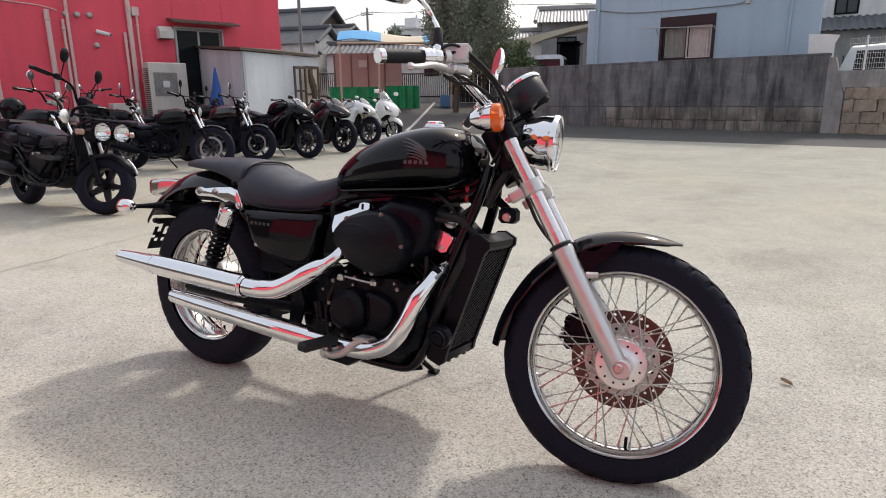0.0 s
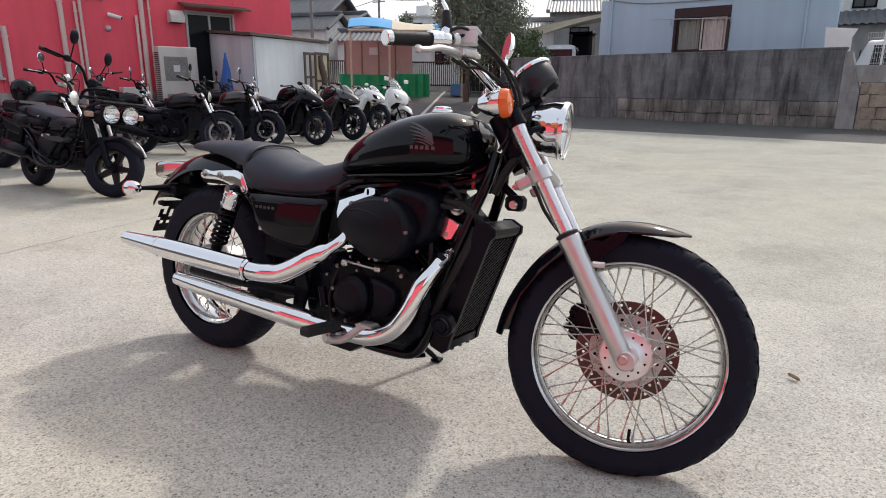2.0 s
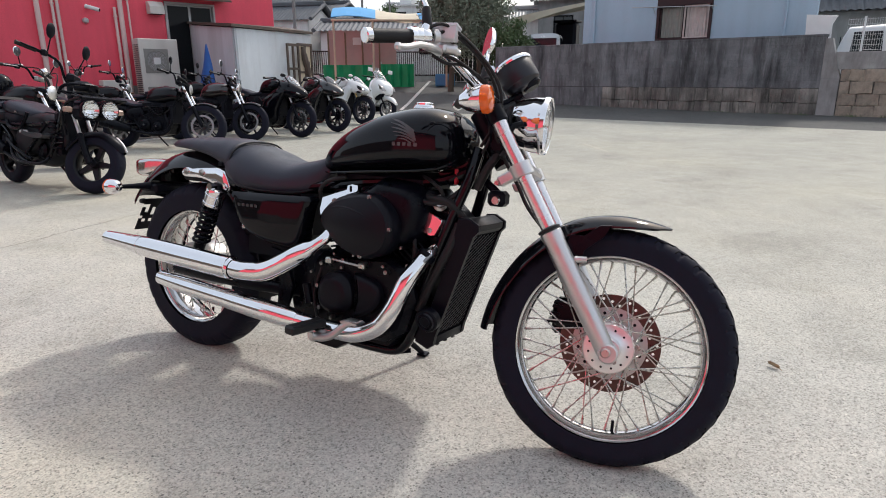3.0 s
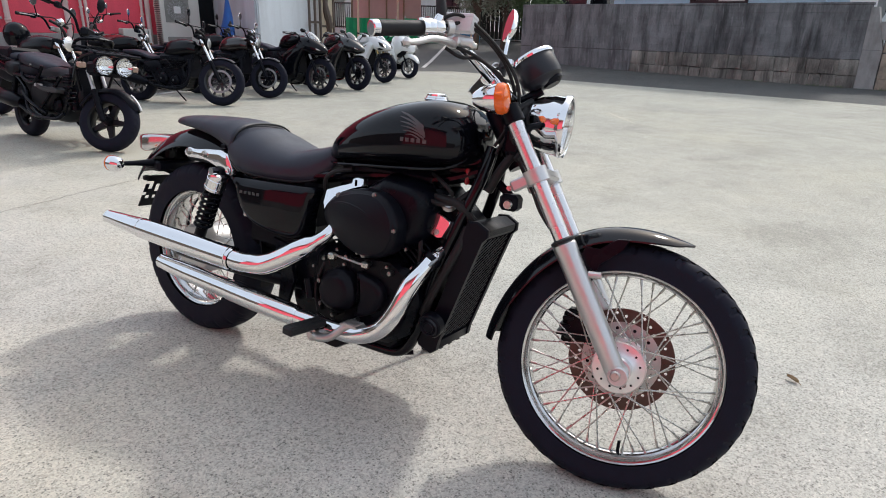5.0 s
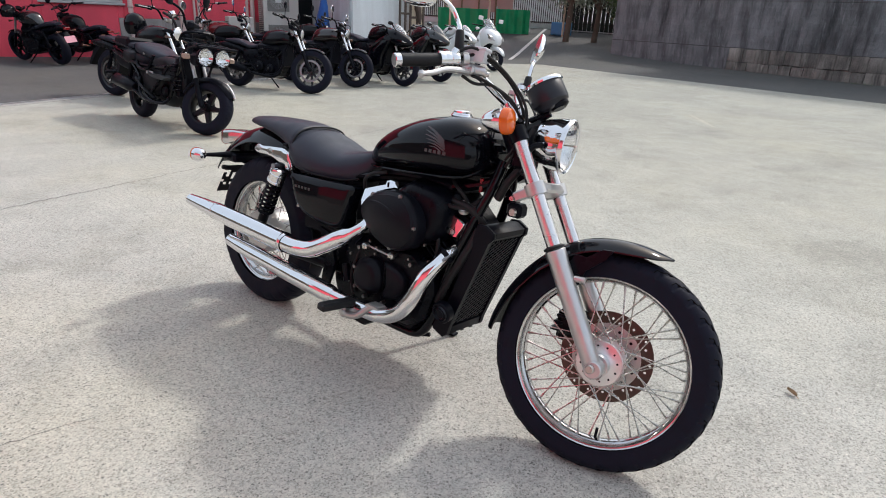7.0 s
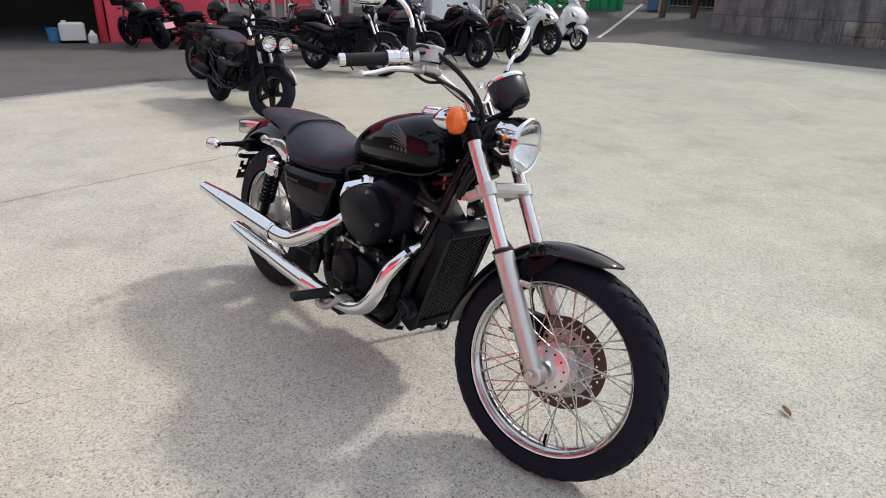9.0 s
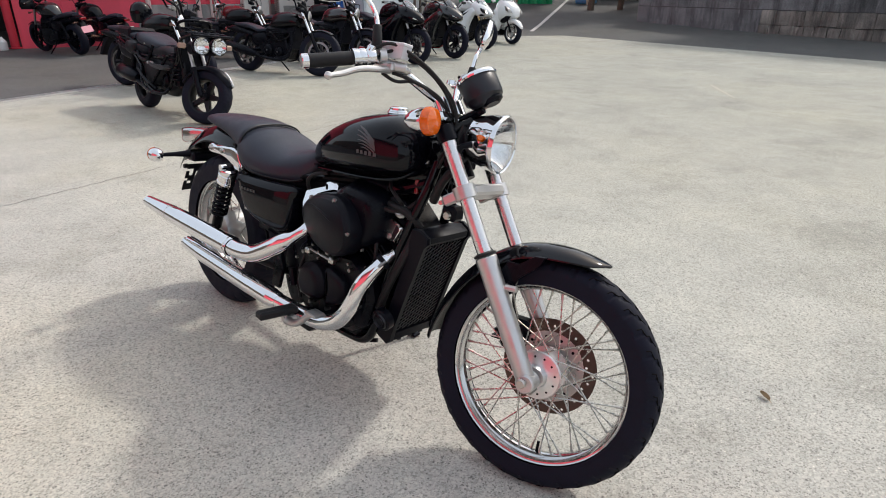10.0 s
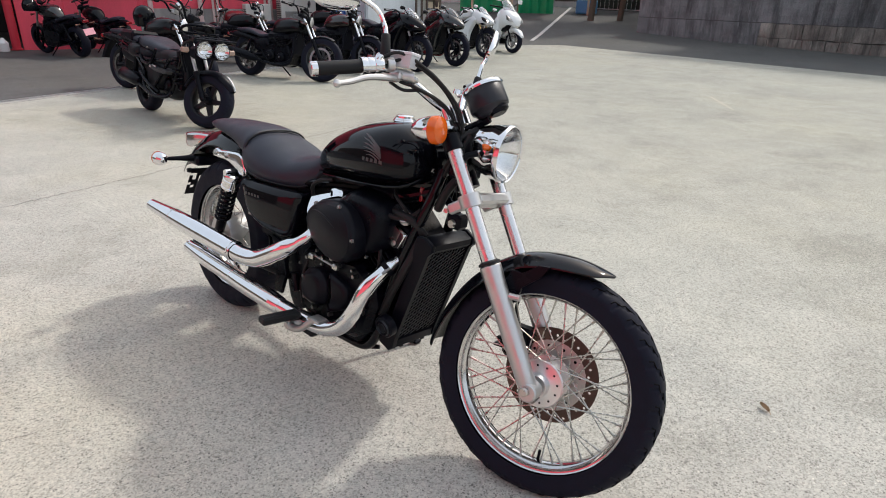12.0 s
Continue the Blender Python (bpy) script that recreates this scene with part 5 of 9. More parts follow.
fp("banjo_bolt", Geo().lathe([(0.0, 0.016), (0.007, 0.016), (0.008, 0.010), (0.011, 0.009), (0.011, 0.0)], 12, along((1.018, -0.182, 1.046), (1.04, -0.168, 1.046))), M_STEEL, "", res)
for s in (-1, 1):
    fp("bar_riser", Geo().tube([(1.085, 0.045 * s, 0.945), (1.055, 0.045 * s, 0.990)], 0.020, 14), M_CHROME, "")
CABLES = [[(0.965, -0.235, 1.075), (1.01, -0.20, 1.09), (1.075, -0.13, 1.045), (1.115, -0.075, 0.975), (1.12, -0.05, 0.90), (1.08, -0.04, 0.82)],
          [(0.955, -0.250, 1.085), (1.00, -0.22, 1.105), (1.07, -0.145, 1.06), (1.125, -0.085, 0.985), (1.13, -0.06, 0.90), (1.09, -0.05, 0.80)],
          [(0.99, -0.20, 1.035), (1.03, -0.165, 1.025), (1.07, -0.11, 1.00), (1.11, -0.07, 0.95), (1.12, -0.04, 0.86)],
          [(0.965, -0.21, 1.030), (1.00, -0.19, 1.015), (1.04, -0.14, 1.020), (1.10, -0.08, 0.97), (1.10, -0.03, 0.85)],
          [(0.965, 0.235, 1.07), (1.03, 0.18, 1.07), (1.10, 0.10, 1.00), (1.12, 0.05, 0.90), (1.07, 0.03, 0.80)],
          [(0.99, 0.20, 1.03), (1.05, 0.14, 1.02), (1.11, 0.08, 0.95), (1.10, 0.03, 0.83)]]
for c in CABLES:
    fp("control_cable", Geo().tube(spline(c, 7), 0.0046, 8), M_GRIP, "black control cable")

# fuel tank
TANK_P = 2.7
TANK = smooth_table([(0.518, 0.752, 0.724, 0.040), (0.540, 0.786, 0.718, 0.070), (0.580, 0.822, 0.717, 0.100), (0.630, 0.856, 0.721, 0.120), (0.690, 0.884, 0.727, 0.137), (0.760, 0.909, 0.733, 0.149), (0.830, 0.925, 0.738, 0.155), (0.890, 0.933, 0.743, 0.156), (0.940, 0.931, 0.748, 0.150), (0.985, 0.916, 0.756, 0.132), (1.015, 0.886, 0.770, 0.104), (1.034, 0.842, 0.792, 0.056)], 6)
bp("fuel_tank", section_loft(TANK, [r[0] for r in TANK], 56, TANK_P, 0.36), M_PAINT, "gloss black teardrop fuel tank")
tank = bike.children[-1]


def tank_side(x, z, lift=0.0012):
    zt, zb, w = lerp(TANK, x)
    zc = zb + (zt - zb) * 0.36
    s = (z - zc) / ((zt - zc) if z > zc else (zb - zc))
    return (x, -(w * (1 - min(0.999, max(0.0, s)) ** TANK_P) ** (1 / TANK_P) + lift), z)


for s in (-1, 1):
    flange = [(x, zb, w) for x, zt, zb, w in TANK[4:-2]]
    g = Geo().rings([[(x, s * (w * 0.80 + dy), zb + dz) for dy, dz in ((0.0, 0.004), (0.016, 0.003), (0.0175, 0.0005), (0.016, -0.003), (0.0, -0.006))] for x, zb, w in flange])
    bp("tank_flange", g, M_PAINT, "pressed lower flange of the tank", tank)
for r_, z_ in ((0.023, 0.0), (0.019, 0.006)):
    bp("cap_ring", Geo().lathe([(r_ + 0.012, -0.004), (r_ + 0.014, 0.0), (r_ + 0.012, 0.004), (r_, 0.004)], 32, T(0.866, 0, 0.932 + z_)), M_CHROME, "", tank)
bp("fuel_cap", Geo().lathe([(0.045, -0.006), (0.045, 0.002), (0.041, 0.008), (0.041, 0.014), (0.044, 0.016), (0.044, 0.024), (0.036, 0.029), (0.0, 0.030)], 36, T(0.866, 0, 0.931) @ Matrix.Rotation(radians(-2), 4, "Y") @ Matrix.Scale(0.66, 4)), M_CHROME, "ribbed chrome fuel cap", tank)
# badge: feathers of a wing and a row of bars
feathers = [((0.835, 0.892), (0.925, 0.856), 0.010), ((0.838, 0.880), (0.928, 0.848), 0.008), ((0.845, 0.867), (0.931, 0.841), 0.008), ((0.853, 0.855), (0.933, 0.834), 0.007), ((0.862, 0.844), (0.930, 0.828), 0.006), ((0.872, 0.834), (0.920, 0.823), 0.005)]
for (x0, z0), (x1, z1), w in feathers:
    rows = []
    for i in range(7):
        t_ = i / 6
        x, z = x0 + (x1 - x0) * t_, z0 + (z1 - z0) * t_ + 0.006 * math.sin(t_ * math.pi)
        ww = w * (0.15 + 0.85 * t_ ** 0.6) * 0.5
        rows.append([tank_side(x, z - ww), tank_side(x, z + ww)])
    bp("badge_feather", Geo().sheet(rows), M_LOGO, "grey wing-shaped tank badge", tank)
for i in range(5):
    x = 0.856 + i * 0.0175
    rows = [[tank_side(x, 0.8150), tank_side(x, 0.8255)], [tank_side(x + 0.0115, 0.8150), tank_side(x + 0.0115, 0.8255)]]
    bp("badge_bar", Geo().sheet(rows), M_LOGO, "", tank)

# seats
RSEAT = smooth_table([(0.132, 0.770, 0.705, 0.116), (0.150, 0.784, 0.680, 0.138), (0.195, 0.787, 0.655, 0.154), (0.255, 0.772, 0.642, 0.160), (0.320, 0.750, 0.637, 0.156), (0.390, 0.736, 0.636, 0.142), (0.445, 0.745, 0.638, 0.123), (0.495, 0.757, 0.648, 0.104), (0.535, 0.772, 0.676, 0.086), (0.565, 0.784, 0.715, 0.066)], 5)
seat = bp("rider_seat", saddle_loft(RSEAT, 36, 2.5), M_VINYL, "black grained vinyl rider seat")
g = Geo().tube([(x, 0.945 * w * s, zb + 0.003) for s in (-1,) for x, zt, zb, w in RSEAT[4:-3]], 0.0045, 6)
bp("seat_welt", g, M_GRIP, "", seat)
bp("seat_welt", Geo().tube([(x, 0.945 * w, zb + 0.003) for x, zt, zb, w in RSEAT[4:-3]], 0.0045, 6), M_GRIP, "", seat)
PSEAT = smooth_table([(-0.228, 0.774, 0.765, 0.046), (-0.205, 0.790, 0.763, 0.068), (-0.140, 0.800, 0.760, 0.090), (-0.060, 0.805, 0.755, 0.104), (0.030, 0.808, 0.742, 0.116), (0.095, 0.808, 0.724, 0.126), (0.135, 0.804, 0.710, 0.134), (0.160, 0.799, 0.704, 0.138), (0.168, 0.790, 0.708, 0.132)], 5)
pillion = bp("pillion_seat", saddle_loft(PSEAT, 32, 2.6), M_VINYL, "black grained vinyl pillion pad")
seam = []
for k in range(29):
    a = math.pi * k / 28
    c, sn = math.cos(a), math.sin(a)
    seam.append((0.171 + 0.010 * sn, 0.1375 * math.copysign(abs(c) ** (2 / 2.6), c), 0.716 + 0.081 * sn ** (2 / 2.6)))
bp("seat_piping", Geo().tube(seam, 0.0034, 6), M_GRIP, "", pillion)
for s in (-1, 1):
    bp("pad_clip", Geo().box((0.120, 0.130 * s, 0.715), (0.022, 0.010, 0.014), 0.003), M_BLACK, "", pillion)

# rear fender, struts, tail lamp, indicators, plate bracket
rows, rows2 = [], []
for i in range(25):
    ang = 44 + 104 * i / 24
    a = radians(ang)
    r = 0.436 + 0.006 * math.sin(math.pi * i / 24) + 0.020 * (i / 24) ** 2
    w = 0.100 - 0.012 * (i / 24)
    row, row2 = [], []
    for k in range(15):
        s = -1 + k / 7
        rr = r - 0.075 * abs(s) ** 3.2 * (1 - 0.25 * i / 24)
        for lst, q in ((row, rr), (row2, rr - 0.004)):
            lst.append((RW.x + q * math.cos(a), s * w, RW.z + q * math.sin(a)))
    rows.append(row), rows2.append(row2)
bp("rear_fender", Geo().rings([r + r2[::-1] for r, r2 in zip(rows, rows2)]), M_FENDER, "gloss black rear fender")
for s in (-1, 1):
    y = 0.118 * s
    rail = [(-0.088, 0.673), (-0.078, 0.686), (-0.060, 0.693), (-0.030, 0.690), (0.014, 0.695), (0.060, 0.699), (0.105, 0.701), (0.140, 0.690), (0.160, 0.655), (0.165, 0.632), (0.150, 0.618), (0.120, 0.615), (0.082, 0.639), (0.018, 0.656), (-0.070, 0.657)]
    g = shell(rail, [(0.0, 0.112 * s), (0.0, 0.126 * s), (0.003, 0.131 * s), (0.008, 0.1335 * s)], 4)
    strut = bp("fender_rail", g, M_CHROME, "chromed fender rail")
    for x in (-0.055, 0.027):
        bp("rail_bolt", Geo().lathe([(0.0, 0.010), (0.006, 0.010), (0.007, 0.007), (0.010, 0.007), (0.012, 0.003), (0.013, 0.0)], 14, T(x, 0.132 * s, 0.678) @ Matrix.Rotation(radians(-90 * s), 4, "X")), M_STEEL, "", strut)
LAMP = smooth_table([(-0.418, 0.702, 0.636, 0.075), (-0.380, 0.706, 0.642, 0.070), (-0.330, 0.706, 0.660, 0.052), (-0.285, 0.701, 0.682, 0.022)], 4)
tl = bp("tail_lamp", section_loft(LAMP, [r[0] for r in LAMP], 36, 6.0, 0.5), M_RIM, "chrome tail lamp housing")
bp("tail_lens", section_loft([(-0.440, 0.694, 0.644, 0.066), (-0.436, 0.700, 0.638, 0.072), (-0.418, 0.703, 0.635, 0.0755)], [-0.440, -0.438, -0.434, -0.418], 36, 6.0, 0.5), M_REDLENS, "red tail lamp lens", tl)
bp("lamp_foot", Geo().box((-0.385, 0, 0.632), (0.10, 0.05, 0.05), 0.012), M_BLACK, "", tl)
for s in (-1, 1):
    mi = T(-0.352, 0.222 * s, 0.598) @ Matrix.Rotation(radians(-92), 4, "Y")
    ind = bp("rear_indicator", Geo().lathe([(0.0, -0.034), (0.014, -0.030), (0.025, -0.016), (0.029, 0.004), (0.029, 0.018)], 28, mi), M_CHROME, "chrome bullet indicator")
    bp("indicator_lens", Geo().lathe([(0.029, 0.018), (0.0295, 0.026), (0.024, 0.036), (0.0, 0.040)], 28, mi), M_ORANGE, "orange indicator lens", ind)
    bp("indicator_stem", Geo().tube([(-0.352, 0.200 * s, 0.598), (-0.340, 0.150 * s, 0.600), (-0.325, 0.09 * s, 0.602)], [0.008, 0.010, 0.016], 12), M_BLACK, "", ind)
bp("tail_bracket", Geo().box((-0.330, 0, 0.592), (0.09, 0.19, 0.04), 0.012), M_PLAST, "black plastic tail bracket")
PLM = T(-0.408, 0.005, 0.482) @ Matrix.Rotation(radians(30), 4, "Y")
us = [-0.080, -0.066, -0.048, -0.036, -0.018, -0.008, 0.008, 0.018, 0.036, 0.048, 0.066, 0.080]
vs = [-0.080, -0.058, -0.044, -0.026, -0.010, 0.004, 0.030, 0.046, 0.072]
holes = {(i, j) for i in (1, 3, 7, 9) for j in (2, 5)} | {(i, 6) for i in (0, 1, 9, 10)} | {(i, 3) for i in (0, 10)} | {(i, 4) for i in (3, 4, 5, 6, 7)}
bp("plate_bracket", slotted(us, vs, holes, 0.004, PLM), M_PLAST, "black slotted plate bracket with no plate", None, 20)
for s in (-1, 1):
    bp("bracket_knob", Geo().lathe([(0.0, 0.012), (0.009, 0.011), (0.011, 0.004), (0.011, -0.006), (0.0, -0.006)], 12, PLM @ T(-0.004, 0.086 * s, 0.060) @ Matrix.Rotation(radians(-90 * s), 4, "X")), M_GRIP)

# rear shock absorbers
for s in (-1, 1):
    a, b = Vector((0.160, 0.178 * s, 0.640)), Vector((0.030, 0.170 * s, 0.352))
    d = (b - a).normalized()
    mt = along(a, b)
    sh = bp("rear_shock", Geo().lathe([(0.0, -0.012), (0.014, -0.010), (0.018, 0.0), (0.027, 0.012), (0.027, 0.070), (0.024, 0.074), (0.012, 0.074), (0.012, 0.22), (0.020, 0.225), (0.020, 0.280), (0.016, 0.300), (0.0, 0.302)], 24, mt), M_BLACK, "rear shock absorber")
    bp("shock_cover", Geo().lathe([(0.020, 0.004), (0.032, 0.007), (0.0345, 0.011), (0.0345, 0.024), (0.0310, 0.026), (0.0310, 0.030), (0.0330, 0.032), (0.0330, 0.060), (0.0345, 0.062), (0.0345, 0.070), (0.031, 0.072)], 32, mt), M_CHROME, "chrome shock cover", sh)
    coil = [mt @ Vector((0.0270 * math.cos(t_), 0.0270 * math.sin(t_), 0.076 + 0.150 * t_ / (2 * math.pi * 7.5))) for t_ in (2 * math.pi * 7.5 * i / 150 for i in range(151))]
    bp("spring", Geo().tube(coil, 0.0055, 8), M_BLACK, "black coil spring", sh)
    bp("shock_bolt", Geo().tube([a + Vector((0, 0.012 * s, 0)), a + Vector((0, 0.036 * s, 0))], 0.012, 10), M_CHROME, "", sh)

# swingarm and frame
for s in (-1, 1):
    bp("swingarm", Geo().tube(spline([(0.50, 0.115 * s, 0.315), (0.30, 0.130 * s, 0.310), (0.08, 0.135 * s, 0.308), (-0.11, 0.130 * s, 0.309)], 4), 0.022, 12), M_BLACK, "black steel swingarm")
    bp("frame_tube", Geo().tube(spline([(1.075, 0.03 * s, 0.82), (1.060, 0.060 * s, 0.72), (1.014, 0.085 * s, 0.58), (0.966, 0.098 * s, 0.42), (0.934, 0.100 * s, 0.28), (0.885, 0.095 * s, 0.195), (0.80, 0.10 * s, 0.180), (0.62, 0.105 * s, 0.195), (0.52, 0.10 * s, 0.26), (0.50, 0.10 * s, 0.36), (0.50, 0.10 * s, 0.56)], 6), 0.0165, 12), M_PAINT, "gloss black frame tube")
    bp("frame_tube", Geo().tube(spline([(1.07, 0.035 * s, 0.76), (0.95, 0.06 * s, 0.715), (0.75, 0.07 * s, 0.70), (0.55, 0.080 * s, 0.672), (0.30, 0.110 * s, 0.64), (0.12, 0.115 * s, 0.66), (-0.05, 0.10 * s, 0.67)], 5), 0.015, 10), M_PAINT, "gloss black frame tube")
    bp("frame_gusset", Geo().plate([(1.09, 0.80), (1.065, 0.70), (0.98, 0.715), (0.94, 0.74), (1.04, 0.79)], 0.022 * s, 0.030 * s, 0.004), M_PAINT)
g = Geo().box((0.33, 0, 0.57), (0.34, 0.21, 0.20), 0.03)
g.box((0.30, 0, 0.44), (0.24, 0.16, 0.12), 0.03)
g.box((0.02, 0, 0.665), (0.30, 0.19, 0.05), 0.02)
bp("battery_box", g, M_PLAST, "black battery box under the seat")
for s in (-1, 1):
    bp("pivot_plate", shell([(0.470, 0.430), (0.520, 0.470), (0.575, 0.470), (0.590, 0.400), (0.585, 0.280), (0.560, 0.215), (0.505, 0.205), (0.470, 0.250), (0.455, 0.330)], [(0.0, 0.070 * s), (0.0, 0.122 * s), (0.004, 0.127 * s), (0.014, 0.129 * s)], 4), M_BLACK, "black cast swingarm pivot plate")
rows = []
for i in range(13):
    a = radians(-12 + 78 * i / 12)
    rows.append([(RW.x + q * math.cos(a), 0.078 * k, RW.z + q * math.sin(a)) for q, ks in ((0.352, (-1, -0.5, 0, 0.5, 1)), (0.346, (1, 0.5, 0, -0.5, -1))) for k in ks])
bp("splash_guard", Geo().rings(rows), M_PLAST, "black splash guard before the rear wheel")
bp("linkage_box", Geo().box((0.40, 0, 0.345), (0.17, 0.15, 0.11), 0.02), M_BLACK)
bp("sump", Geo().plate([(0.56, 0.25), (0.60, 0.195), (0.86, 0.190), (0.92, 0.250), (0.80, 0.30), (0.62, 0.30)], -0.115, 0.115, 0.02), M_BLACK, "black engine sump")
g = Geo().box((0.76, 0.0, 0.69), (0.36, 0.16, 0.10), 0.03)
bp("air_box", g, M_PLAST, "black air box under the tank")

# side covers
SC = [(0.243, 0.631), (0.319, 0.633), (0.419, 0.634), (0.508, 0.636), (0.538, 0.636), (0.547, 0.624), (0.541, 0.600), (0.532, 0.545), (0.524, 0.505), (0.508, 0.476), (0.478, 0.462), (0.430, 0.466), (0.385, 0.474), (0.333, 0.492), (0.291, 0.522), (0.268, 0.560), (0.252, 0.596)]
for s in (-1, 1):
    cov = bp("side_cover", shell(SC, [(0.0, 0.140 * s), (0.0, 0.182 * s), (0.008, 0.194 * s), (0.013, 0.1965 * s), (0.025, 0.1965 * s), (0.040, 0.1965 * s), (0.055, 0.1965 * s), (0.070, 0.1965 * s), (0.085, 0.1965 * s), (0.100, 0.1965 * s)], 5, 1.5, -0.14 * s, 0.28, 0.014 * s), M_PAINT, "gloss black side cover")
for i in range(5):
    bp("cover_badge", Geo().box((0.290 + i * 0.0175, -0.2040 + 0.14 * (0.010 + i * 0.0175) - 0.0012 * i, 0.592), (0.012, 0.0016, 0.009), 0.0006), M_DIMBADGE, "dim raised side cover badge", cov)
bp("cover_screw", Geo().lathe([(0.0, 0.006), (0.005, 0.006), (0.008, 0.004), (0.009, 0.0)], 12, T(0.303, -0.192, 0.520) @ Matrix.Rotation(radians(90), 4, "X")), M_STEEL, "", cov)

# engine
g = Geo().plate([(0.56, 0.44), (0.60, 0.47), (0.74, 0.47), (0.86, 0.48), (0.93, 0.44), (0.95, 0.36), (0.92, 0.26), (0.85, 0.215), (0.68, 0.205), (0.58, 0.24), (0.55, 0.32)], -0.150, 0.150, 0.02)
eng = bp("crankcase", g, M_BLACK, "black engine crankcase")
bp("clutch_cover", shell([(0.610, 0.340), (0.621, 0.383), (0.651, 0.409), (0.695, 0.418), (0.730, 0.400), (0.748, 0.359), (0.744, 0.320), (0.714, 0.292), (0.660, 0.285), (0.624, 0.302)], [(0.0, -0.140), (0.0, -0.172), (0.003, -0.178), (0.010, -0.183), (0.014, -0.190), (0.024, -0.195), (0.040, -0.197)], 5), M_MATTE, "round matte black engine cover", eng)
bp("timing_cover", shell([(0.748, 0.422), (0.775, 0.418), (0.818, 0.407), (0.844, 0.383), (0.845, 0.348), (0.814, 0.308), (0.756, 0.284), (0.750, 0.300), (0.760, 0.340), (0.757, 0.385)], [(0.0, -0.140), (0.0, -0.166), (0.003, -0.172), (0.012, -0.178), (0.022, -0.180)], 5), M_MATTE, "leaf-shaped matte black engine cover", eng)
for x, z in ((0.615, 0.435), (0.70, 0.455), (0.78, 0.452), (0.86, 0.44), (0.90, 0.40), (0.61, 0.29), (0.66, 0.265), (0.75, 0.27), (0.84, 0.27), (0.60, 0.36), (0.905, 0.33)):
    bp("engine_bolt", Geo().lathe([(0.0, 0.018), (0.007, 0.017), (0.008, 0.0)], 8, T(x, -0.150, z) @ Matrix.Rotation(radians(90), 4, "X")), M_BOLT, "bright bolt head", eng)
for nm, base, tip in (("rear", Vector((0.70, -0.0, 0.44)), Vector((0.655, 0, 0.70))), ("front", Vector((0.82, 0, 0.44)), Vector((1.005, 0, 0.655)))):
    d = (tip - base)
    m = along(base, tip)
    cyl = bp("cylinder", Geo().box((0, 0, 0.07), (0.17, 0.15, 0.16), 0.03, m), M_BLACK, "finned black engine cylinder", eng)
    for i in range(8):
        bp("cooling_fin", Geo().box((0, 0, 0.022 + i * 0.017), (0.20, 0.19, 0.006), 0.002, m), M_BLACK, "", cyl)
    bp("cylinder_head", Geo().box((0, 0, 0.20), (0.16, 0.18, 0.09), 0.04, m), M_BLACK, "", cyl)
    bp("rocker_cover", Geo().box((0, 0, 0.255), (0.11, 0.15, 0.04), 0.019, m), M_BLACK, "", cyl)
bp("head_cover", Geo().plate([(0.934, 0.641), (1.006, 0.609), (1.008, 0.600), (0.988, 0.556), (0.972, 0.552), (0.944, 0.562), (0.950, 0.578), (0.926, 0.610)], -0.070, -0.098, 0.009).turned(T(0, -0.09, 0.60) @ Matrix.Rotation(radians(-9), 4, "X") @ T(0, 0.09, -0.60)), M_CHROME, "small chrome cylinder head cover", eng)
bp("head_cover_bolt", Geo().lathe([(0.0, 0.010), (0.005, 0.010), (0.006, 0.006), (0.010, 0.005), (0.011, 0.0)], 12, T(0.966, -0.097, 0.572) @ Matrix.Rotation(radians(90), 4, "X")), M_CAST, "", eng)
for i in range(3):
    bp("throttle_body", Geo().lathe([(0.0, 0.0), (0.020, 0.0), (0.022, 0.006), (0.016, 0.012), (0.016, 0.030), (0.019, 0.034), (0.0, 0.034)], 16, along((0.905 + i * 0.036, -0.050 - 0.008 * i, 0.672 - 0.012 * i), (0.93 + i * 0.036, -0.11, 0.70 - 0.012 * i))), (M_CHROME, M_BLACK, M_CAST)[i], "", eng)
for pts, r in (([(0.88, -0.09, 0.70), (0.94, -0.11, 0.66), (1.00, -0.09, 0.66), (1.045, -0.06, 0.70)], 0.008), ([(0.90, -0.10, 0.62), (0.93, -0.12, 0.52), (0.92, -0.12, 0.46), (0.86, -0.12, 0.45)], 0.007), ([(0.62, -0.13, 0.46), (0.60, -0.15, 0.40), (0.585, -0.16, 0.33), (0.60, -0.16, 0.26)], 0.006), ([(0.552, -0.100, 0.630), (0.562, -0.112, 0.668), (0.596, -0.108, 0.694), (0.650, -0.095, 0.708)], 0.007)):
    bp("engine_hose", Geo().tube(spline(pts, 5), r, 8), M_GRIP, "", eng)
for x, z in ((0.735, 0.475), (0.80, 0.478), (0.66, 0.470), (0.69, 0.43), (0.845, 0.455), (0.88, 0.30), (0.57, 0.40), (0.575, 0.30), (0.93, 0.47), (0.905, 0.52)):
    bp("small_bolt", Geo().lathe([(0.0, 0.010), (0.005, 0.009), (0.006, 0.0)], 8, T(x, -0.152, z) @ Matrix.Rotation(radians(90), 4, "X")), M_BOLT, "", eng)
bp("spark_lead", Geo().tube(spline([(0.98, -0.06, 0.66), (1.0, -0.10, 0.69), (0.96, -0.10, 0.72), (0.90, -0.05, 0.73)], 5), 0.006, 8), M_GRIP, "", eng)
bp("coolant_pipe", Geo().tube(spline([(1.055, -0.06, 0.615), (1.02, -0.09, 0.66), (0.95, -0.09, 0.67), (0.90, -0.06, 0.68)], 5), 0.013, 10), M_GRIP, "", eng)
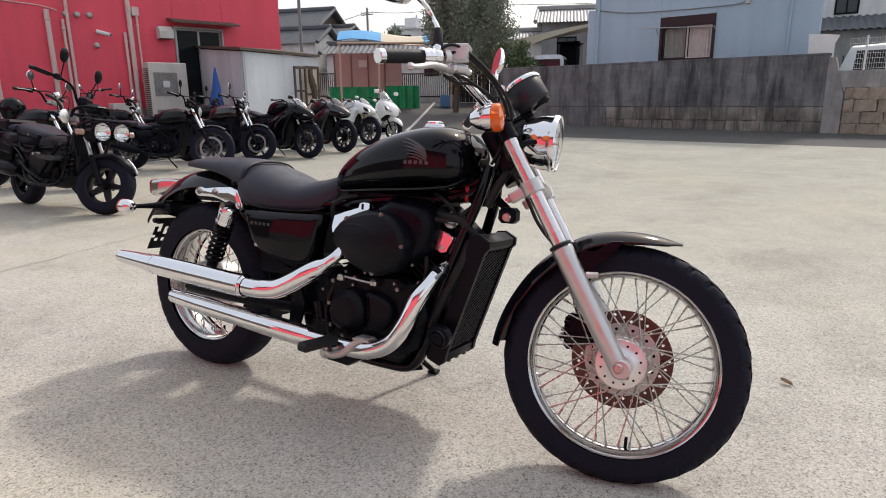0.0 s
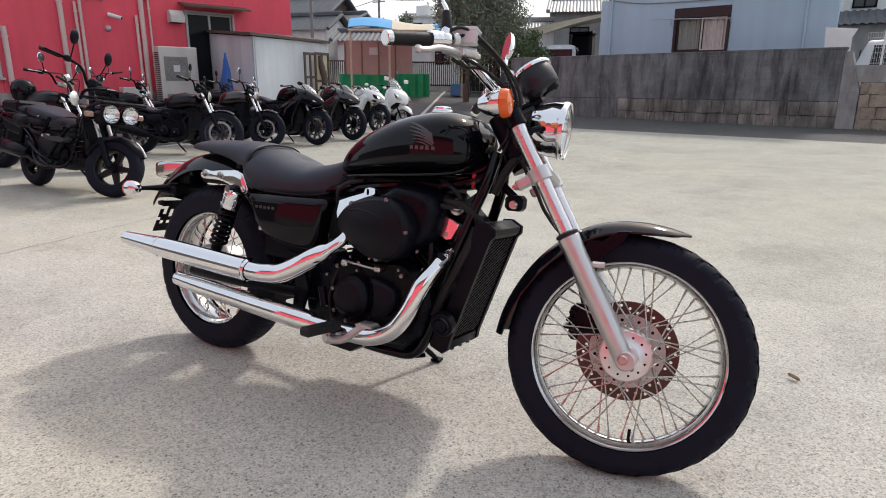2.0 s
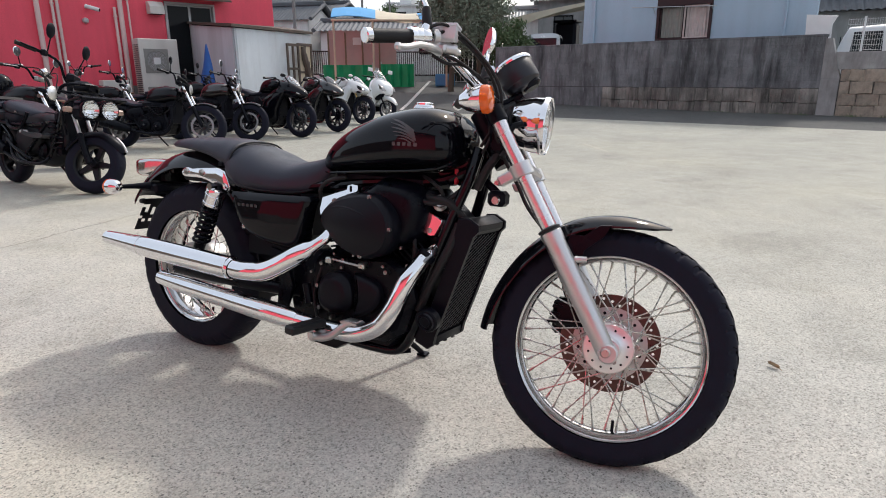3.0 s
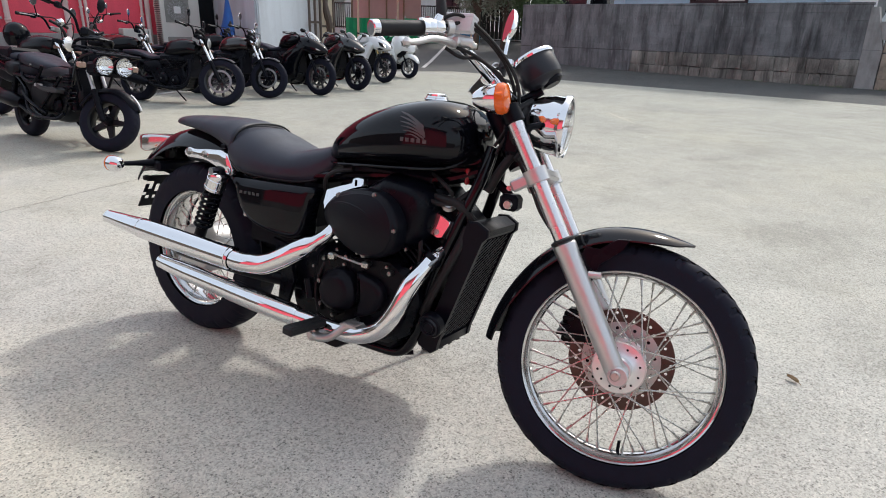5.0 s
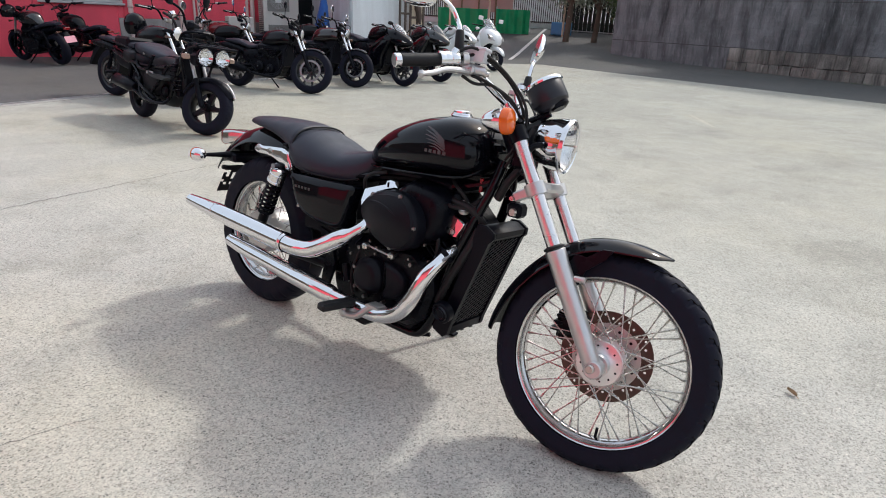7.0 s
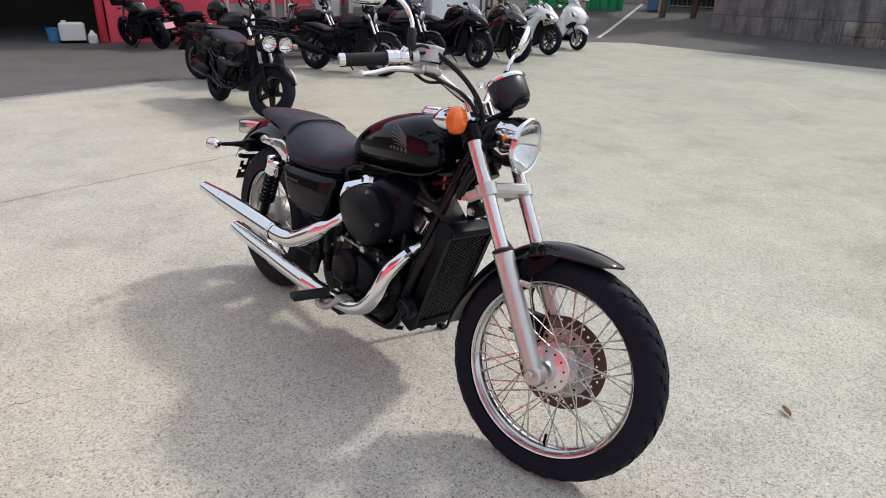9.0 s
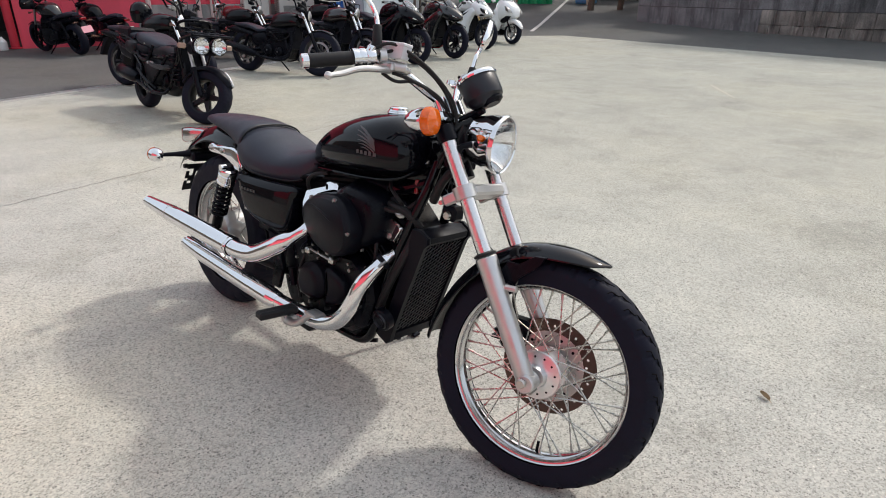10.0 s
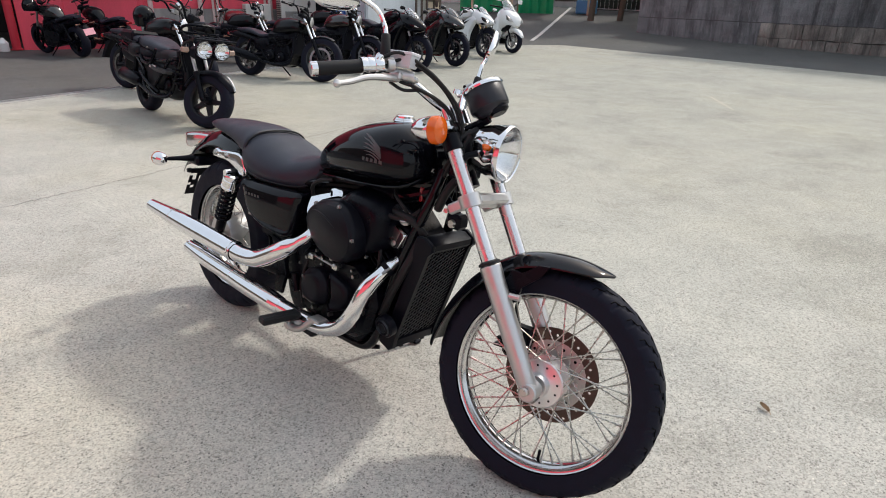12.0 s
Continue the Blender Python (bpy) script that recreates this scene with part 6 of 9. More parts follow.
bp("coolant_hose", Geo().tube(spline([(1.05, -0.075, 0.60), (1.03, -0.10, 0.52), (0.985, -0.11, 0.42), (0.95, -0.11, 0.33)], 5), 0.014, 10), M_GRIP, "", eng)
bp("linkage_rod", Geo().tube([(0.645, -0.165, 0.455), (0.78, -0.165, 0.445)], 0.004, 8), M_STEEL, "", eng)
for x in (0.648, 0.775):
    bp("banjo_fitting", Geo().box((x, -0.165, 0.448), (0.024, 0.024, 0.022), 0.006), M_STEEL, "", eng)

# air cleaner
AC = [(0.602, 0.572), (0.606, 0.594), (0.630, 0.622), (0.672, 0.646), (0.720, 0.662), (0.770, 0.671), (0.815, 0.671), (0.853, 0.656), (0.884, 0.628), (0.902, 0.592), (0.902, 0.555), (0.888, 0.520), (0.862, 0.496), (0.826, 0.481), (0.788, 0.474), (0.750, 0.479), (0.700, 0.495), (0.650, 0.522), (0.615, 0.548)]
air = bp("air_cleaner", shell(AC, [(0.0, -0.120), (0.0, -0.164), (0.002, -0.172), (0.007, -0.180), (0.010, -0.181), (0.013, -0.186), (0.025, -0.187), (0.040, -0.187), (0.055, -0.187), (0.070, -0.187), (0.085, -0.187), (0.100, -0.187), (0.115, -0.187)], 4, 1.0, -0.16, 0.75, -0.030), M_MATTE, "large oval matte black air cleaner cover")
bp("cover_crease", Geo().tube(spline([(0.628, -0.168, 0.596), (0.675, -0.190, 0.618), (0.735, -0.207, 0.624), (0.80, -0.218, 0.612), (0.868, -0.220, 0.580)], 5), 0.0035, 8), M_MATTE, "", air)
for x, y, z in ((0.893, -0.207, 0.577), (0.815, -0.196, 0.661), (0.786, -0.192, 0.485), (0.668, -0.172, 0.637)):
    bp("cover_bolt", Geo().lathe([(0.0, 0.010), (0.004, 0.010), (0.005, 0.007), (0.008, 0.006), (0.009, 0.0)], 12, T(x, y, z) @ Matrix.Rotation(radians(90), 4, "X")), M_BOLT, "", air)
bp("air_cleaner_trim", Geo().plate([(0.584, 0.632), (0.630, 0.652), (0.678, 0.670), (0.678, 0.686), (0.694, 0.692), (0.719, 0.690), (0.726, 0.668), (0.690, 0.655), (0.650, 0.636), (0.622, 0.612), (0.606, 0.586), (0.600, 0.566), (0.588, 0.588)], -0.105, -0.140, 0.010).turned(T(0, -0.125, 0.635) @ Matrix.Rotation(radians(-24), 4, "X") @ T(0, 0.125, -0.635)), M_CHROME, "chrome trim behind the air cleaner", air)
bp("trim_slot", Geo().box((0.703, -0.142, 0.676), (0.006, 0.006, 0.018), 0.001), M_BLACK, "", air)
bp("air_duct", pillow([(0.80, 0.72), (0.93, 0.70), (0.96, 0.62), (0.93, 0.53), (0.84, 0.50), (0.74, 0.56), (0.72, 0.66)], -0.06, -0.160, 6, 4, 0.6), M_BLACK, "", air)

# radiator
RM = T(1.050, 0.004, 0.413) @ Matrix.Rotation(radians(18.4), 4, "Y")
rad = bp("radiator", Geo().box((-0.030, 0, 0), (0.040, 0.176, 0.345), 0.006, RM), M_FIN, "black radiator core in a plastic shroud")
for i in range(12):
    bp("radiator_tube", Geo().box((-0.008, -0.077 + i * 0.014, 0), (0.006, 0.0030, 0.336), 0.0008, RM), M_BLACK, "", rad)
for i in range(34):
    # slanted louvres, cut off at the core's edges
    z0, k = -0.30 + i * 0.0165, 0.62
    ys = [y for y in (-0.084 + 0.168 * j / 40 for j in range(41)) if -0.164 < z0 + 0.02 + y * k < 0.164]
    if len(ys) > 2:
        bp("radiator_slat", Geo().tube([RM @ Vector((-0.001, y, z0 + 0.02 + y * k)) for y in (ys[0], ys[-1])], 0.0013, 4), M_SLAT, "", rad)
SHROUD = [(-0.058, 0.200), (-0.030, 0.212), (0.008, 0.205), (0.014, 0.186), (0.006, 0.170), (0.006, -0.170), (0.010, -0.196), (-0.004, -0.216), (-0.050, -0.214), (-0.066, -0.180), (-0.040, -0.100), (-0.044, 0.080)]
for s in (-1, 1):
    bp("radiator_shroud", Geo().plate(SHROUD, 0.086 * s, 0.103 * s, 0.004, RM), M_PLAST, "black plastic radiator side shroud", rad)
bp("shroud_top", Geo().plate([(-0.050, 0.170), (-0.052, 0.198), (-0.028, 0.209), (0.006, 0.202), (0.010, 0.185), (0.002, 0.170)], -0.085, 0.085, 0.004, RM), M_PLAST, "", rad)
bp("shroud_bottom", Geo().plate([(-0.050, -0.170), (0.003, -0.170), (0.008, -0.196), (-0.005, -0.213), (-0.048, -0.211)], -0.085, 0.085, 0.004, RM), M_PLAST, "", rad)
for i in range(3):
    bp("drain_slot", Geo().box((-0.001, -0.05 + i * 0.05, -0.207), (0.012, 0.018, 0.004), 0.001, RM), M_RECESSSHADE, "", rad)
# the horn, beside the radiator shroud
bp("water_pump", Geo().lathe([(0.0, 0.030), (0.018, 0.030), (0.022, 0.026), (0.034, 0.026), (0.037, 0.022), (0.037, 0.0)], 28, T(0.996, -0.122, 0.318) @ Matrix.Rotation(radians(104), 4, "X")), M_PLAST, "round black horn", rad)
for r_ in (0.016, 0.026):
    bp("horn_ring", Geo().lathe([(r_ - 0.003, 0.024), (r_, 0.032), (r_ + 0.003, 0.024)], 28, T(0.996, -0.122, 0.318) @ Matrix.Rotation(radians(104), 4, "X")), M_METER, "", rad)
bp("lock_stay", Geo().tube([(1.148, -0.02, 0.69), (1.09, -0.02, 0.735)], 0.012, 8), M_BLACK)
horn = bp("ignition_lock", Geo().box((1.148, -0.030, 0.682), (0.055, 0.05, 0.045), 0.010), M_PLAST, "black ignition lock box")
bp("lock_face", Geo().lathe([(0.0, 0.010), (0.011, 0.010), (0.013, 0.0)], 14, T(1.152, -0.054, 0.678) @ Matrix.Rotation(radians(90), 4, "X")), M_STEEL, "", horn)
bp("reflector_red", Geo().box((1.02, -0.055, 0.735), (0.012, 0.012, 0.045), 0.003), M_REDLENS, "small red relay")

# exhausts
p1 = spline([(0.655, -0.150, 0.555), (0.640, -0.195, 0.512), (0.560, -0.235, 0.452), (0.470, -0.255, 0.402), (0.400, -0.268, 0.391), (0.335, -0.272, 0.392)], 6)
ex = bp("exhaust_pipe", Geo().tube(p1, [0.018] * 8 + [0.019, 0.027, 0.030] + [0.0318] * (len(p1) - 11), 28), M_CHROME, "chrome header pipe with a rounded heat shield")
mu = [(0.345, -0.272, 0.391), (0.330, -0.272, 0.392), (0.30, -0.273, 0.393), (0.10, -0.279, 0.402), (-0.06, -0.285, 0.410), (-0.10, -0.287, 0.412), (-0.262, -0.294, 0.421), (-0.284, -0.295, 0.422)]
bp("muffler", Geo().tube(mu, [0.034, 0.037, 0.0375, 0.0375, 0.036, 0.034, 0.024, 0.022], 32, False), M_CHROME, "tapered chrome muffler", ex)
bp("muffler_mouth", Geo().tube([(-0.282, -0.295, 0.422), (-0.20, -0.291, 0.418)], [0.020, 0.019], 24), M_RECESSSHADE, "", ex)
p2 = spline([(0.985, -0.095, 0.520), (0.972, -0.140, 0.492), (0.945, -0.180, 0.430), (0.915, -0.198, 0.350), (0.868, -0.205, 0.285), (0.800, -0.212, 0.252), (0.720, -0.222, 0.248), (0.620, -0.238, 0.258), (0.560, -0.248, 0.265)], 6)
ex2 = bp("exhaust_pipe", Geo().tube(p2, [0.019 + 0.008 * min(1, i / 12) for i in range(len(p2))], 24), M_CHROME, "chrome header pipe with heat shield")
mu2 = [(0.585, -0.246, 0.262), (0.570, -0.248, 0.264), (0.52, -0.250, 0.268), (0.30, -0.256, 0.282), (0.12, -0.258, 0.293), (0.06, -0.258, 0.297), (-0.02, -0.257, 0.302), (-0.036, -0.256, 0.303)]
bp("muffler", Geo().tube(mu2, [0.027, 0.030, 0.031, 0.032, 0.032, 0.030, 0.025, 0.024], 32, False), M_CHROME, "tapered chrome muffler", ex2)
bp("muffler_mouth", Geo().tube([(-0.034, -0.256, 0.303), (0.05, -0.257, 0.298)], [0.022, 0.020], 24), M_RECESSSHADE, "", ex2)
for a, b, r in (((0.978, -0.125, 0.505), (0.962, -0.155, 0.475), 0.029),):
    bp("exhaust_flange", Geo().lathe([(0.018, 0), (r, 0.0), (r, 0.012), (r - 0.006, 0.018), (0.02, 0.018)], 18, along(a, b)), M_BLACK, "", ex2)
    for k in (-1, 1):
        bp("flange_nut", Geo().lathe([(0.0, 0.030), (0.005, 0.030), (0.006, 0.018), (0.006, 0.0)], 8, along(a, b) @ T(0.024 * k, 0.006, 0.0)), M_BOLT, "", ex2)
for at_, to_, r_ in (((-0.284, -0.295, 0.422), (-0.276, -0.2947, 0.4215), 0.0228), ((-0.10, -0.287, 0.412), (-0.094, -0.2868, 0.4117), 0.0352), ((0.335, -0.272, 0.392), (0.329, -0.272, 0.392), 0.0388)):
    bp("muffler_ring", Geo().lathe([(r_ - 0.003, 0.0), (r_, 0.001), (r_, 0.006), (r_ - 0.003, 0.007)], 32, along(at_, to_)), M_CHROME, "", ex)
hs = [(0.595, -0.245, 0.2615), (0.585, -0.246, 0.2625), (0.555, -0.249, 0.2655), (0.42, -0.253, 0.274), (0.318, -0.256, 0.281), (0.312, -0.256, 0.2815)]
bp("heat_shield", Geo().tube(hs, [0.026, 0.031, 0.0342, 0.0352, 0.0352, 0.0335], 32), M_CHROME, "chrome heat shield", ex2)
bp("muffler_ring", Geo().lathe([(0.021, 0.0), (0.0252, 0.001), (0.0252, 0.007), (0.022, 0.008)], 28, along((-0.037, -0.256, 0.303), (-0.03, -0.256, 0.3026))), M_CHROME, "", ex2)
bp("muffler_bracket", Geo().plate([(0.40, 0.46), (0.46, 0.45), (0.50, 0.34), (0.47, 0.25), (0.43, 0.25), (0.44, 0.35)], -0.150, -0.165, 0.004), M_BLACK, "", ex)

# rider's foot rest, brake pedal, side stand
peg = bp("foot_rest", Geo().box((0, 0, 0), (0.040, 0.135, 0.026), 0.008, T(0.690, -0.315, 0.276) @ Matrix.Rotation(radians(-6), 4, "Z")), M_GRIP, "black rubber foot rest")
bp("peg_mount", Geo().tube([(0.690, -0.255, 0.266), (0.695, -0.21, 0.240), (0.70, -0.12, 0.215)], 0.016, 10), M_BLACK, "", peg)
sp = spline([(0.686, -0.272, 0.240), (0.715, -0.282, 0.240), (0.755, -0.280, 0.252), (0.790, -0.270, 0.284), (0.812, -0.264, 0.298)], 4)
ped = bp("brake_pedal", Geo().tube(sp, [0.015 - 0.0065 * i / len(sp) for i in range(len(sp))], 12), M_CAST, "cast alloy brake pedal")
pad = bp("pedal_pad", Geo().plate([(0.785, 0.302), (0.800, 0.306), (0.842, 0.304), (0.850, 0.300), (0.842, 0.297), (0.790, 0.297)], -0.240, -0.282, 0.002), M_CAST, "", ped)
for i in range(6):
    bp("pad_tooth", Geo().box((0.800 + i * 0.008, -0.261, 0.3065), (0.004, 0.036, 0.004), 0.001), M_CAST, "", ped)
bp("pedal_pivot", Geo().lathe([(0.0, 0.022), (0.010, 0.022), (0.012, 0.016), (0.020, 0.014), (0.021, 0.0), (0.021, -0.03), (0.0, -0.03)], 18, T(0.686, -0.268, 0.240) @ Matrix.Rotation(radians(90), 4, "X")), M_CAST, "", ped)
bp("under_guard", Geo().plate([(0.60, 0.22), (0.74, 0.24), (0.76, 0.21), (0.72, 0.185), (0.62, 0.19)], -0.130, -0.21, 0.008), M_BLACK, "")
bp("brake_switch", Geo().tube([(0.56, -0.17, 0.36), (0.575, -0.17, 0.30)], 0.013, 10), M_BLACK, "")
st0 = LEAN @ Vector((0.66, 0.12, 0.20))
stand = part("side_stand", Geo().tube([st0, Vector((0.735, 0.27, 0.03)), Vector((0.745, 0.29, 0.004))], [0.012, 0.010, 0.009], 10), M_BLACK, bike, "black side stand")
part("stand_foot", Geo().box((0.745, 0.292, 0.003), (0.038, 0.034, 0.010), 0.003), M_BLACK, stand)
bp("side_stand_spring", Geo().tube([(0.90, -0.06, 0.18), (0.86, -0.08, 0.172), (0.80, -0.09, 0.168)], 0.008, 8), M_BLACK, "")

# ---- the other motorcycles ----
M_DARKSTEEL = mat("dull_dark_steel", (0.16, 0.16, 0.165), 0.35, 1.0, 0.15, 20, 200)
M_DIMORANGE = mat("dull_amber_lens", (0.13, 0.065, 0.045), 0.2, 0, 0.1, 30, 200)
def alloy_wheel(name, root, m, R, half, rim, spokes, paint, disc=True, tread=0, twin=False, sw=1.0):
    w = half * 0.85
    wheel = part(name, round_y([(rim - 0.014, -w * 0.8), (rim - 0.022, -w * 0.3), (rim - 0.022, w * 0.3), (rim - 0.014, w * 0.8), (rim + 0.004, w), (rim + 0.008, 0), (rim + 0.004, -w), (rim - 0.014, -w * 0.8)], 40).turned(m), paint, root)
    part("tyre", tyre_geo(R, half, rim, tread * 8 if tread else 48, tread, 16 if tread else 10).turned(m), M_RUBBER, wheel, "", 50)
    part("hub", round_y([(0.0, -half * 0.9), (0.035, -half * 0.85), (0.045, -half * 0.3), (0.045, half * 0.3), (0.035, half * 0.85), (0, half * 0.9)], 20).turned(m), paint, wheel)
    for i in range(spokes):
        a = 2 * math.pi * i / spokes
        for off in ((-0.10, 0.10) if twin else (0.0,)):
            mm = m @ Matrix.Rotation(a, 4, "Y")
            g = Geo().plate([(0.035, -0.018 * sw + off * 0.1), (rim - 0.018, -0.010 * sw + off), (rim - 0.018, 0.012 * sw + off), (0.035, 0.018 * sw + off * 0.1)], -w * 0.35, w * 0.35, 0.004, mm)
            part("spoke", g, paint, wheel)
    if disc:
        part("brake_disc", round_y([(rim * 0.58, -half - 0.006), (rim * 0.72, -half - 0.006), (rim * 0.72, -half - 0.001), (rim * 0.58, -half - 0.001), (rim * 0.58, -half - 0.006)], 32).turned(m), M_BOLT, wheel)
    return wheel


M_SOFTBLACK = mat("satin_black_panel", (0.0050, 0.0054, 0.0080), 0.40, 0, 0.2, 20, 200, 0.04, spec=0.28)
M_SOFTGREY = mat("satin_grey_panel", (0.055, 0.056, 0.060), 0.35, 0.2, 0.15, 20, 200)
M_GREYEMBLEM = mat("dark_grey_trim", (0.030, 0.031, 0.035), 0.35, 0.2, 0.15, 20, 200)
M_PALEAMBER = mat("pale_amber_lens", (0.36, 0.25, 0.20), 0.15, 0, 0.1, 30, 200)


def moto(at, heading, label, style="naked", tank=None, steer=8, lean=-7, wb=1.45, Rf=0.31, Rr=0.31, seat_z=0.72, bar_z=1.02, bar_back=0.15, bar_w=0.38, rim_mat=None, fork_mat=None, lamp_mat=None,
         panel=None, muffler=True, mirrors=True, plate=None, spokes=7, rear_box=False, pipe_mat=None, screen=None, fender_mat=None, second=None, tw=0.058, case=None):
    """A parked motorcycle: front wheel's contact at `at`, facing `heading` degrees."""
    h = radians(heading)
    case = case or M_BLACK
    root = thing("motorcycle", label, "motorcycle", pose(at[0] - wb * math.cos(h), at[1] - wb * math.sin(h), rise(*at), 0, 0, heading), "parked motorcycles")
    ln = Matrix.Rotation(radians(lean), 4, "X")
    rake = radians(28)
    head = Vector((wb - 0.36, 0, 0.84))
    st = ln @ Matrix.Translation(head) @ Matrix.Rotation(radians(steer), 4, Vector((-math.sin(rake), 0, math.cos(rake)))) @ Matrix.Translation(-head)
    tank, rim_mat, fork_mat, panel = tank or M_PAINT, rim_mat or M_BLACK, fork_mat or M_SATIN, panel or M_BLACK
    pipe_mat, lamp_mat, fender_mat = pipe_mat or M_BLACK, lamp_mat or M_BLACK, fender_mat or M_FENDER

    def b(name, g, m, label="", parent=None, smooth=35):
        return part(name, g.turned(ln), m, parent or root, label, smooth)

    def f(name, g, m, label="", parent=None, smooth=35):
        return part(name, g.turned(st), m, parent or root, label, smooth)

    alloy_wheel("front_wheel", root, st @ T(wb, 0, Rf), Rf, tw, Rf * 0.70, spokes, rim_mat)
    alloy_wheel("rear_wheel", root, ln @ T(0, 0, Rr), Rr, 0.078, Rr * 0.69, spokes, rim_mat)
    d = Vector((-math.sin(rake), 0, math.cos(rake)))
    for s in (-1, 1):
        a = Vector((wb, 0.10 * s, Rf))
        leg = f("fork_leg", Geo().lathe([(0.0, -0.02), (0.028, 0.0), (0.028, 0.26), (0.030, 0.30), (0.021, 0.31)], 14, along(a, a + d)), M_BLACK)
        f("fork_tube", Geo().tube([a + d * 0.29, a + d * 0.66], 0.020, 12), fork_mat, "", leg)
    f("fork_clamp", Geo().box((wb - 0.30, 0, Rf + 0.58), (0.08, 0.25, 0.05), 0.015), M_BLACK)
    rows = []
    for i in range(11):
        a = radians(58 + 82 * i / 10)
        r = Rf + 0.026
        rows.append([(wb + (r - 0.03 * abs(s) ** 3) * math.cos(a), s * 0.066, Rf + (r - 0.03 * abs(s) ** 3) * math.sin(a)) for s in (-1, -0.8, -0.4, 0, 0.4, 0.8, 1)] +
                    [(wb + (r - 0.005 - 0.03 * abs(s) ** 3) * math.cos(a), s * 0.064, Rf + (r - 0.005 - 0.03 * abs(s) ** 3) * math.sin(a)) for s in (1, 0.4, -0.4, -1)])
    f("front_fender", Geo().rings(rows), fender_mat)
    # bars
    bx = wb - 0.40
    for s in (-1, 1):
        hb = f("handlebar", Geo().tube(spline([(bx + 0.02, 0, bar_z - 0.12), (bx, 0.07 * s, bar_z - 0.10), (bx - 0.02, 0.18 * s, bar_z), (bx - bar_back, bar_w * s, bar_z - 0.01)], 5), 0.012, 8), M_BLACK)
        a, e = Vector((bx - bar_back * 0.6, bar_w * 0.66 * s, bar_z)), Vector((bx - bar_back, bar_w * s, bar_z - 0.01))
        f("grip", Geo().tube([a, e], 0.018, 10), M_GRIP, "", hb)
        f("lever", Geo().tube([a + Vector((0.05, -0.04 * s, 0.0)), e + Vector((0.05, 0.0, 0.0))], 0.006, 6), M_CAST, "", hb)
        f("switch_box", Geo().box((bx - bar_back * 0.52, bar_w * 0.58 * s, bar_z), (0.045, 0.06, 0.05), 0.012), M_PLAST, "", hb)
        f("lever_clamp", Geo().box((bx - bar_back * 0.40, bar_w * 0.50 * s, bar_z + 0.012), (0.05, 0.04, 0.035), 0.008), case if s < 0 else M_BLACK, "", hb)
        if mirrors:
            mb = Vector((bx - 0.03, 0.22 * s, bar_z))
            mt = Vector((bx - 0.01, 0.30 * s, bar_z + 0.15))
            mr = f("mirror", Geo().tube([mb, mt], 0.006, 6), M_BLACK)
            f("mirror_head", Geo().lathe([(0.0, -0.012), (0.04, -0.010), (0.055, 0.0), (0.05, 0.006), (0.0, 0.008)], 16, T(*mt) @ Matrix.Rotation(radians(90), 4, "Y")), M_CHROME if lamp_mat is M_CHROME else M_BLACK, "", mr)
    f("bar_clamp", Geo().box((bx + 0.015, 0, bar_z - 0.10), (0.07, 0.14, 0.05), 0.014), case)
    f("wiring_bundle", Geo().tube(spline([(bx + 0.02, -0.10, bar_z - 0.02), (bx + 0.12, -0.05, bar_z - 0.08), (bx + 0.14, 0.0, bar_z - 0.18), (bx + 0.06, 0.03, bar_z - 0.28)], 4), 0.016, 8), M_GRIP)
    # tank and seat
    b("fuel_cap", Geo().lathe([(0.035, -0.01), (0.035, 0.012), (0.026, 0.018), (0.0, 0.019)], 18, T(wb - 0.60, 0, seat_z + 0.220)), M_DARKSTEEL)
    b("header_pipe", Geo().tube(spline([(0.86, -0.07, 0.56), (0.97, -0.10, 0.50), (0.98, -0.13, 0.36), (0.90, -0.15, 0.26), (0.70, -0.16, 0.23)], 4), 0.020, 10), pipe_mat if pipe_mat is not M_BLACK else case)
    b("inner_body", Geo().plate([(0.14, 0.44), (0.16, seat_z - 0.08), (0.55, seat_z - 0.02), (wb - 0.42, 0.76), (wb - 0.40, 0.54), (wb - 0.50, 0.30), (0.55, 0.22), (0.36, 0.30)], -0.085, 0.085, 0.02), M_PLAST)
    for s in (-1, 1):
        b("hose", Geo().tube(spline([(0.50, 0.12 * s, seat_z - 0.10), (0.62, 0.15 * s, 0.60), (0.74, 0.15 * s, 0.50), (0.88, 0.13 * s, 0.52), (wb - 0.44, 0.10 * s, 0.62)], 4), 0.012, 6), M_GRIP)
        b("side_case", pillow([(0.20, seat_z - 0.10), (0.46, seat_z - 0.08), (0.50, seat_z - 0.24), (0.30, seat_z - 0.30), (0.18, seat_z - 0.22)], 0.08 * s, 0.145 * s, 4, 3, 0.6), panel)
    L0, L1 = wb - 0.92, wb - 0.36
    tz = seat_z + 0.225
    tt = smooth_table([(L0, seat_z + 0.03, seat_z - 0.02, 0.07), (L0 + 0.10, tz - 0.04, seat_z - 0.03, 0.12), (L0 + 0.28, tz, seat_z - 0.03, 0.15), (L1 - 0.10, tz - 0.01, seat_z, 0.15), (L1, tz - 0.07, seat_z + 0.02, 0.10)], 4)
    b("fuel_tank", section_loft(tt, [r[0] for r in tt], 24, 2.5, 0.4), tank)
    ss = smooth_table([(-0.22, seat_z + 0.05, seat_z + 0.0, 0.07), (0.0, seat_z + 0.06, seat_z - 0.03, 0.11), (0.16, seat_z + 0.03, seat_z - 0.05, 0.13), (0.34, seat_z - 0.02, seat_z - 0.09, 0.14), (L0 + 0.06, seat_z + 0.01, seat_z - 0.06, 0.09)], 4)
    b("seat", section_loft(ss, [r[0] for r in ss], 20, 3.0, 0.5), M_VINYL)
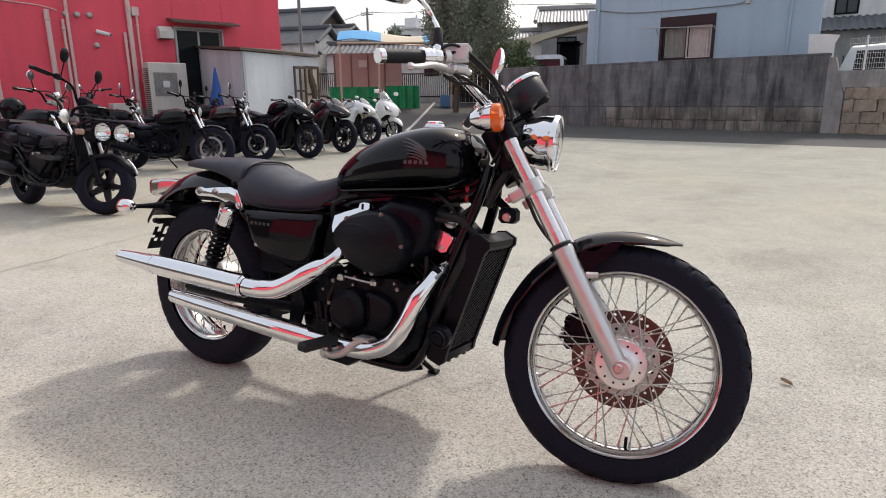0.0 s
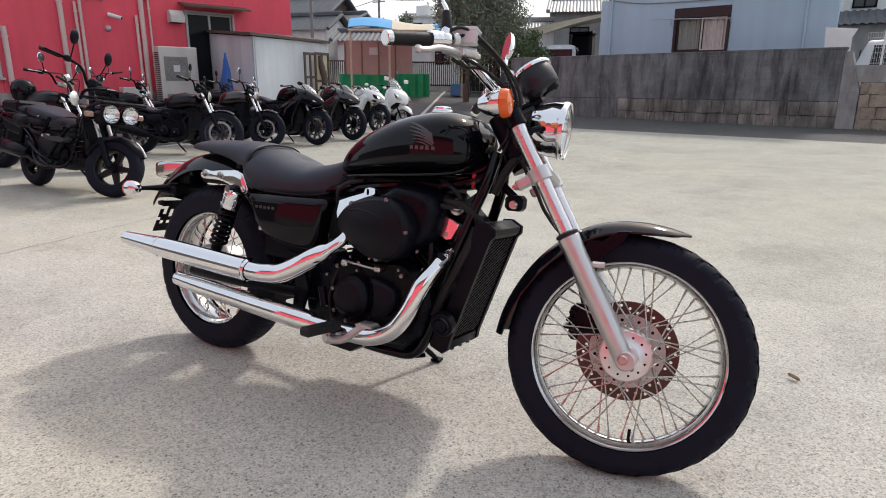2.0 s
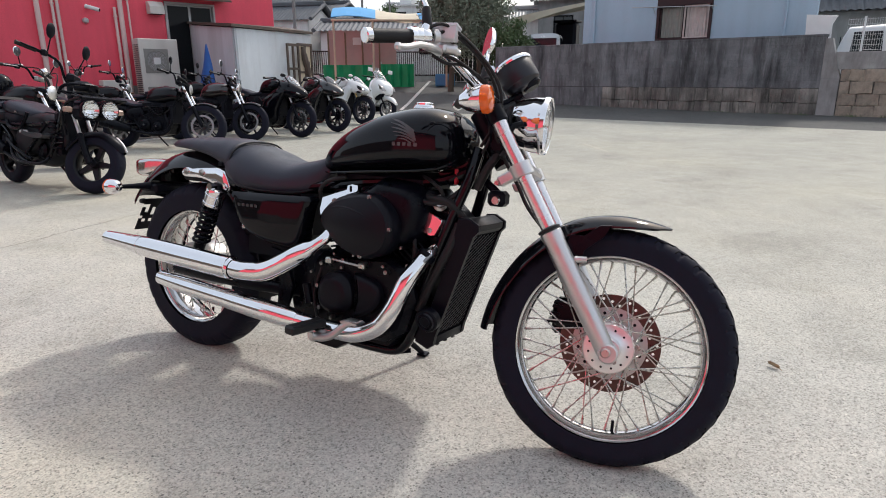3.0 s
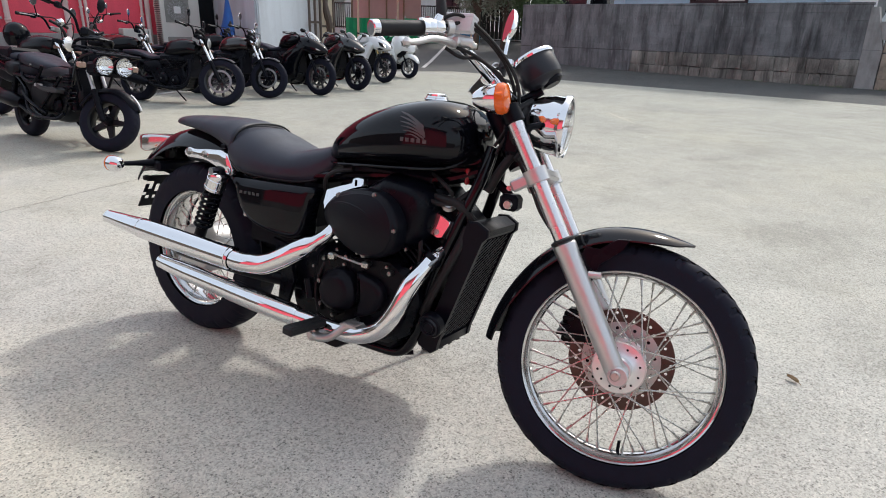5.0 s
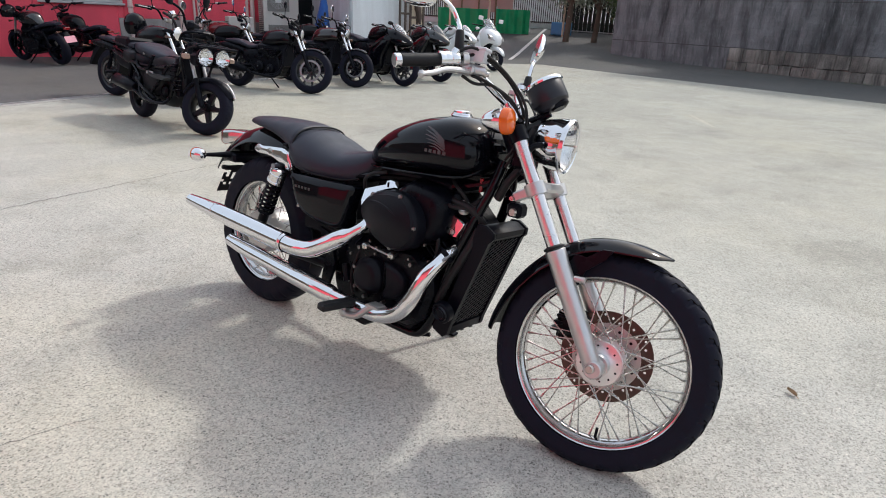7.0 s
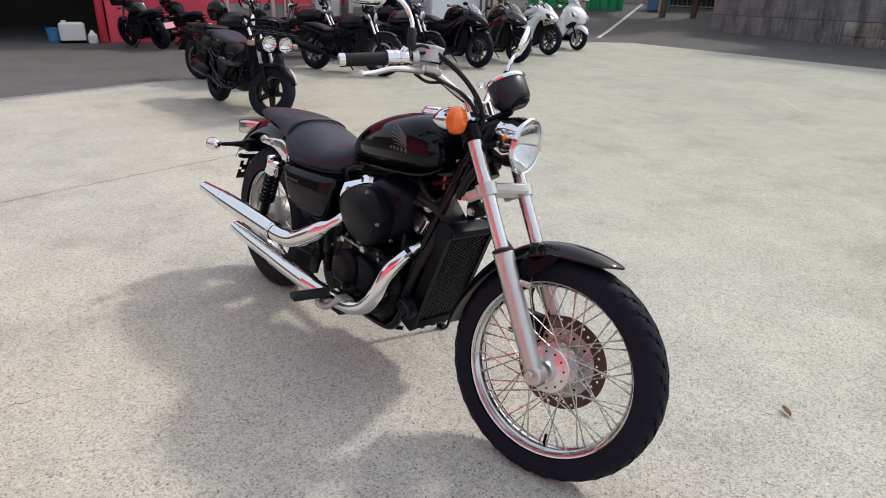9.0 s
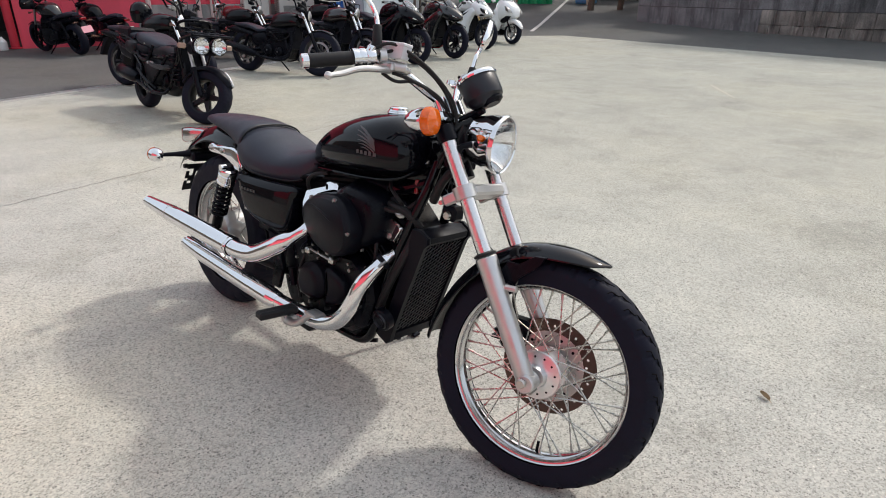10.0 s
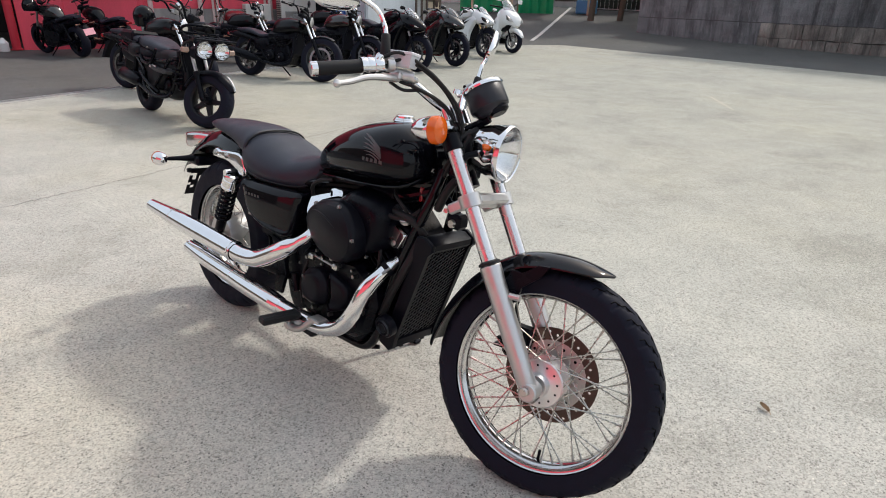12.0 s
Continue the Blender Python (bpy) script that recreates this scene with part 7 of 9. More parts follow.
    tail = smooth_table([(-0.42, seat_z - 0.02, seat_z - 0.06, 0.05), (-0.25, seat_z + 0.01, seat_z - 0.10, 0.08), (0.0, seat_z - 0.02, seat_z - 0.14, 0.10), (0.28, seat_z - 0.07, seat_z - 0.24, 0.10), (0.45, seat_z - 0.10, seat_z - 0.22, 0.07)], 4)
    b("tail", section_loft(tail, [r[0] for r in tail], 16, 2.6, 0.5), panel)
    tl = b("tail_lamp", Geo().box((-0.43, 0, seat_z - 0.05), (0.05, 0.12, 0.05), 0.012), M_REDLENS)
    for s in (-1, 1):
        b("rear_indicator", Geo().tube([(-0.38, 0.08 * s, seat_z - 0.10), (-0.39, 0.19 * s, seat_z - 0.10)], [0.006, 0.018], 8), M_DIMORANGE)
        f("front_indicator", Geo().tube([(wb - 0.24, 0.12 * s, 0.80), (wb - 0.23, 0.20 * s, 0.80)], [0.008, 0.022], 8), M_DIMORANGE)
    b("rear_mudguard", Geo().plate([(-0.20, seat_z - 0.08), (-0.36, seat_z - 0.12), (-0.47, seat_z - 0.34), (-0.43, seat_z - 0.34), (-0.30, seat_z - 0.16)], -0.05, 0.05, 0.006), M_PLAST)
    if plate:
        b("plate", Geo().box((0, 0, 0), (0.006, 0.21, 0.125), 0.002, T(-0.462, 0, seat_z - 0.24) @ Matrix.Rotation(radians(24), 4, "Y")), plate, "plain plate without readable marks")
    # engine and frame
    eg = b("engine", Geo().plate([(0.40, 0.24), (0.36, 0.36), (0.42, 0.46), (0.58, 0.50), (0.62, 0.64), (0.82, 0.66), (0.90, 0.46), (0.94, 0.34), (0.88, 0.22), (0.70, 0.18), (0.50, 0.19)], -0.14, 0.14, 0.02), M_BLACK)
    b("engine_top", Geo().box((0.66, 0, 0.60), (0.42, 0.26, 0.20), 0.05), M_BLACK, "", eg)
    for i in range(5):
        b("cooling_fin", Geo().box((0.74 + i * 0.006, 0, 0.50 + i * 0.025), (0.26, 0.33, 0.010), 0.003), M_BLACK, "", eg)
    for x, z, r in ((0.55, 0.34, 0.085), (0.76, 0.32, 0.07)):
        b("engine_cover", Geo().lathe([(0.0, 0.05), (r * 0.7, 0.045), (r, 0.02), (r, 0.0)], 20, T(x, -0.14, z) @ Matrix.Rotation(radians(90), 4, "X")), case, "", eg)
        b("cover_bolt", Geo().lathe([(0.0, 0.010), (0.012, 0.008), (0.014, 0.0)], 8, T(x, -0.188, z) @ Matrix.Rotation(radians(90), 4, "X")), M_DARKSTEEL, "", eg)
    for s in (-1, 1):
        b("frame_tube", Geo().tube(spline([(wb - 0.40, 0.05 * s, 0.74), (wb - 0.45, 0.11 * s, 0.50), (0.90, 0.12 * s, 0.24), (0.60, 0.13 * s, 0.20), (0.40, 0.13 * s, 0.34), (0.30, 0.12 * s, 0.56)], 4), 0.018, 8), M_BLACK)
        b("swingarm", Geo().tube([(0.44, 0.11 * s, 0.36), (-0.03, 0.11 * s, Rr)], 0.024, 8), M_BLACK)
        sh = b("rear_shock", Geo().tube([(0.14, 0.13 * s, seat_z - 0.12), (0.03, 0.13 * s, Rr + 0.04)], 0.024, 8), M_BLACK)
    b("air_box", Geo().box((0.36, 0, seat_z - 0.17), (0.44, 0.20, 0.20), 0.04), M_PLAST)
    b("radiator", Geo().box((wb - 0.44, 0, 0.50), (0.05, 0.26, 0.26), 0.01), M_PLAST)
    # exhaust on the right
    pp = spline([(0.90, -0.08, 0.46), (0.96, -0.12, 0.34), (0.88, -0.16, 0.22), (0.55, -0.18, 0.22), (0.30, -0.20, 0.28)], 4)
    ex = b("exhaust_pipe", Geo().tube(pp, 0.022, 10), pipe_mat)
    if muffler:
        b("muffler", Geo().tube([(0.34, -0.20, 0.27), (0.28, -0.20, 0.28), (0.16, -0.21, 0.31), (-0.18, -0.23, 0.38), (-0.22, -0.23, 0.385)], [0.03, 0.052, 0.072, 0.072, 0.060], 18), pipe_mat, "", ex)
    b("side_stand", Geo().tube([(0.52, 0.12, 0.22), (0.60, 0.27, 0.035)], 0.011, 6), M_BLACK)
    for s in (-1, 1):
        b("foot_rest", Geo().tube([(0.42, 0.14 * s, 0.30), (0.42, 0.27 * s, 0.30)], 0.014, 6), M_GRIP)
    if style in ("naked", "cruiser"):
        m = T(wb - 0.23, 0, 0.865) @ Matrix.Rotation(radians(90), 4, "Y")
        lm = f("headlight", Geo().lathe([(0.0, -0.09), (0.04, -0.08), (0.07, -0.045), (0.082, 0.0), (0.084, 0.016), (0.076, 0.02)], 24, m), lamp_mat)
        f("lens", Geo().lathe([(0.076, 0.016), (0.05, 0.030), (0.0, 0.036)], 24, m), M_HUB, "pale glass headlight lens", lm)
        f("meter", Geo().lathe([(0.0, -0.03), (0.045, -0.02), (0.05, 0.02), (0.0, 0.026)], 16, T(wb - 0.33, 0, bar_z - 0.02) @ Matrix.Rotation(radians(-35), 4, "Y")), lamp_mat)
        for s in (-1, 1):
            f("cable", Geo().tube(spline([(bx - 0.02, 0.2 * s, bar_z), (wb - 0.25, 0.12 * s, bar_z - 0.03), (wb - 0.26, 0.05 * s, 0.78), (wb - 0.38, 0.03 * s, 0.70)], 4), 0.006, 6), M_GRIP)
    else:
        # fairing: nose and side panels
        nose = smooth_table([(wb - 0.36, 0.98, 0.70, 0.20), (wb - 0.20, 0.96, 0.66, 0.205), (wb - 0.04, 0.88, 0.66, 0.15), (wb + 0.08, 0.80, 0.69, 0.07), (wb + 0.12, 0.755, 0.725, 0.02)], 4)
        fr = b("fairing", section_loft(nose, [r[0] for r in nose], 24, 2.4, 0.45), tank)
        for s in (-1, 1):
            b("headlight", pillow([(wb + 0.06, 0.735), (wb - 0.02, 0.78), (wb - 0.10, 0.80), (wb - 0.06, 0.745)], 0.065 * s, 0.135 * s, 4, 3, 0.5), M_PLATE, "pale headlight", fr)
            b("position_lamp", pillow([(wb + 0.075, 0.715), (wb + 0.02, 0.745), (wb - 0.03, 0.745), (wb + 0.02, 0.705)], 0.04 * s, 0.088 * s, 3, 3, 0.5), M_CHROME, "", fr)
            if tank is M_SCOOT:
                b("nose_panel", pillow([(wb + 0.09, 0.735), (wb - 0.02, 0.825), (wb - 0.16, 0.86), (wb - 0.10, 0.79), (wb - 0.02, 0.735)], 0.03 * s, 0.165 * s, 4, 3, 0.6), M_PAINT, "", fr)
            b("air_intake", pillow([(wb + 0.02, 0.700), (wb - 0.10, 0.735), (wb - 0.18, 0.700), (wb - 0.08, 0.672)], 0.05 * s, 0.155 * s, 3, 3, 0.6), M_PLAST, "", fr)
            b("lower_panel", pillow([(wb - 0.44, 0.40), (wb - 0.62, 0.46), (wb - 0.86, 0.36), (wb - 0.98, 0.20), (wb - 0.70, 0.15), (wb - 0.50, 0.20)], 0.14 * s, 0.205 * s, 4, 3, 0.6), second or tank, "", fr)
            b("knee_panel", pillow([(wb - 0.36, 0.93), (wb - 0.50, 0.97), (wb - 0.74, 0.90), (wb - 0.70, 0.80), (wb - 0.46, 0.82)], 0.11 * s, 0.175 * s, 4, 3, 0.6), tank, "", fr)
            ms = b("fairing_mirror", Geo().tube([(wb - 0.16, 0.15 * s, 0.93), (wb - 0.17, 0.27 * s, 1.03)], 0.010, 8), M_BLACK, "", fr)
            b("mirror_shell", section_loft([(wb - 0.21, 1.045, 1.015, 0.03), (wb - 0.18, 1.065, 1.000, 0.055), (wb - 0.14, 1.055, 1.010, 0.04), (wb - 0.12, 1.040, 1.024, 0.012)], [wb - 0.21, wb - 0.18, wb - 0.14, wb - 0.12], 14, 2.2, 0.5).turned(T(0, 0.295 * s, 0)), tank, "", fr)
            b("side_panel", pillow([(wb - 0.18, 0.80), (wb - 0.30, 0.86), (wb - 0.52, 0.78), (wb - 0.70, 0.60), (wb - 0.82, 0.30), (wb - 0.66, 0.20), (wb - 0.42, 0.26), (wb - 0.38, 0.46), (wb - 0.30, 0.62)], 0.15 * s, 0.235 * s, 5, 3, 0.65), tank, "", fr)
            if second:
                b("panel_stripe", pillow([(wb - 0.34, 0.78), (wb - 0.60, 0.68), (wb - 0.72, 0.58), (wb - 0.56, 0.64)], 0.20 * s, 0.245 * s, 3, 3, 0.7), second, "", fr)
            b("tail_panel", pillow([(0.30, seat_z - 0.06), (-0.05, seat_z + 0.04), (-0.40, seat_z + 0.08), (-0.34, seat_z - 0.02), (0.0, seat_z - 0.12), (0.24, seat_z - 0.18)], 0.06 * s, 0.125 * s, 4, 3, 0.6), tank)
        rows = []
        for i in range(11):
            t_ = i / 10
            wd = 0.135 * (1 - 0.12 * t_) * (1 - t_ ** 5 * 0.75)
            rows.append([(wb - 0.04 - 0.26 * t_ - 0.08 * abs(s) ** 2, wd * s, 0.885 + 0.20 * t_ ** 0.75 - 0.03 * t_ ** 4 - 0.05 * abs(s) ** 2) for s in (-1, -0.7, -0.35, 0, 0.35, 0.7, 1)])
        rows = [r + [(p[0] - 0.006, p[1], p[2] - 0.004) for p in r[::-1]] for r in rows]
        b("windscreen", Geo().rings(rows), screen or M_GLASS, "curved plastic windscreen", fr)
    return root


M_MAROON = mat("maroon_tank_paint", (0.014, 0.009, 0.009), 0.2, 0, 0.2, 4, 60, 0, 0.7)
M_SCREEN = mat("pale_windscreen", (0.80, 0.82, 0.84), 0.06, 0, 0.05, 4, 40, trans=0.8)
M_SMOKE = mat("smoked_windscreen", (0.30, 0.31, 0.32), 0.06, 0, 0.05, 4, 40, trans=0.6)
M_GOLD = mat("gold_fork_tube", (0.62, 0.45, 0.20), 0.25, 1.0, 0.06, 8, 200)
M_GREYPAINT = mat("grey_tank_paint", (0.012, 0.0125, 0.014), 0.2, 0, 0.2, 4, 60, 0, 0.7)

moto((-5.66, 4.66), 15, "black naked cruiser with chrome fork tubes and a short black silencer", "naked", M_DULLPAINT, 20, wb=1.42, tw=0.070, Rf=0.33, Rr=0.32, seat_z=0.68, bar_z=1.05, fork_mat=M_CHROME, rim_mat=M_GREYEMBLEM, spokes=9)
moto((-5.95, 5.85), 12, "dark naked motorcycle with a brownish tank and round headlight", "naked", M_MAROON, 14, wb=1.42, Rf=0.31, seat_z=0.72, bar_z=1.04, fork_mat=M_CHROME, lamp_mat=M_CHROME, rim_mat=M_BLACK, spokes=6)
moto((-5.68, 6.78), 2, "black faired sports motorcycle with a clear windscreen", "sport", M_PAINT, 4, wb=1.38, seat_z=0.78, bar_z=0.98, spokes=10, screen=M_SCREEN, second=M_GREYPAINT, mirrors=False, rim_mat=M_GREYEMBLEM)
moto((-5.85, 8.0), -4, "black and red faired sports motorcycle", "sport", M_GREYPAINT, 4, wb=1.38, seat_z=0.78, bar_z=0.98, spokes=10, second=M_DULLRED, fork_mat=M_SATIN, screen=M_SMOKE, mirrors=False)
moto((-6.55, 9.8), -6, "white and black faired sports motorcycle", "sport", M_SCOOT, 4, wb=1.38, seat_z=0.78, bar_z=0.98, spokes=10, second=M_PAINT, screen=M_SCREEN, fender_mat=M_PAINT, fork_mat=M_GOLD, mirrors=False, rim_mat=M_GREYEMBLEM)
moto((-5.50, 2.60), 14, "black classic motorcycle with a chrome headlight and luggage rack", "cruiser", M_DULLPAINT, 10, wb=1.38, Rf=0.30, Rr=0.31, seat_z=0.72, bar_z=1.12, fork_mat=M_CHROME, lamp_mat=M_CHROME, rim_mat=M_GREYEMBLEM, spokes=12, case=M_CAST, muffler=False)
moto((-12.75, 3.05), 192, "small black motorcycle parked with its tail outward", "naked", M_GREYPAINT, 6, wb=1.25, Rf=0.29, Rr=0.29, seat_z=0.74, bar_z=1.02, plate=M_PINKPLATE, spokes=6)
moto((-13.15, 4.0), 188, "black cruiser parked with its tail outward beneath the window", "cruiser", M_DULLPAINT, 10, wb=1.45, Rf=0.31, Rr=0.31, seat_z=0.68, bar_z=1.08, plate=M_PLATE, spokes=8)
moto((-10.9, 5.9), 200, "dark red cruiser with tall handlebars beside the red wall", "cruiser", M_DULLRED, 8, wb=1.50, seat_z=0.66, bar_z=1.22, bar_back=0.22, lamp_mat=M_CHROME, fork_mat=M_CHROME, pipe_mat=M_CHROME, case=M_CAST)
moto((-8.2, 5.5), 30, "black cruiser parked behind the row of motorcycles", "cruiser", M_DULLPAINT, 8, wb=1.50, seat_z=0.66, bar_z=1.08, lamp_mat=M_CHROME, fork_mat=M_CHROME)
moto((-7.7, 6.9), 20, "black naked motorcycle parked behind the row", "naked", M_DULLPAINT, 8, wb=1.42, seat_z=0.72, bar_z=1.05)
moto((-15.2, 0.1), 60, "black motorcycle standing inside the dark workshop", "naked", M_DULLPAINT, 8, wb=1.42, seat_z=0.72, bar_z=1.05)


def maxi_scooter(at, heading):
    wb, h = 1.55, radians(heading)
    root = thing("scooter", "large white scooter with a tall windscreen", "scooter", pose(at[0] - wb * math.cos(h), at[1] - wb * math.sin(h), 0, 0, 0, heading), "parked motorcycles")
    ln = Matrix.Rotation(radians(-6), 4, "X")

    def b(name, g, m, label="", parent=None):
        return part(name, g.turned(ln), m, parent or root, label)

    alloy_wheel("front_wheel", root, ln @ T(wb, 0, 0.265), 0.265, 0.06, 0.18, 5, M_GREYMETAL, True, 0, True)
    alloy_wheel("rear_wheel", root, ln @ T(0, 0, 0.265), 0.265, 0.075, 0.17, 5, M_GREYMETAL)
    for s in (-1, 1):
        b("fork_leg", Geo().tube([(wb, 0.09 * s, 0.265), (wb - 0.16, 0.09 * s, 0.56)], 0.024, 10), M_BLACK)
    fen = smooth_table([(wb - 0.30, 0.42, 0.34, 0.09), (wb - 0.15, 0.56, 0.40, 0.10), (wb, 0.575, 0.46, 0.10), (wb + 0.16, 0.53, 0.42, 0.09), (wb + 0.27, 0.41, 0.36, 0.05)], 4)
    b("front_fender", section_loft(fen, [r[0] for r in fen], 20, 2.6, 0.4), M_SCOOT)
    nose = smooth_table([(wb - 0.50, 0.98, 0.40, 0.18), (wb - 0.34, 1.02, 0.42, 0.26), (wb - 0.16, 0.96, 0.52, 0.27), (wb - 0.02, 0.86, 0.58, 0.20), (wb + 0.06, 0.74, 0.62, 0.08)], 4)
    ns = b("front_cowl", section_loft(nose, [r[0] for r in nose], 28, 2.6, 0.45), M_SCOOT, "white front cowl")
    for s in (-1, 1):
        hl = b("headlight", pillow([(wb + 0.045, 0.685), (wb - 0.02, 0.79), (wb - 0.17, 0.87), (wb - 0.15, 0.74)], 0.06 * s, 0.245 * s, 4, 3, 0.6), M_BOLT, "dark reflecting headlight", ns)
        b("grille", pillow([(wb + 0.02, 0.62), (wb - 0.08, 0.64), (wb - 0.22, 0.58), (wb - 0.30, 0.46), (wb - 0.18, 0.50)], 0.05 * s, 0.215 * s, 3, 3, 0.6), M_PLAST, "", ns)
        b("lower_trim", pillow([(wb - 0.34, 0.30), (wb - 0.66, 0.34), (0.40, 0.34), (0.30, 0.24), (wb - 0.60, 0.19), (wb - 0.38, 0.21)], 0.10 * s, 0.285 * s, 4, 3, 0.7), M_PLAST)
        b("leg_shield", pillow([(wb - 0.30, 0.78), (wb - 0.46, 0.80), (wb - 0.54, 0.40), (wb - 0.62, 0.24), (wb - 0.40, 0.22), (wb - 0.28, 0.46)], 0.14 * s, 0.275 * s, 4, 3, 0.6), M_SCOOT, "", ns)
        b("side_body", pillow([(wb - 0.62, 0.42), (0.50, 0.62), (0.0, 0.72), (-0.42, 0.74), (-0.40, 0.62), (0.0, 0.46), (0.40, 0.26), (wb - 0.60, 0.24)], 0.08 * s, 0.20 * s, 5, 3, 0.6), M_SCOOT)
    rows = []
    for i in range(8):
        t_ = i / 7
        wd = 0.20 * (1 - 0.18 * t_) * (1 - t_ ** 5 * 0.7)
        rows.append([(wb - 0.12 - 0.26 * t_ - 0.10 * abs(s) ** 2, wd * s, 0.94 + 0.30 * t_ ** 0.85 - 0.03 * t_ ** 4 - 0.04 * abs(s) ** 2) for s in (-1, -0.66, -0.33, 0, 0.33, 0.66, 1)])
    rows = [r + [(p[0] - 0.006, p[1], p[2] - 0.004) for p in r[::-1]] for r in rows]
    b("windscreen", Geo().rings(rows), M_SCREEN, "tall pale windscreen")
    ss = smooth_table([(-0.40, 0.84, 0.76, 0.10), (-0.10, 0.84, 0.72, 0.16), (0.20, 0.78, 0.68, 0.17), (0.52, 0.73, 0.62, 0.15), (0.66, 0.70, 0.60, 0.08)], 4)
    b("seat", section_loft(ss, [r[0] for r in ss], 20, 3.0, 0.5), M_VINYL)
    b("floor_tunnel", Geo().box((wb - 0.70, 0, 0.40), (0.34, 0.30, 0.30), 0.06), M_PLAST)
    b("engine", Geo().box((0.25, 0, 0.32), (0.50, 0.24, 0.24), 0.05), M_BLACK)
    b("muffler", Geo().tube([(0.30, -0.19, 0.26), (0.20, -0.19, 0.28), (-0.22, -0.20, 0.34)], [0.04, 0.065, 0.06], 14), M_BLACK)
    for s in (-1, 1):
        hb = b("handlebar", Geo().tube([(wb - 0.46, 0.05 * s, 1.02), (wb - 0.58, 0.36 * s, 1.03)], 0.015, 8), M_BLACK)
        mr = b("mirror", Geo().tube([(wb - 0.34, 0.18 * s, 1.04), (wb - 0.30, 0.30 * s, 1.16)], 0.008, 6), M_BLACK)
        b("mirror_head", Geo().box((wb - 0.30, 0.36 * s, 1.18), (0.03, 0.15, 0.09), 0.014), M_SCOOT, "", mr)


maxi_scooter((-6.95, 11.35), -8)


# ---- the fat-tyred utility scooter nearest to the row ----
def utility_scooter():
    hd = -1
    h = radians(hd)
    wb = 1.34
    at = (-3.63, 1.725)
    root = thing("utility_scooter", "black fat-tyred utility scooter with twin round headlights and a front rack", "scooter", pose(at[0] - wb * math.cos(h), at[1] - wb * math.sin(h), 0, 0, 0, hd), "parked motorcycles")
    ln = Matrix.Rotation(radians(-7), 4, "X")
    rake, head = radians(27), Vector((wb - 0.32, 0, 0.80))
    st = ln @ Matrix.Translation(head) @ Matrix.Rotation(radians(31), 4, Vector((-math.sin(rake), 0, math.cos(rake)))) @ Matrix.Translation(-head)
    d = Vector((-math.sin(rake), 0, math.cos(rake)))

    def b(name, g, m, label="", parent=None, smooth=35):
        return part(name, g.turned(ln), m, parent or root, label, smooth)

    def f(name, g, m, label="", parent=None, smooth=35):
        return part(name, g.turned(st), m, parent or root, label, smooth)

    R = 0.268
    alloy_wheel("front_wheel", root, st @ T(wb, 0, R), R, 0.070, 0.172, 5, M_SOFTBLACK, False, 26, False, 1.7)
    alloy_wheel("rear_wheel", root, ln @ T(0, 0, 0.262), 0.262, 0.072, 0.16, 5, M_SOFTBLACK, False, 26)
    for s in (-1, 1):
        a = Vector((wb, 0.105 * s, R))
        leg = f("fork_leg", Geo().lathe([(0.0, -0.03), (0.026, -0.01), (0.028, 0.05), (0.028, 0.24), (0.031, 0.27), (0.020, 0.28)], 16, along(a, a + d)), M_BLACK)
        f("fork_tube", Geo().tube([a + d * 0.27, a + d * 0.46], 0.018, 12), M_SATIN, "bright fork tube", leg)
    rows = []
    for i in range(15):
        a = radians(28 + 132 * i / 14)
        r = R + 0.035
        w = 0.082 * min(1, 0.5 + i / 6)
        rows.append([(wb + (r - 0.05 * abs(s) ** 3) * math.cos(a), s * w, R + (r - 0.05 * abs(s) ** 3) * math.sin(a)) for s in (-1, -0.85, -0.5, 0, 0.5, 0.85, 1)] +
                    [(wb + (r - 0.006 - 0.05 * abs(s) ** 3) * math.cos(a), s * w * 0.97, R + (r - 0.006 - 0.05 * abs(s) ** 3) * math.sin(a)) for s in (1, 0.85, 0.5, 0, -0.5, -0.85, -1)])
    f("front_fender", Geo().rings(rows), M_PLAST, "black plastic front fender")
    f("fender_edge", Geo().tube([(wb + 0.303 * math.cos(radians(t_)), 0, R + 0.303 * math.sin(radians(t_))) for t_ in range(28, 62, 4)], 0.012, 8), M_GREYMETAL)
    # twin headlights on the frame
    for y in (-0.088, 0.088):
        m = T(wb + 0.12, y, 0.750) @ Matrix.Rotation(radians(92), 4, "Y") @ Matrix.Scale(1.0, 4)
        lm = b("headlight", Geo().lathe([(0.0, -0.09), (0.045, -0.085), (0.070, -0.04), (0.080, 0.0), (0.084, 0.015), (0.078, 0.022)], 28, m), M_BLACK, "round black headlight shell")
        b("reflector", Geo().lathe([(0.077, 0.014), (0.06, -0.012), (0.03, -0.03), (0.0, -0.034)], 24, m), M_CHROME, "", lm)
        ln_ = b("lens", Geo().lathe([(0.0, 0.036), (0.04, 0.031), (0.077, 0.018), (0.077, 0.015), (0.04, 0.028), (0.0, 0.033)], 24, m), M_CLEAR, "", lm)
        ln_.visible_shadow = False
        s = math.copysign(1, y)
        b("front_indicator", Geo().box((wb + 0.04, y + 0.145 * s, 0.742), (0.05, 0.07, 0.05), 0.018), M_PALEAMBER, "pale amber indicator")
    b("lamp_mount", Geo().box((wb - 0.02, 0, 0.72), (0.16, 0.26, 0.12), 0.03), M_PLAST)
    # solid body under the saddle, luggage loop and box
    for s in (-1, 1):
        b("body_side", pillow([(1.02, 0.66), (0.80, 0.70), (0.40, 0.70), (0.05, 0.68), (-0.12, 0.60), (0.10, 0.42), (0.45, 0.24), (0.90, 0.22), (1.06, 0.40)], 0.05 * s, 0.125 * s, 6, 4, 0.7), M_SOFTBLACK)
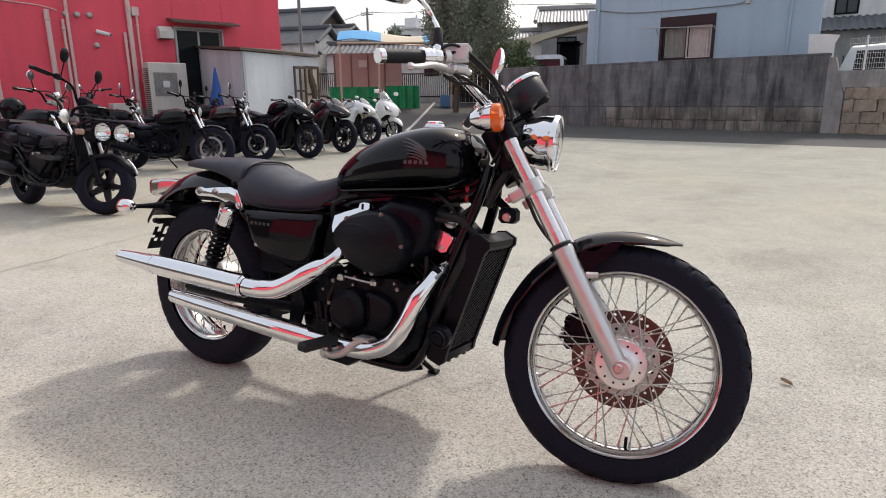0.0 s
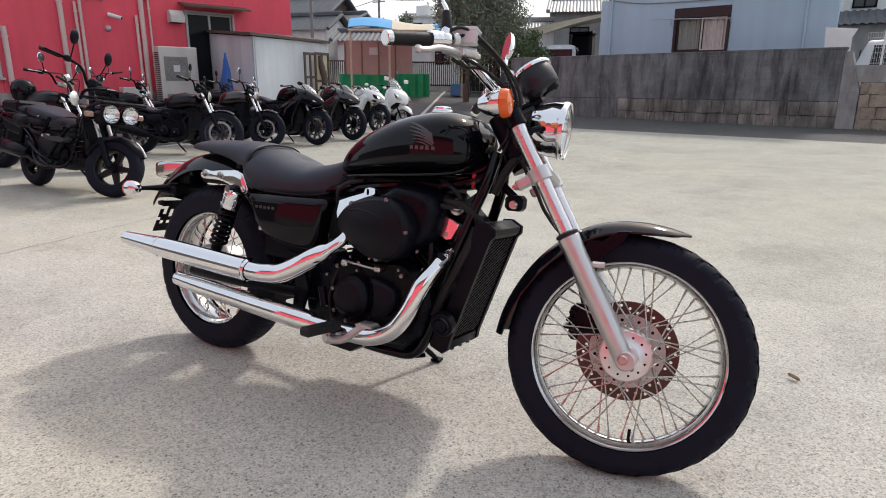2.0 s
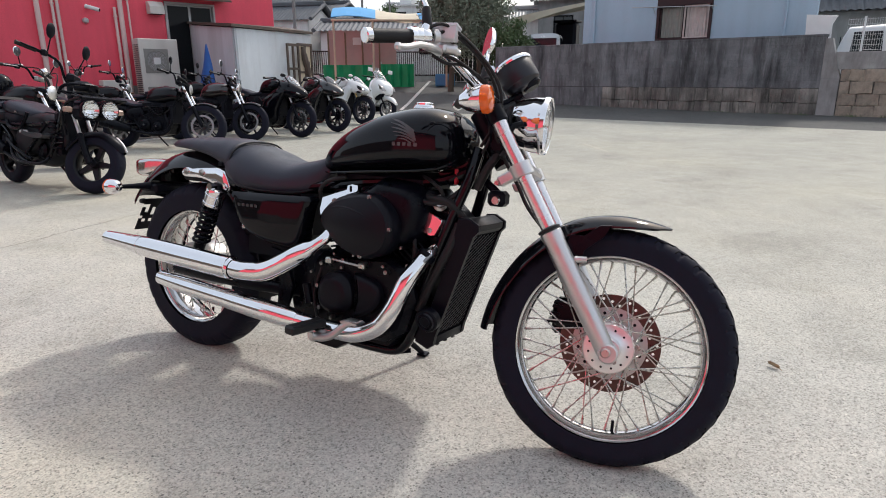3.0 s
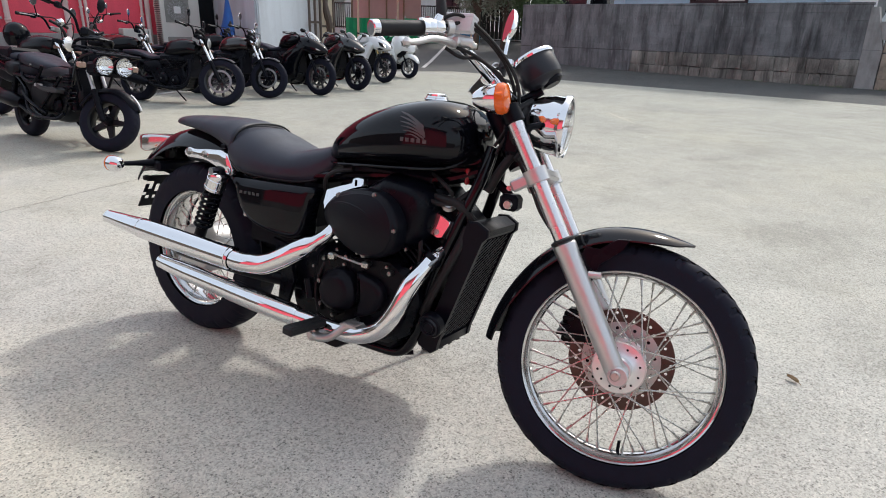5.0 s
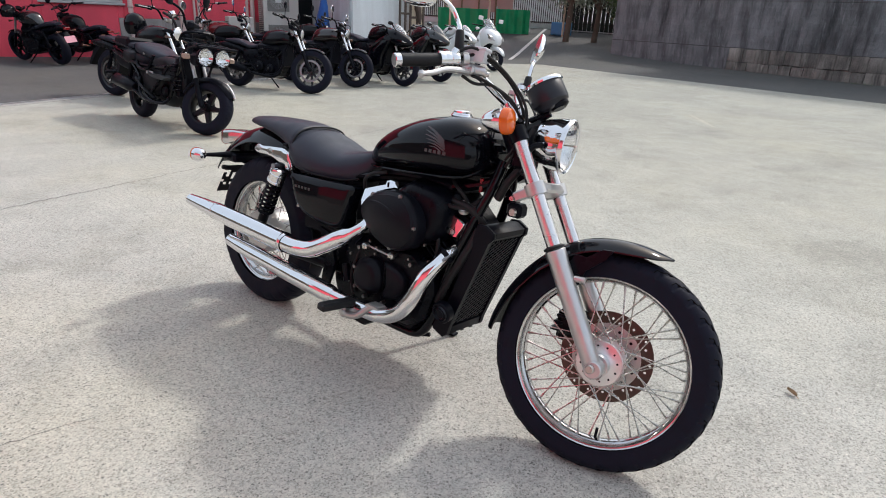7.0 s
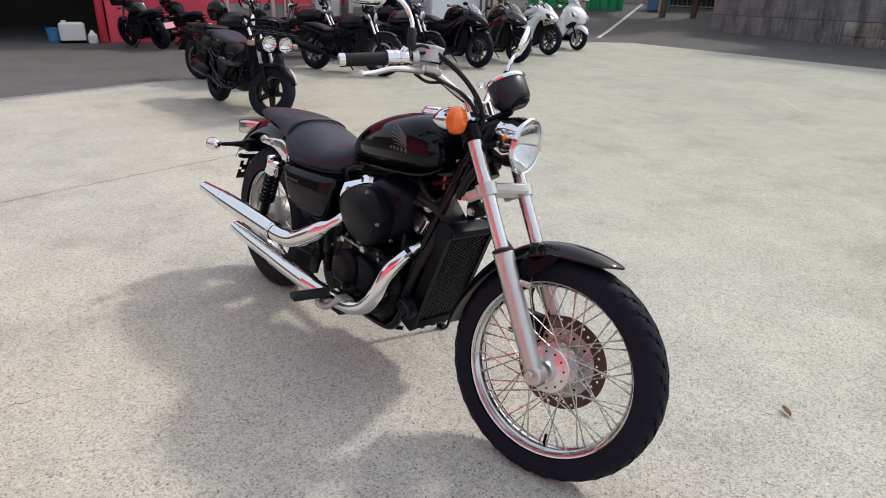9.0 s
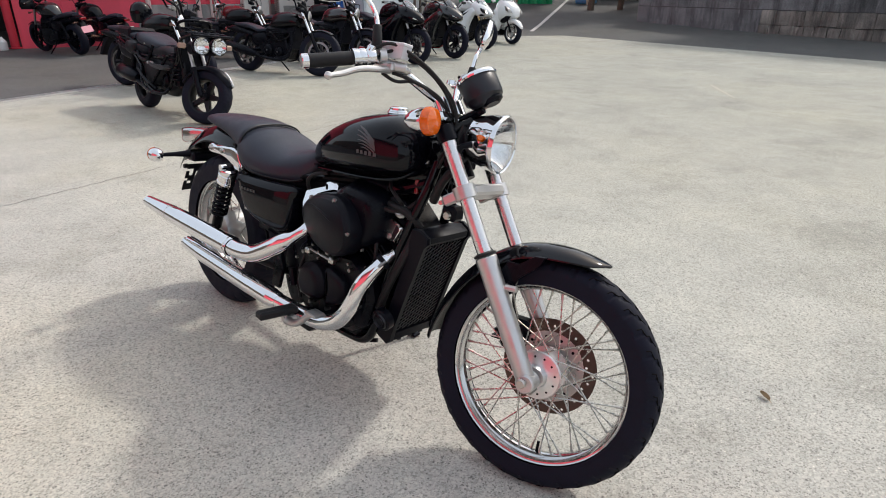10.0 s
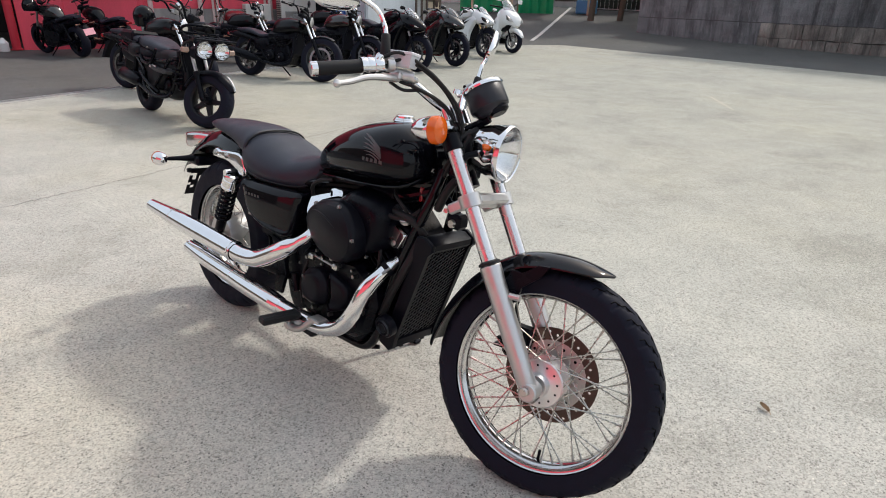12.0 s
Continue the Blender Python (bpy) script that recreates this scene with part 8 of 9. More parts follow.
        b("step_rail", Geo().tube(spline([(1.0, 0.2 * s, 0.30), (0.92, 0.235 * s, 0.25), (0.60, 0.245 * s, 0.25), (0.42, 0.23 * s, 0.32), (0.36, 0.20 * s, 0.46)], 4), 0.016, 8), M_BLACK)
        b("rear_side", pillow([(0.10, 0.66), (-0.20, 0.70), (-0.42, 0.66), (-0.34, 0.54), (0.06, 0.50)], 0.08 * s, 0.15 * s, 4, 3, 0.6), M_PLAST)
        b("cross_strut", Geo().tube([(0.96, 0.19 * s, 0.62), (0.62, 0.22 * s, 0.30)], 0.015, 8), M_BLACK)
        b("seat_rail", Geo().tube(spline([(0.86, 0.17 * s, 0.60), (0.40, 0.185 * s, 0.585), (-0.05, 0.175 * s, 0.62), (-0.40, 0.15 * s, 0.68)], 4), 0.017, 8), M_BLACK)
    b("rear_box", Geo().box((-0.22, 0, 0.79), (0.34, 0.30, 0.12), 0.05), M_PLAST, "black rear carrier pad")
    f("front_box", Geo().box((wb - 0.20, 0, 0.955), (0.15, 0.20, 0.09), 0.02), M_PLAST, "black box before the handlebar")
    for s in (-1, 1):
        b("emblem", pillow([(0.98, 0.505), (0.86, 0.525), (0.68, 0.52), (0.55, 0.545), (0.56, 0.50), (0.70, 0.475), (0.92, 0.47)], 0.13 * s, 0.222 * s, 3, 3, 0.8), M_SOFTGREY, "dark grey side trim")
        for i in range(6):
            b("side_rib", Geo().box((0.985 + 0.004 * i, 0.135 * s, 0.62 - i * 0.045), (0.10, 0.07, 0.022), 0.008), M_BLACK)
        for x, z, r in ((0.78, 0.36, 0.075), (0.60, 0.34, 0.055), (0.44, 0.42, 0.06)):
            b("case_cover", Geo().lathe([(0.0, 0.045), (r * 0.7, 0.04), (r, 0.018), (r, 0.0)], 20, T(x, 0.125 * s, z) @ Matrix.Rotation(radians(-90 * s), 4, "X")), M_BLACK)
        b("frame_bend", Geo().tube(spline([(0.30, 0.205 * s, 0.62), (0.36, 0.215 * s, 0.56), (0.52, 0.215 * s, 0.545), (0.60, 0.21 * s, 0.60), (0.64, 0.19 * s, 0.70)], 4), 0.016, 8), M_BLACK)
        b("saddle_pouch", pillow([(0.16, 0.70), (0.02, 0.73), (-0.10, 0.70), (-0.08, 0.60), (0.08, 0.56), (0.17, 0.62)], 0.10 * s, 0.20 * s, 4, 3, 0.5), M_SOFTBLACK)
    # front rack
    for y in (-0.17, -0.085, 0.0, 0.085, 0.17):
        b("rack_bar", Geo().tube(spline([(wb - 0.18, y, 0.90), (wb - 0.02, y, 0.865), (wb + 0.20, y, 0.845)], 3), 0.008, 8), M_BLACK)
    for x, z in ((wb - 0.14, 0.895), (wb + 0.03, 0.86), (wb + 0.20, 0.845)):
        b("rack_rail", Geo().tube([(x, -0.20, z), (x, 0.20, z)], 0.011, 8), M_BLACK)
    for s in (-1, 1):
        b("rack_stay", Geo().tube(spline([(wb + 0.19, 0.2 * s, 0.847), (wb - 0.02, 0.20 * s, 0.80), (wb - 0.16, 0.17 * s, 0.70), (wb - 0.20, 0.12 * s, 0.52)], 4), 0.013, 8), M_BLACK)
        b("upper_loop", Geo().tube(spline([(wb - 0.22, 0.16 * s, 0.88), (wb - 0.16, 0.16 * s, 0.94), (wb - 0.10, 0.11 * s, 0.965), (wb - 0.09, 0.0, 0.97)], 4), 0.014, 8), M_BLACK)
        b("frame_tube", Geo().tube(spline([(wb - 0.25, 0.10 * s, 0.80), (wb - 0.32, 0.14 * s, 0.52), (wb - 0.44, 0.17 * s, 0.28), (0.62, 0.19 * s, 0.24), (0.40, 0.19 * s, 0.34), (0.25, 0.17 * s, 0.50), (-0.10, 0.15 * s, 0.66), (-0.42, 0.13 * s, 0.72)], 4), 0.019, 10), M_PAINT)
        b("side_bar", Geo().tube(spline([(0.72, 0.21 * s, 0.28), (0.50, 0.235 * s, 0.36), (0.30, 0.22 * s, 0.45)], 4), 0.014, 8), M_BLACK)
        b("side_cover", pillow([(0.80, 0.52), (0.62, 0.56), (0.42, 0.54), (0.40, 0.36), (0.60, 0.30), (0.76, 0.36)], 0.12 * s, 0.205 * s, 5, 3, 0.6), M_SOFTBLACK)
        b("seat_side", pillow([(0.44, 0.68), (0.20, 0.70), (0.02, 0.66), (0.10, 0.58), (0.44, 0.58)], 0.10 * s, 0.165 * s, 4, 3, 0.6), M_PLAST)
        b("cover_badge", Geo().box((0.60, 0.212 * s, 0.525), (0.14, 0.012, 0.03), 0.004), M_GREYMETAL)
        b("rear_rack_tube", Geo().tube(spline([(0.05, 0.14 * s, 0.72), (-0.25, 0.15 * s, 0.765), (-0.48, 0.13 * s, 0.78), (-0.54, 0.0, 0.78)], 4), 0.012, 8), M_BLACK)
        b("rear_indicator", Geo().tube([(-0.44, 0.09 * s, 0.66), (-0.45, 0.17 * s, 0.66)], [0.008, 0.024], 10), M_CHROME)
    for i in range(5):
        b("belly_rib", Geo().box((wb - 0.36 - i * 0.006, 0, 0.64 - i * 0.055), (0.09, 0.30, 0.026), 0.008), M_PLAST)
    b("leg_shield", Geo().box((wb - 0.34, 0, 0.52), (0.08, 0.26, 0.40), 0.03), M_PLAST)
    ss = smooth_table([(0.06, 0.80, 0.70, 0.12), (0.20, 0.82, 0.68, 0.17), (0.36, 0.79, 0.66, 0.17), (0.54, 0.74, 0.64, 0.13), (0.66, 0.715, 0.65, 0.07)], 4)
    b("seat", section_loft(ss, [r[0] for r in ss], 24, 3.0, 0.5), M_VINYL, "black vinyl saddle")
    b("seat_hinge", Geo().tube([(0.40, -0.172, 0.70), (0.40, -0.180, 0.70)], 0.012, 10), M_STEEL)
    b("back_pad", section_loft([(-0.30, 0.80, 0.74, 0.12), (-0.1, 0.81, 0.72, 0.14), (0.05, 0.80, 0.72, 0.13)], [-0.30, -0.2, -0.1, 0.0, 0.05], 20, 3.0, 0.5), M_VINYL, "folded pillion pad")
    b("engine", Geo().box((0.34, -0.02, 0.36), (0.44, 0.28, 0.20), 0.05), M_BLACK)
    for i in range(6):
        b("engine_fin", Geo().box((0.70 + i * 0.012, 0, 0.32 + i * 0.028), (0.16, 0.24, 0.010), 0.003), M_BLACK)
    b("transmission", Geo().box((0.14, 0.12, 0.28), (0.46, 0.10, 0.16), 0.04), M_BLACK)
    b("muffler", Geo().tube([(0.22, -0.19, 0.34), (0.17, -0.195, 0.345), (0.08, -0.20, 0.36), (-0.16, -0.205, 0.385), (-0.20, -0.205, 0.39)], [0.035, 0.058, 0.072, 0.072, 0.055], 20), M_MATTE, "large black muffler")
    b("exhaust_pipe", Geo().tube(spline([(0.66, -0.10, 0.26), (0.50, -0.17, 0.22), (0.30, -0.19, 0.28), (0.20, -0.20, 0.32)], 4), 0.020, 8), M_BLACK)
    b("rear_fender", Geo().plate([(-0.10, 0.62), (-0.40, 0.62), (-0.52, 0.40), (-0.47, 0.40), (-0.36, 0.56), (-0.10, 0.56)], -0.09, 0.09, 0.01), M_PLAST)
    b("tail_lamp", Geo().box((-0.46, 0, 0.64), (0.05, 0.16, 0.06), 0.014), M_REDLENS)
    for s in (-1, 1):
        b("rear_shock", Geo().tube([(0.08, 0.16 * s, 0.62), (0.0, 0.16 * s, 0.34)], 0.026, 10), M_BLACK)
    # handlebar
    bz = 1.17
    for s in (-1, 1):
        hb = f("handlebar", Geo().tube(spline([(wb - 0.36, 0, 0.96), (wb - 0.38, 0.06 * s, 1.02), (wb - 0.42, 0.16 * s, bz - 0.02), (wb - 0.60, 0.42 * s, bz + 0.01)], 5), 0.012, 10), M_BLACK)
        a, e = Vector((wb - 0.51, 0.29 * s, bz)), Vector((wb - 0.605, 0.425 * s, bz + 0.01))
        f("grip", Geo().tube([a, e], 0.019, 12), M_GRIP, "", hb)
        f("lever", Geo().tube([a + Vector((0.06, -0.06 * s, 0)), e + Vector((0.045, 0.0, 0))], 0.007, 6), M_BLACK, "", hb)
        f("switch_box", Geo().box((wb - 0.47, 0.245 * s, bz), (0.05, 0.06, 0.05), 0.012), M_PLAST, "", hb)
        mr = f("mirror", Geo().tube([(wb - 0.46, 0.22 * s, bz), (wb - 0.43, 0.25 * s, bz + 0.15)], 0.006, 6), M_BLACK)
        f("mirror_head", Geo().rings([[(wb - 0.43 + dx, 0.26 * s + k * 0.052 * math.cos(t_) * s, bz + 0.20 + k * 0.068 * math.sin(t_)) for t_ in (2 * math.pi * i / 20 for i in range(20))] for dx, k in ((0.014, 0.3), (0.010, 0.8), (0.0, 1.0), (-0.010, 0.96))]), M_PLAST, "", mr)
    f("steering_stem", Geo().tube([(wb - 0.30, 0, 0.72), (wb - 0.37, 0, 1.0)], 0.026, 12), M_BLACK)
    f("meter", Geo().box((wb - 0.34, 0, 1.03), (0.08, 0.13, 0.08), 0.02), M_PLAST)
    b("side_stand", Geo().tube([(0.52, 0.14, 0.22), (0.58, 0.26, 0.03)], 0.012, 6), M_BLACK)


utility_scooter()
hel = thing("helmet", "black open helmet hung on the handlebar of the small motorcycle", "helmet", pose(-12.3, 2.78, 0.93, 0, 0, 200))
part("shell", Geo().lathe([(0.118, -0.10), (0.130, -0.04), (0.130, 0.03), (0.105, 0.09), (0.06, 0.125), (0.0, 0.137)], 28), M_PAINT, hel)
part("visor", Geo().rings([[(0.134 * math.cos(a) * k, 0.134 * math.sin(a) * k, z) for a in [radians(-60 + 10 * i) for i in range(13)]] for k, z in ((1.0, -0.06), (1.02, -0.01), (1.0, 0.035))], False), M_GLASS, hel)

hel = thing("helmet", "glossy black full-face helmet resting on the tank of the classic motorcycle", "helmet", pose(-6.46, 2.47, 0.945, 0, 0, 25))
part("shell", Geo().lathe([(0.098, -0.125), (0.122, -0.09), (0.134, -0.03), (0.133, 0.03), (0.108, 0.092), (0.06, 0.127), (0.0, 0.139)], 28), M_PAINT, hel)
part("visor", Geo().rings([[(0.139 * math.cos(a) * k, 0.139 * math.sin(a) * k, z) for a in [radians(-62 + 10 * i) for i in range(13)]] for k, z in ((0.98, -0.05), (1.0, 0.0), (0.97, 0.045))], False), M_PAINT, hel)
part("chin_guard", Geo().rings([[(0.136 * math.cos(a) * k, 0.136 * math.sin(a) * k, z) for a in [radians(-55 + 10 * i) for i in range(12)]] for k, z in ((0.86, -0.122), (1.02, -0.10), (1.03, -0.055))], False), M_PLAST, hel)

# ---- behind the block wall ----
M_GREYCURT = mat("grey_lace_curtain", (0.30, 0.29, 0.26), 0.9, 0, 0.15, 6, 80, 0.1)

def behind(x, y, z):
    return WA @ Vector((x, -y, z))


bl = thing("blue_house", "pale blue-grey sided house behind the block wall", "house")
WB = WA @ Matrix.Translation((0, -1.4, 0)) @ Matrix.Scale(-1, 4, (0, 1, 0))  # x leftward, y away from the lot
HB = 7.0
for nm, x0, x1, z0, z1, y0, y1 in (("wall", 0.55, 3.31, -0.05, HB, 0, 0.18), ("wall", 3.31, 4.99, -0.05, 2.10, 0, 0.18), ("wall", 3.31, 4.99, 3.42, HB, 0, 0.18), ("wall", 4.99, 7.28, -0.05, HB, 0, 0.18),
                                   ("wall_bay", 7.28, 7.54, -0.05, 3.86, 0, 4.0), ("wall", 7.10, 7.28, -0.05, HB, 0.18, 4.8), ("wall", 2.1, 7.28, -0.05, HB, 4.8, 4.98)):
    g = Geo()
    wall_piece(g, x0, x1, z0, z1, y0, y1, WB)
    part(nm, g, M_BLUE, bl, "pale blue-grey siding")
side = [(0.55, 0.18), (0.75, 0.18), (2.3, 4.8), (2.1, 4.8)]
part("wall", Geo().rings([[WB @ Vector((x, y, z)) for x, y in side] for z in (-0.05, HB)]), M_BLUE, bl, "pale blue-grey siding")
g = Geo()
g.rings([[WB @ Vector((x, y, z)) for x, y in ((0.5, -0.25), (7.6, -0.25), (7.6, 5.1), (2.0, 5.1))] for z in (HB, HB + 0.16)])
part("roof", g, M_GREYMETAL, bl)
for x in (1.30, 7.12):
    part("downpipe", Geo().tube([WB @ Vector((x, -0.05, 0.0)), WB @ Vector((x, -0.05, HB))], 0.03, 10), M_BLUE, bl)
g = Geo()
for a, b_, c, d_ in ((3.31, 4.99, 3.12, 3.42), (3.31, 4.99, 2.10, 2.16), (3.31, 3.39, 2.16, 3.12), (4.91, 4.99, 2.16, 3.12)):
    wall_piece(g, a, b_, c, d_, -0.05, 0.12, WB)
wf = part("window", g, M_BROWN, bl, "brown-framed sliding window with drawn curtains")
for i, a in enumerate((3.39, 4.15)):
    g = Geo()
    for p, q, r, s in ((a, a + 0.76, 3.08, 3.12), (a, a + 0.76, 2.16, 2.20), (a, a + 0.045, 2.2, 3.08), (a + 0.715, a + 0.76, 2.2, 3.08)):
        wall_piece(g, p, q, r, s, 0.0 + 0.03 * i, 0.03 + 0.03 * i, WB)
    part("sash", g, M_BROWN if i else M_CURTAIN, wf)
    g = Geo()
    rows = []
    for k in range(41):
        x = a + 0.05 + 0.66 * k / 40
        yy = 0.13 + 0.018 * math.sin(k * 0.9) + 0.008 * math.sin(k * 2.3)
        rows.append([WB @ Vector((x, yy, 2.17)), WB @ Vector((x, yy, 3.10)), WB @ Vector((x, yy + 0.006, 3.10)), WB @ Vector((x, yy + 0.006, 2.17))])
    part("curtain", g.rings(rows), M_CURTAIN if i == 0 else M_GREYCURT, wf, "pale gathered curtain")
# dark sheet paints the unlit room behind the curtains
g = Geo()
wall_piece(g, 3.3, 5.0, 2.05, 3.2, 0.17, 0.175, WB)
part("room", g, M_RECESSSHADE, wf)
t = thing("laundry_pole", "thin steel laundry pole before the brown window", "pole")
part("pole", Geo().tube([WB @ Vector((3.15, -0.22, 3.02)), WB @ Vector((5.75, -0.22, 3.14))], 0.014, 8), M_GREYMETAL, t)
for x in (3.28, 5.05):
    part("bracket", Geo().tube([WB @ Vector((x, 0.0, 2.90)), WB @ Vector((x, -0.24, 3.03 + (x - 3.15) * 0.045))], 0.012, 6), M_GREYMETAL, t)
t = thing("wall_cable", "thin pale cable across the blue house", "cable")
part("cable", Geo().tube([WB @ p for p in spline([(7.25, -0.03, 3.86), (6.2, -0.03, 3.68), (5.0, -0.03, 3.62), (3.6, -0.03, 3.60), (2.7, -0.03, 3.62), (2.5, -0.03, 3.7)], 5)], 0.014, 6), M_POLE, t)
part("clip", Geo().box((2.45, -0.04, 3.66), (0.14, 0.08, 0.14), 0.01, WB), M_GREYMETAL, t)

# white panel and mesh fence on the stone wall
t = thing("white_panel", "translucent white plastic panel at the end of the wall", "panel")
part("sheet", Geo().plate([(-0.10, 2.50), (0.62, 2.57), (0.58, 1.95), (0.16, 1.60), (-0.02, 1.60), (0.0, 2.3)], 0.02, 0.05, 0.004, WA @ T(0, -0.5, 0)), M_WHITE, t)
fn = thing("mesh_fence", "white welded mesh fence on the stone wall", "fence")
for i in range(5):
    x = -0.75 - i * 1.1
    part("post", Geo().tube([WA @ Vector((x, -0.06, 1.6)), WA @ Vector((x, -0.06, 2.42))], 0.025, 8), M_WHITE, fn)
g = Geo()
for i in range(110):
    g.tube([WA @ Vector((-0.40 - i * 0.05, -0.06, 1.62)), WA @ Vector((-0.40 - i * 0.05, -0.06, 2.38))], 0.0035, 4)
for i in range(7):
    g.tube([WA @ Vector((-0.40, -0.06, 1.64 + i * 0.12)), WA @ Vector((-5.9, -0.06, 1.64 + i * 0.12))], 0.005, 4)
tagged(part("mesh", g, M_WHITE, fn), kind="stuff")


def roof_tiles(g, x0, x1, y0, z0, y1, z1, m, step=0.28, rows=10):
    """A tiled roof slope: rounded courses running down the slope."""
    n = int((x1 - x0) / step)
    for i in range(n):
        a = x0 + (x1 - x0) * i / n
        b_ = x0 + (x1 - x0) * (i + 1) / n
        for k in range(rows):
            t0, t1 = k / rows, (k + 1.05) / rows
            lift, k_ = 0.03, min(1.0, step / 0.28)
            v = []
            for t_, up in ((t0, lift), (t1, 0.0)):
                y, z = y0 + (y1 - y0) * t_, z0 + (z1 - z0) * t_ + up
                for x, dz in ((a, 0), (a + (b_ - a) * 0.25, 0.05 * k_), (a + (b_ - a) * 0.5, 0.06 * k_), (a + (b_ - a) * 0.75, 0.02 * k_), (b_, 0)):
                    v.append((x, y, z + dz))
            g.add(v, [(j, j + 1, j + 6, j + 5) for j in range(4)] + [(0, 1, 2, 3, 4)], m)


def house(name, label, m, w, dp, z_eave, z_ridge, wall_mat, tile_mat, windows=(), over=0.5, rows=8, step=0.3, base=0.0):
    """A gabled house: ridge along x; m places its front left corner."""
    t = thing(name, label, "house")
    g = Geo()
    wall_piece(g, 0, w, base - 0.3, z_eave, 0, dp, m)
    for x in (0.0, w):
        g.rings([[(x - 0.01, 0, z_eave), (x - 0.01, dp, z_eave), (x - 0.01, dp / 2, z_ridge - 0.15)], [(x + 0.01, 0, z_eave), (x + 0.01, dp, z_eave), (x + 0.01, dp / 2, z_ridge - 0.15)]], m=m)
    part("wall", g, wall_mat, t)
    g = Geo()
    roof_tiles(g, -over, w + over, dp / 2, z_ridge, -over, z_eave - 0.1, m, step, rows)
    roof_tiles(g, -over, w + over, dp / 2, z_ridge, dp + over, z_eave - 0.1, m, step, rows)
    r = part("roof", g, tile_mat, t, "", 20)
    part("ridge", Geo().box((w / 2, dp / 2, z_ridge + 0.12), (w + 2 * over + 0.1, 0.3, 0.28), 0.08, m), tile_mat, r)
    for s in (-over, w + over):
        for y in (-over, dp + over):
            part("verge", Geo().tube([m @ Vector((s, dp / 2, z_ridge + 0.05)), m @ Vector((s, y, z_eave - 0.05))], 0.11, 8), tile_mat, r)
    for x0, x1, z0, z1 in windows:
        g = Geo()
        for a, b_, c, d_ in ((x0, x1, z1 - 0.07, z1), (x0, x1, z0, z0 + 0.07), (x0, x0 + 0.07, z0, z1), (x1 - 0.07, x1, z0, z1), ((x0 + x1) / 2 - 0.03, (x0 + x1) / 2 + 0.03, z0, z1)):
            wall_piece(g, a, b_, c, d_, -0.06, 0.0, m)
        wd = part("window", g, M_BLACK, t)
        g = Geo()
        wall_piece(g, x0 + 0.07, x1 - 0.07, z0 + 0.07, z1 - 0.07, -0.03, -0.02, m)
        part("pane", g, M_GLASS, wd)
    return t


# house behind the fence: pale wall over a tiled lean-to roof
house("tiled_house", "grey two-storey house with tiled roofs behind the fence", wall_frame((0.9, 29.7), (1, 0.0)), 9, 6, 6.6, 8.2, M_PLASTER, M_TILE, ((1.75, 2.6, 4.2, 5.2),), base=0)
t = thing("lean_to_roof", "grey tiled lean-to roof on the pale house", "roof")
g = Geo()
roof_tiles(g, -0.4, 9.2, 0.0, 4.05, -2.3, 3.38, wall_frame((0.9, 29.6), (1, 0.0)), 0.26, 8)
part("tiles", g, M_TILE, t, "", 20)
g = Geo()
wall_piece(g, -0.2, 9.0, 0.0, 3.4, -1.9, 0.0, wall_frame((0.9, 29.6), (1, 0.0)))
part("wall", g, M_GREYHOUSE, t)

# houses and carport seen between the tree and the blue house
house("low_house", "low dark timber house with a pale sheet roof", wall_frame((-10.4, 30.6), (0.95, 0.32)), 4.2, 4.5, 4.9, 5.7, M_GREYHOUSE, M_PALETILE, ((0.8, 1.8, 3.0, 4.1),), 0.35, 12, 0.17)
house("low_house", "low pale-roofed outhouse beside the timber house", wall_frame((-12.6, 31.2), (0.93, 0.37)), 2.0, 3, 4.1, 4.65, M_PLASTER, M_PALETILE, (), 0.3, 9, 0.17)
t = thing("carport", "carport with a bowed translucent roof", "carport")
rows, rows2 = [], []
for i in range(15):
    s = i / 14
    x, y, z = -9.0 + 3.4 * s, 23.2 + 1.3 * s, 3.22 + 0.72 * s ** 0.8
    rows.append([(x, y, z), (x - 0.9, y + 2.6, z), (x - 0.9, y + 2.6, z + 0.04), (x, y, z + 0.04)])
    d_ = 0.40 * (1 - s) ** 2 + 0.07
    rows2.append([(x, y - 0.04, z - d_), (x, y - 0.04, z + 0.05), (x, y + 0.02, z + 0.05), (x, y + 0.02, z - d_)])
part("roof", Geo().rings(rows), M_CREAM, t, "bowed cream translucent roof")
part("fascia", Geo().rings(rows2), M_CREAM, t)
for x, y in ((-8.9, 23.3), (-5.8, 24.4)):
    part("post", Geo().tube([(x, y, 0.0), (x, y, 3.2)], 0.05, 8), M_GREYMETAL, t)


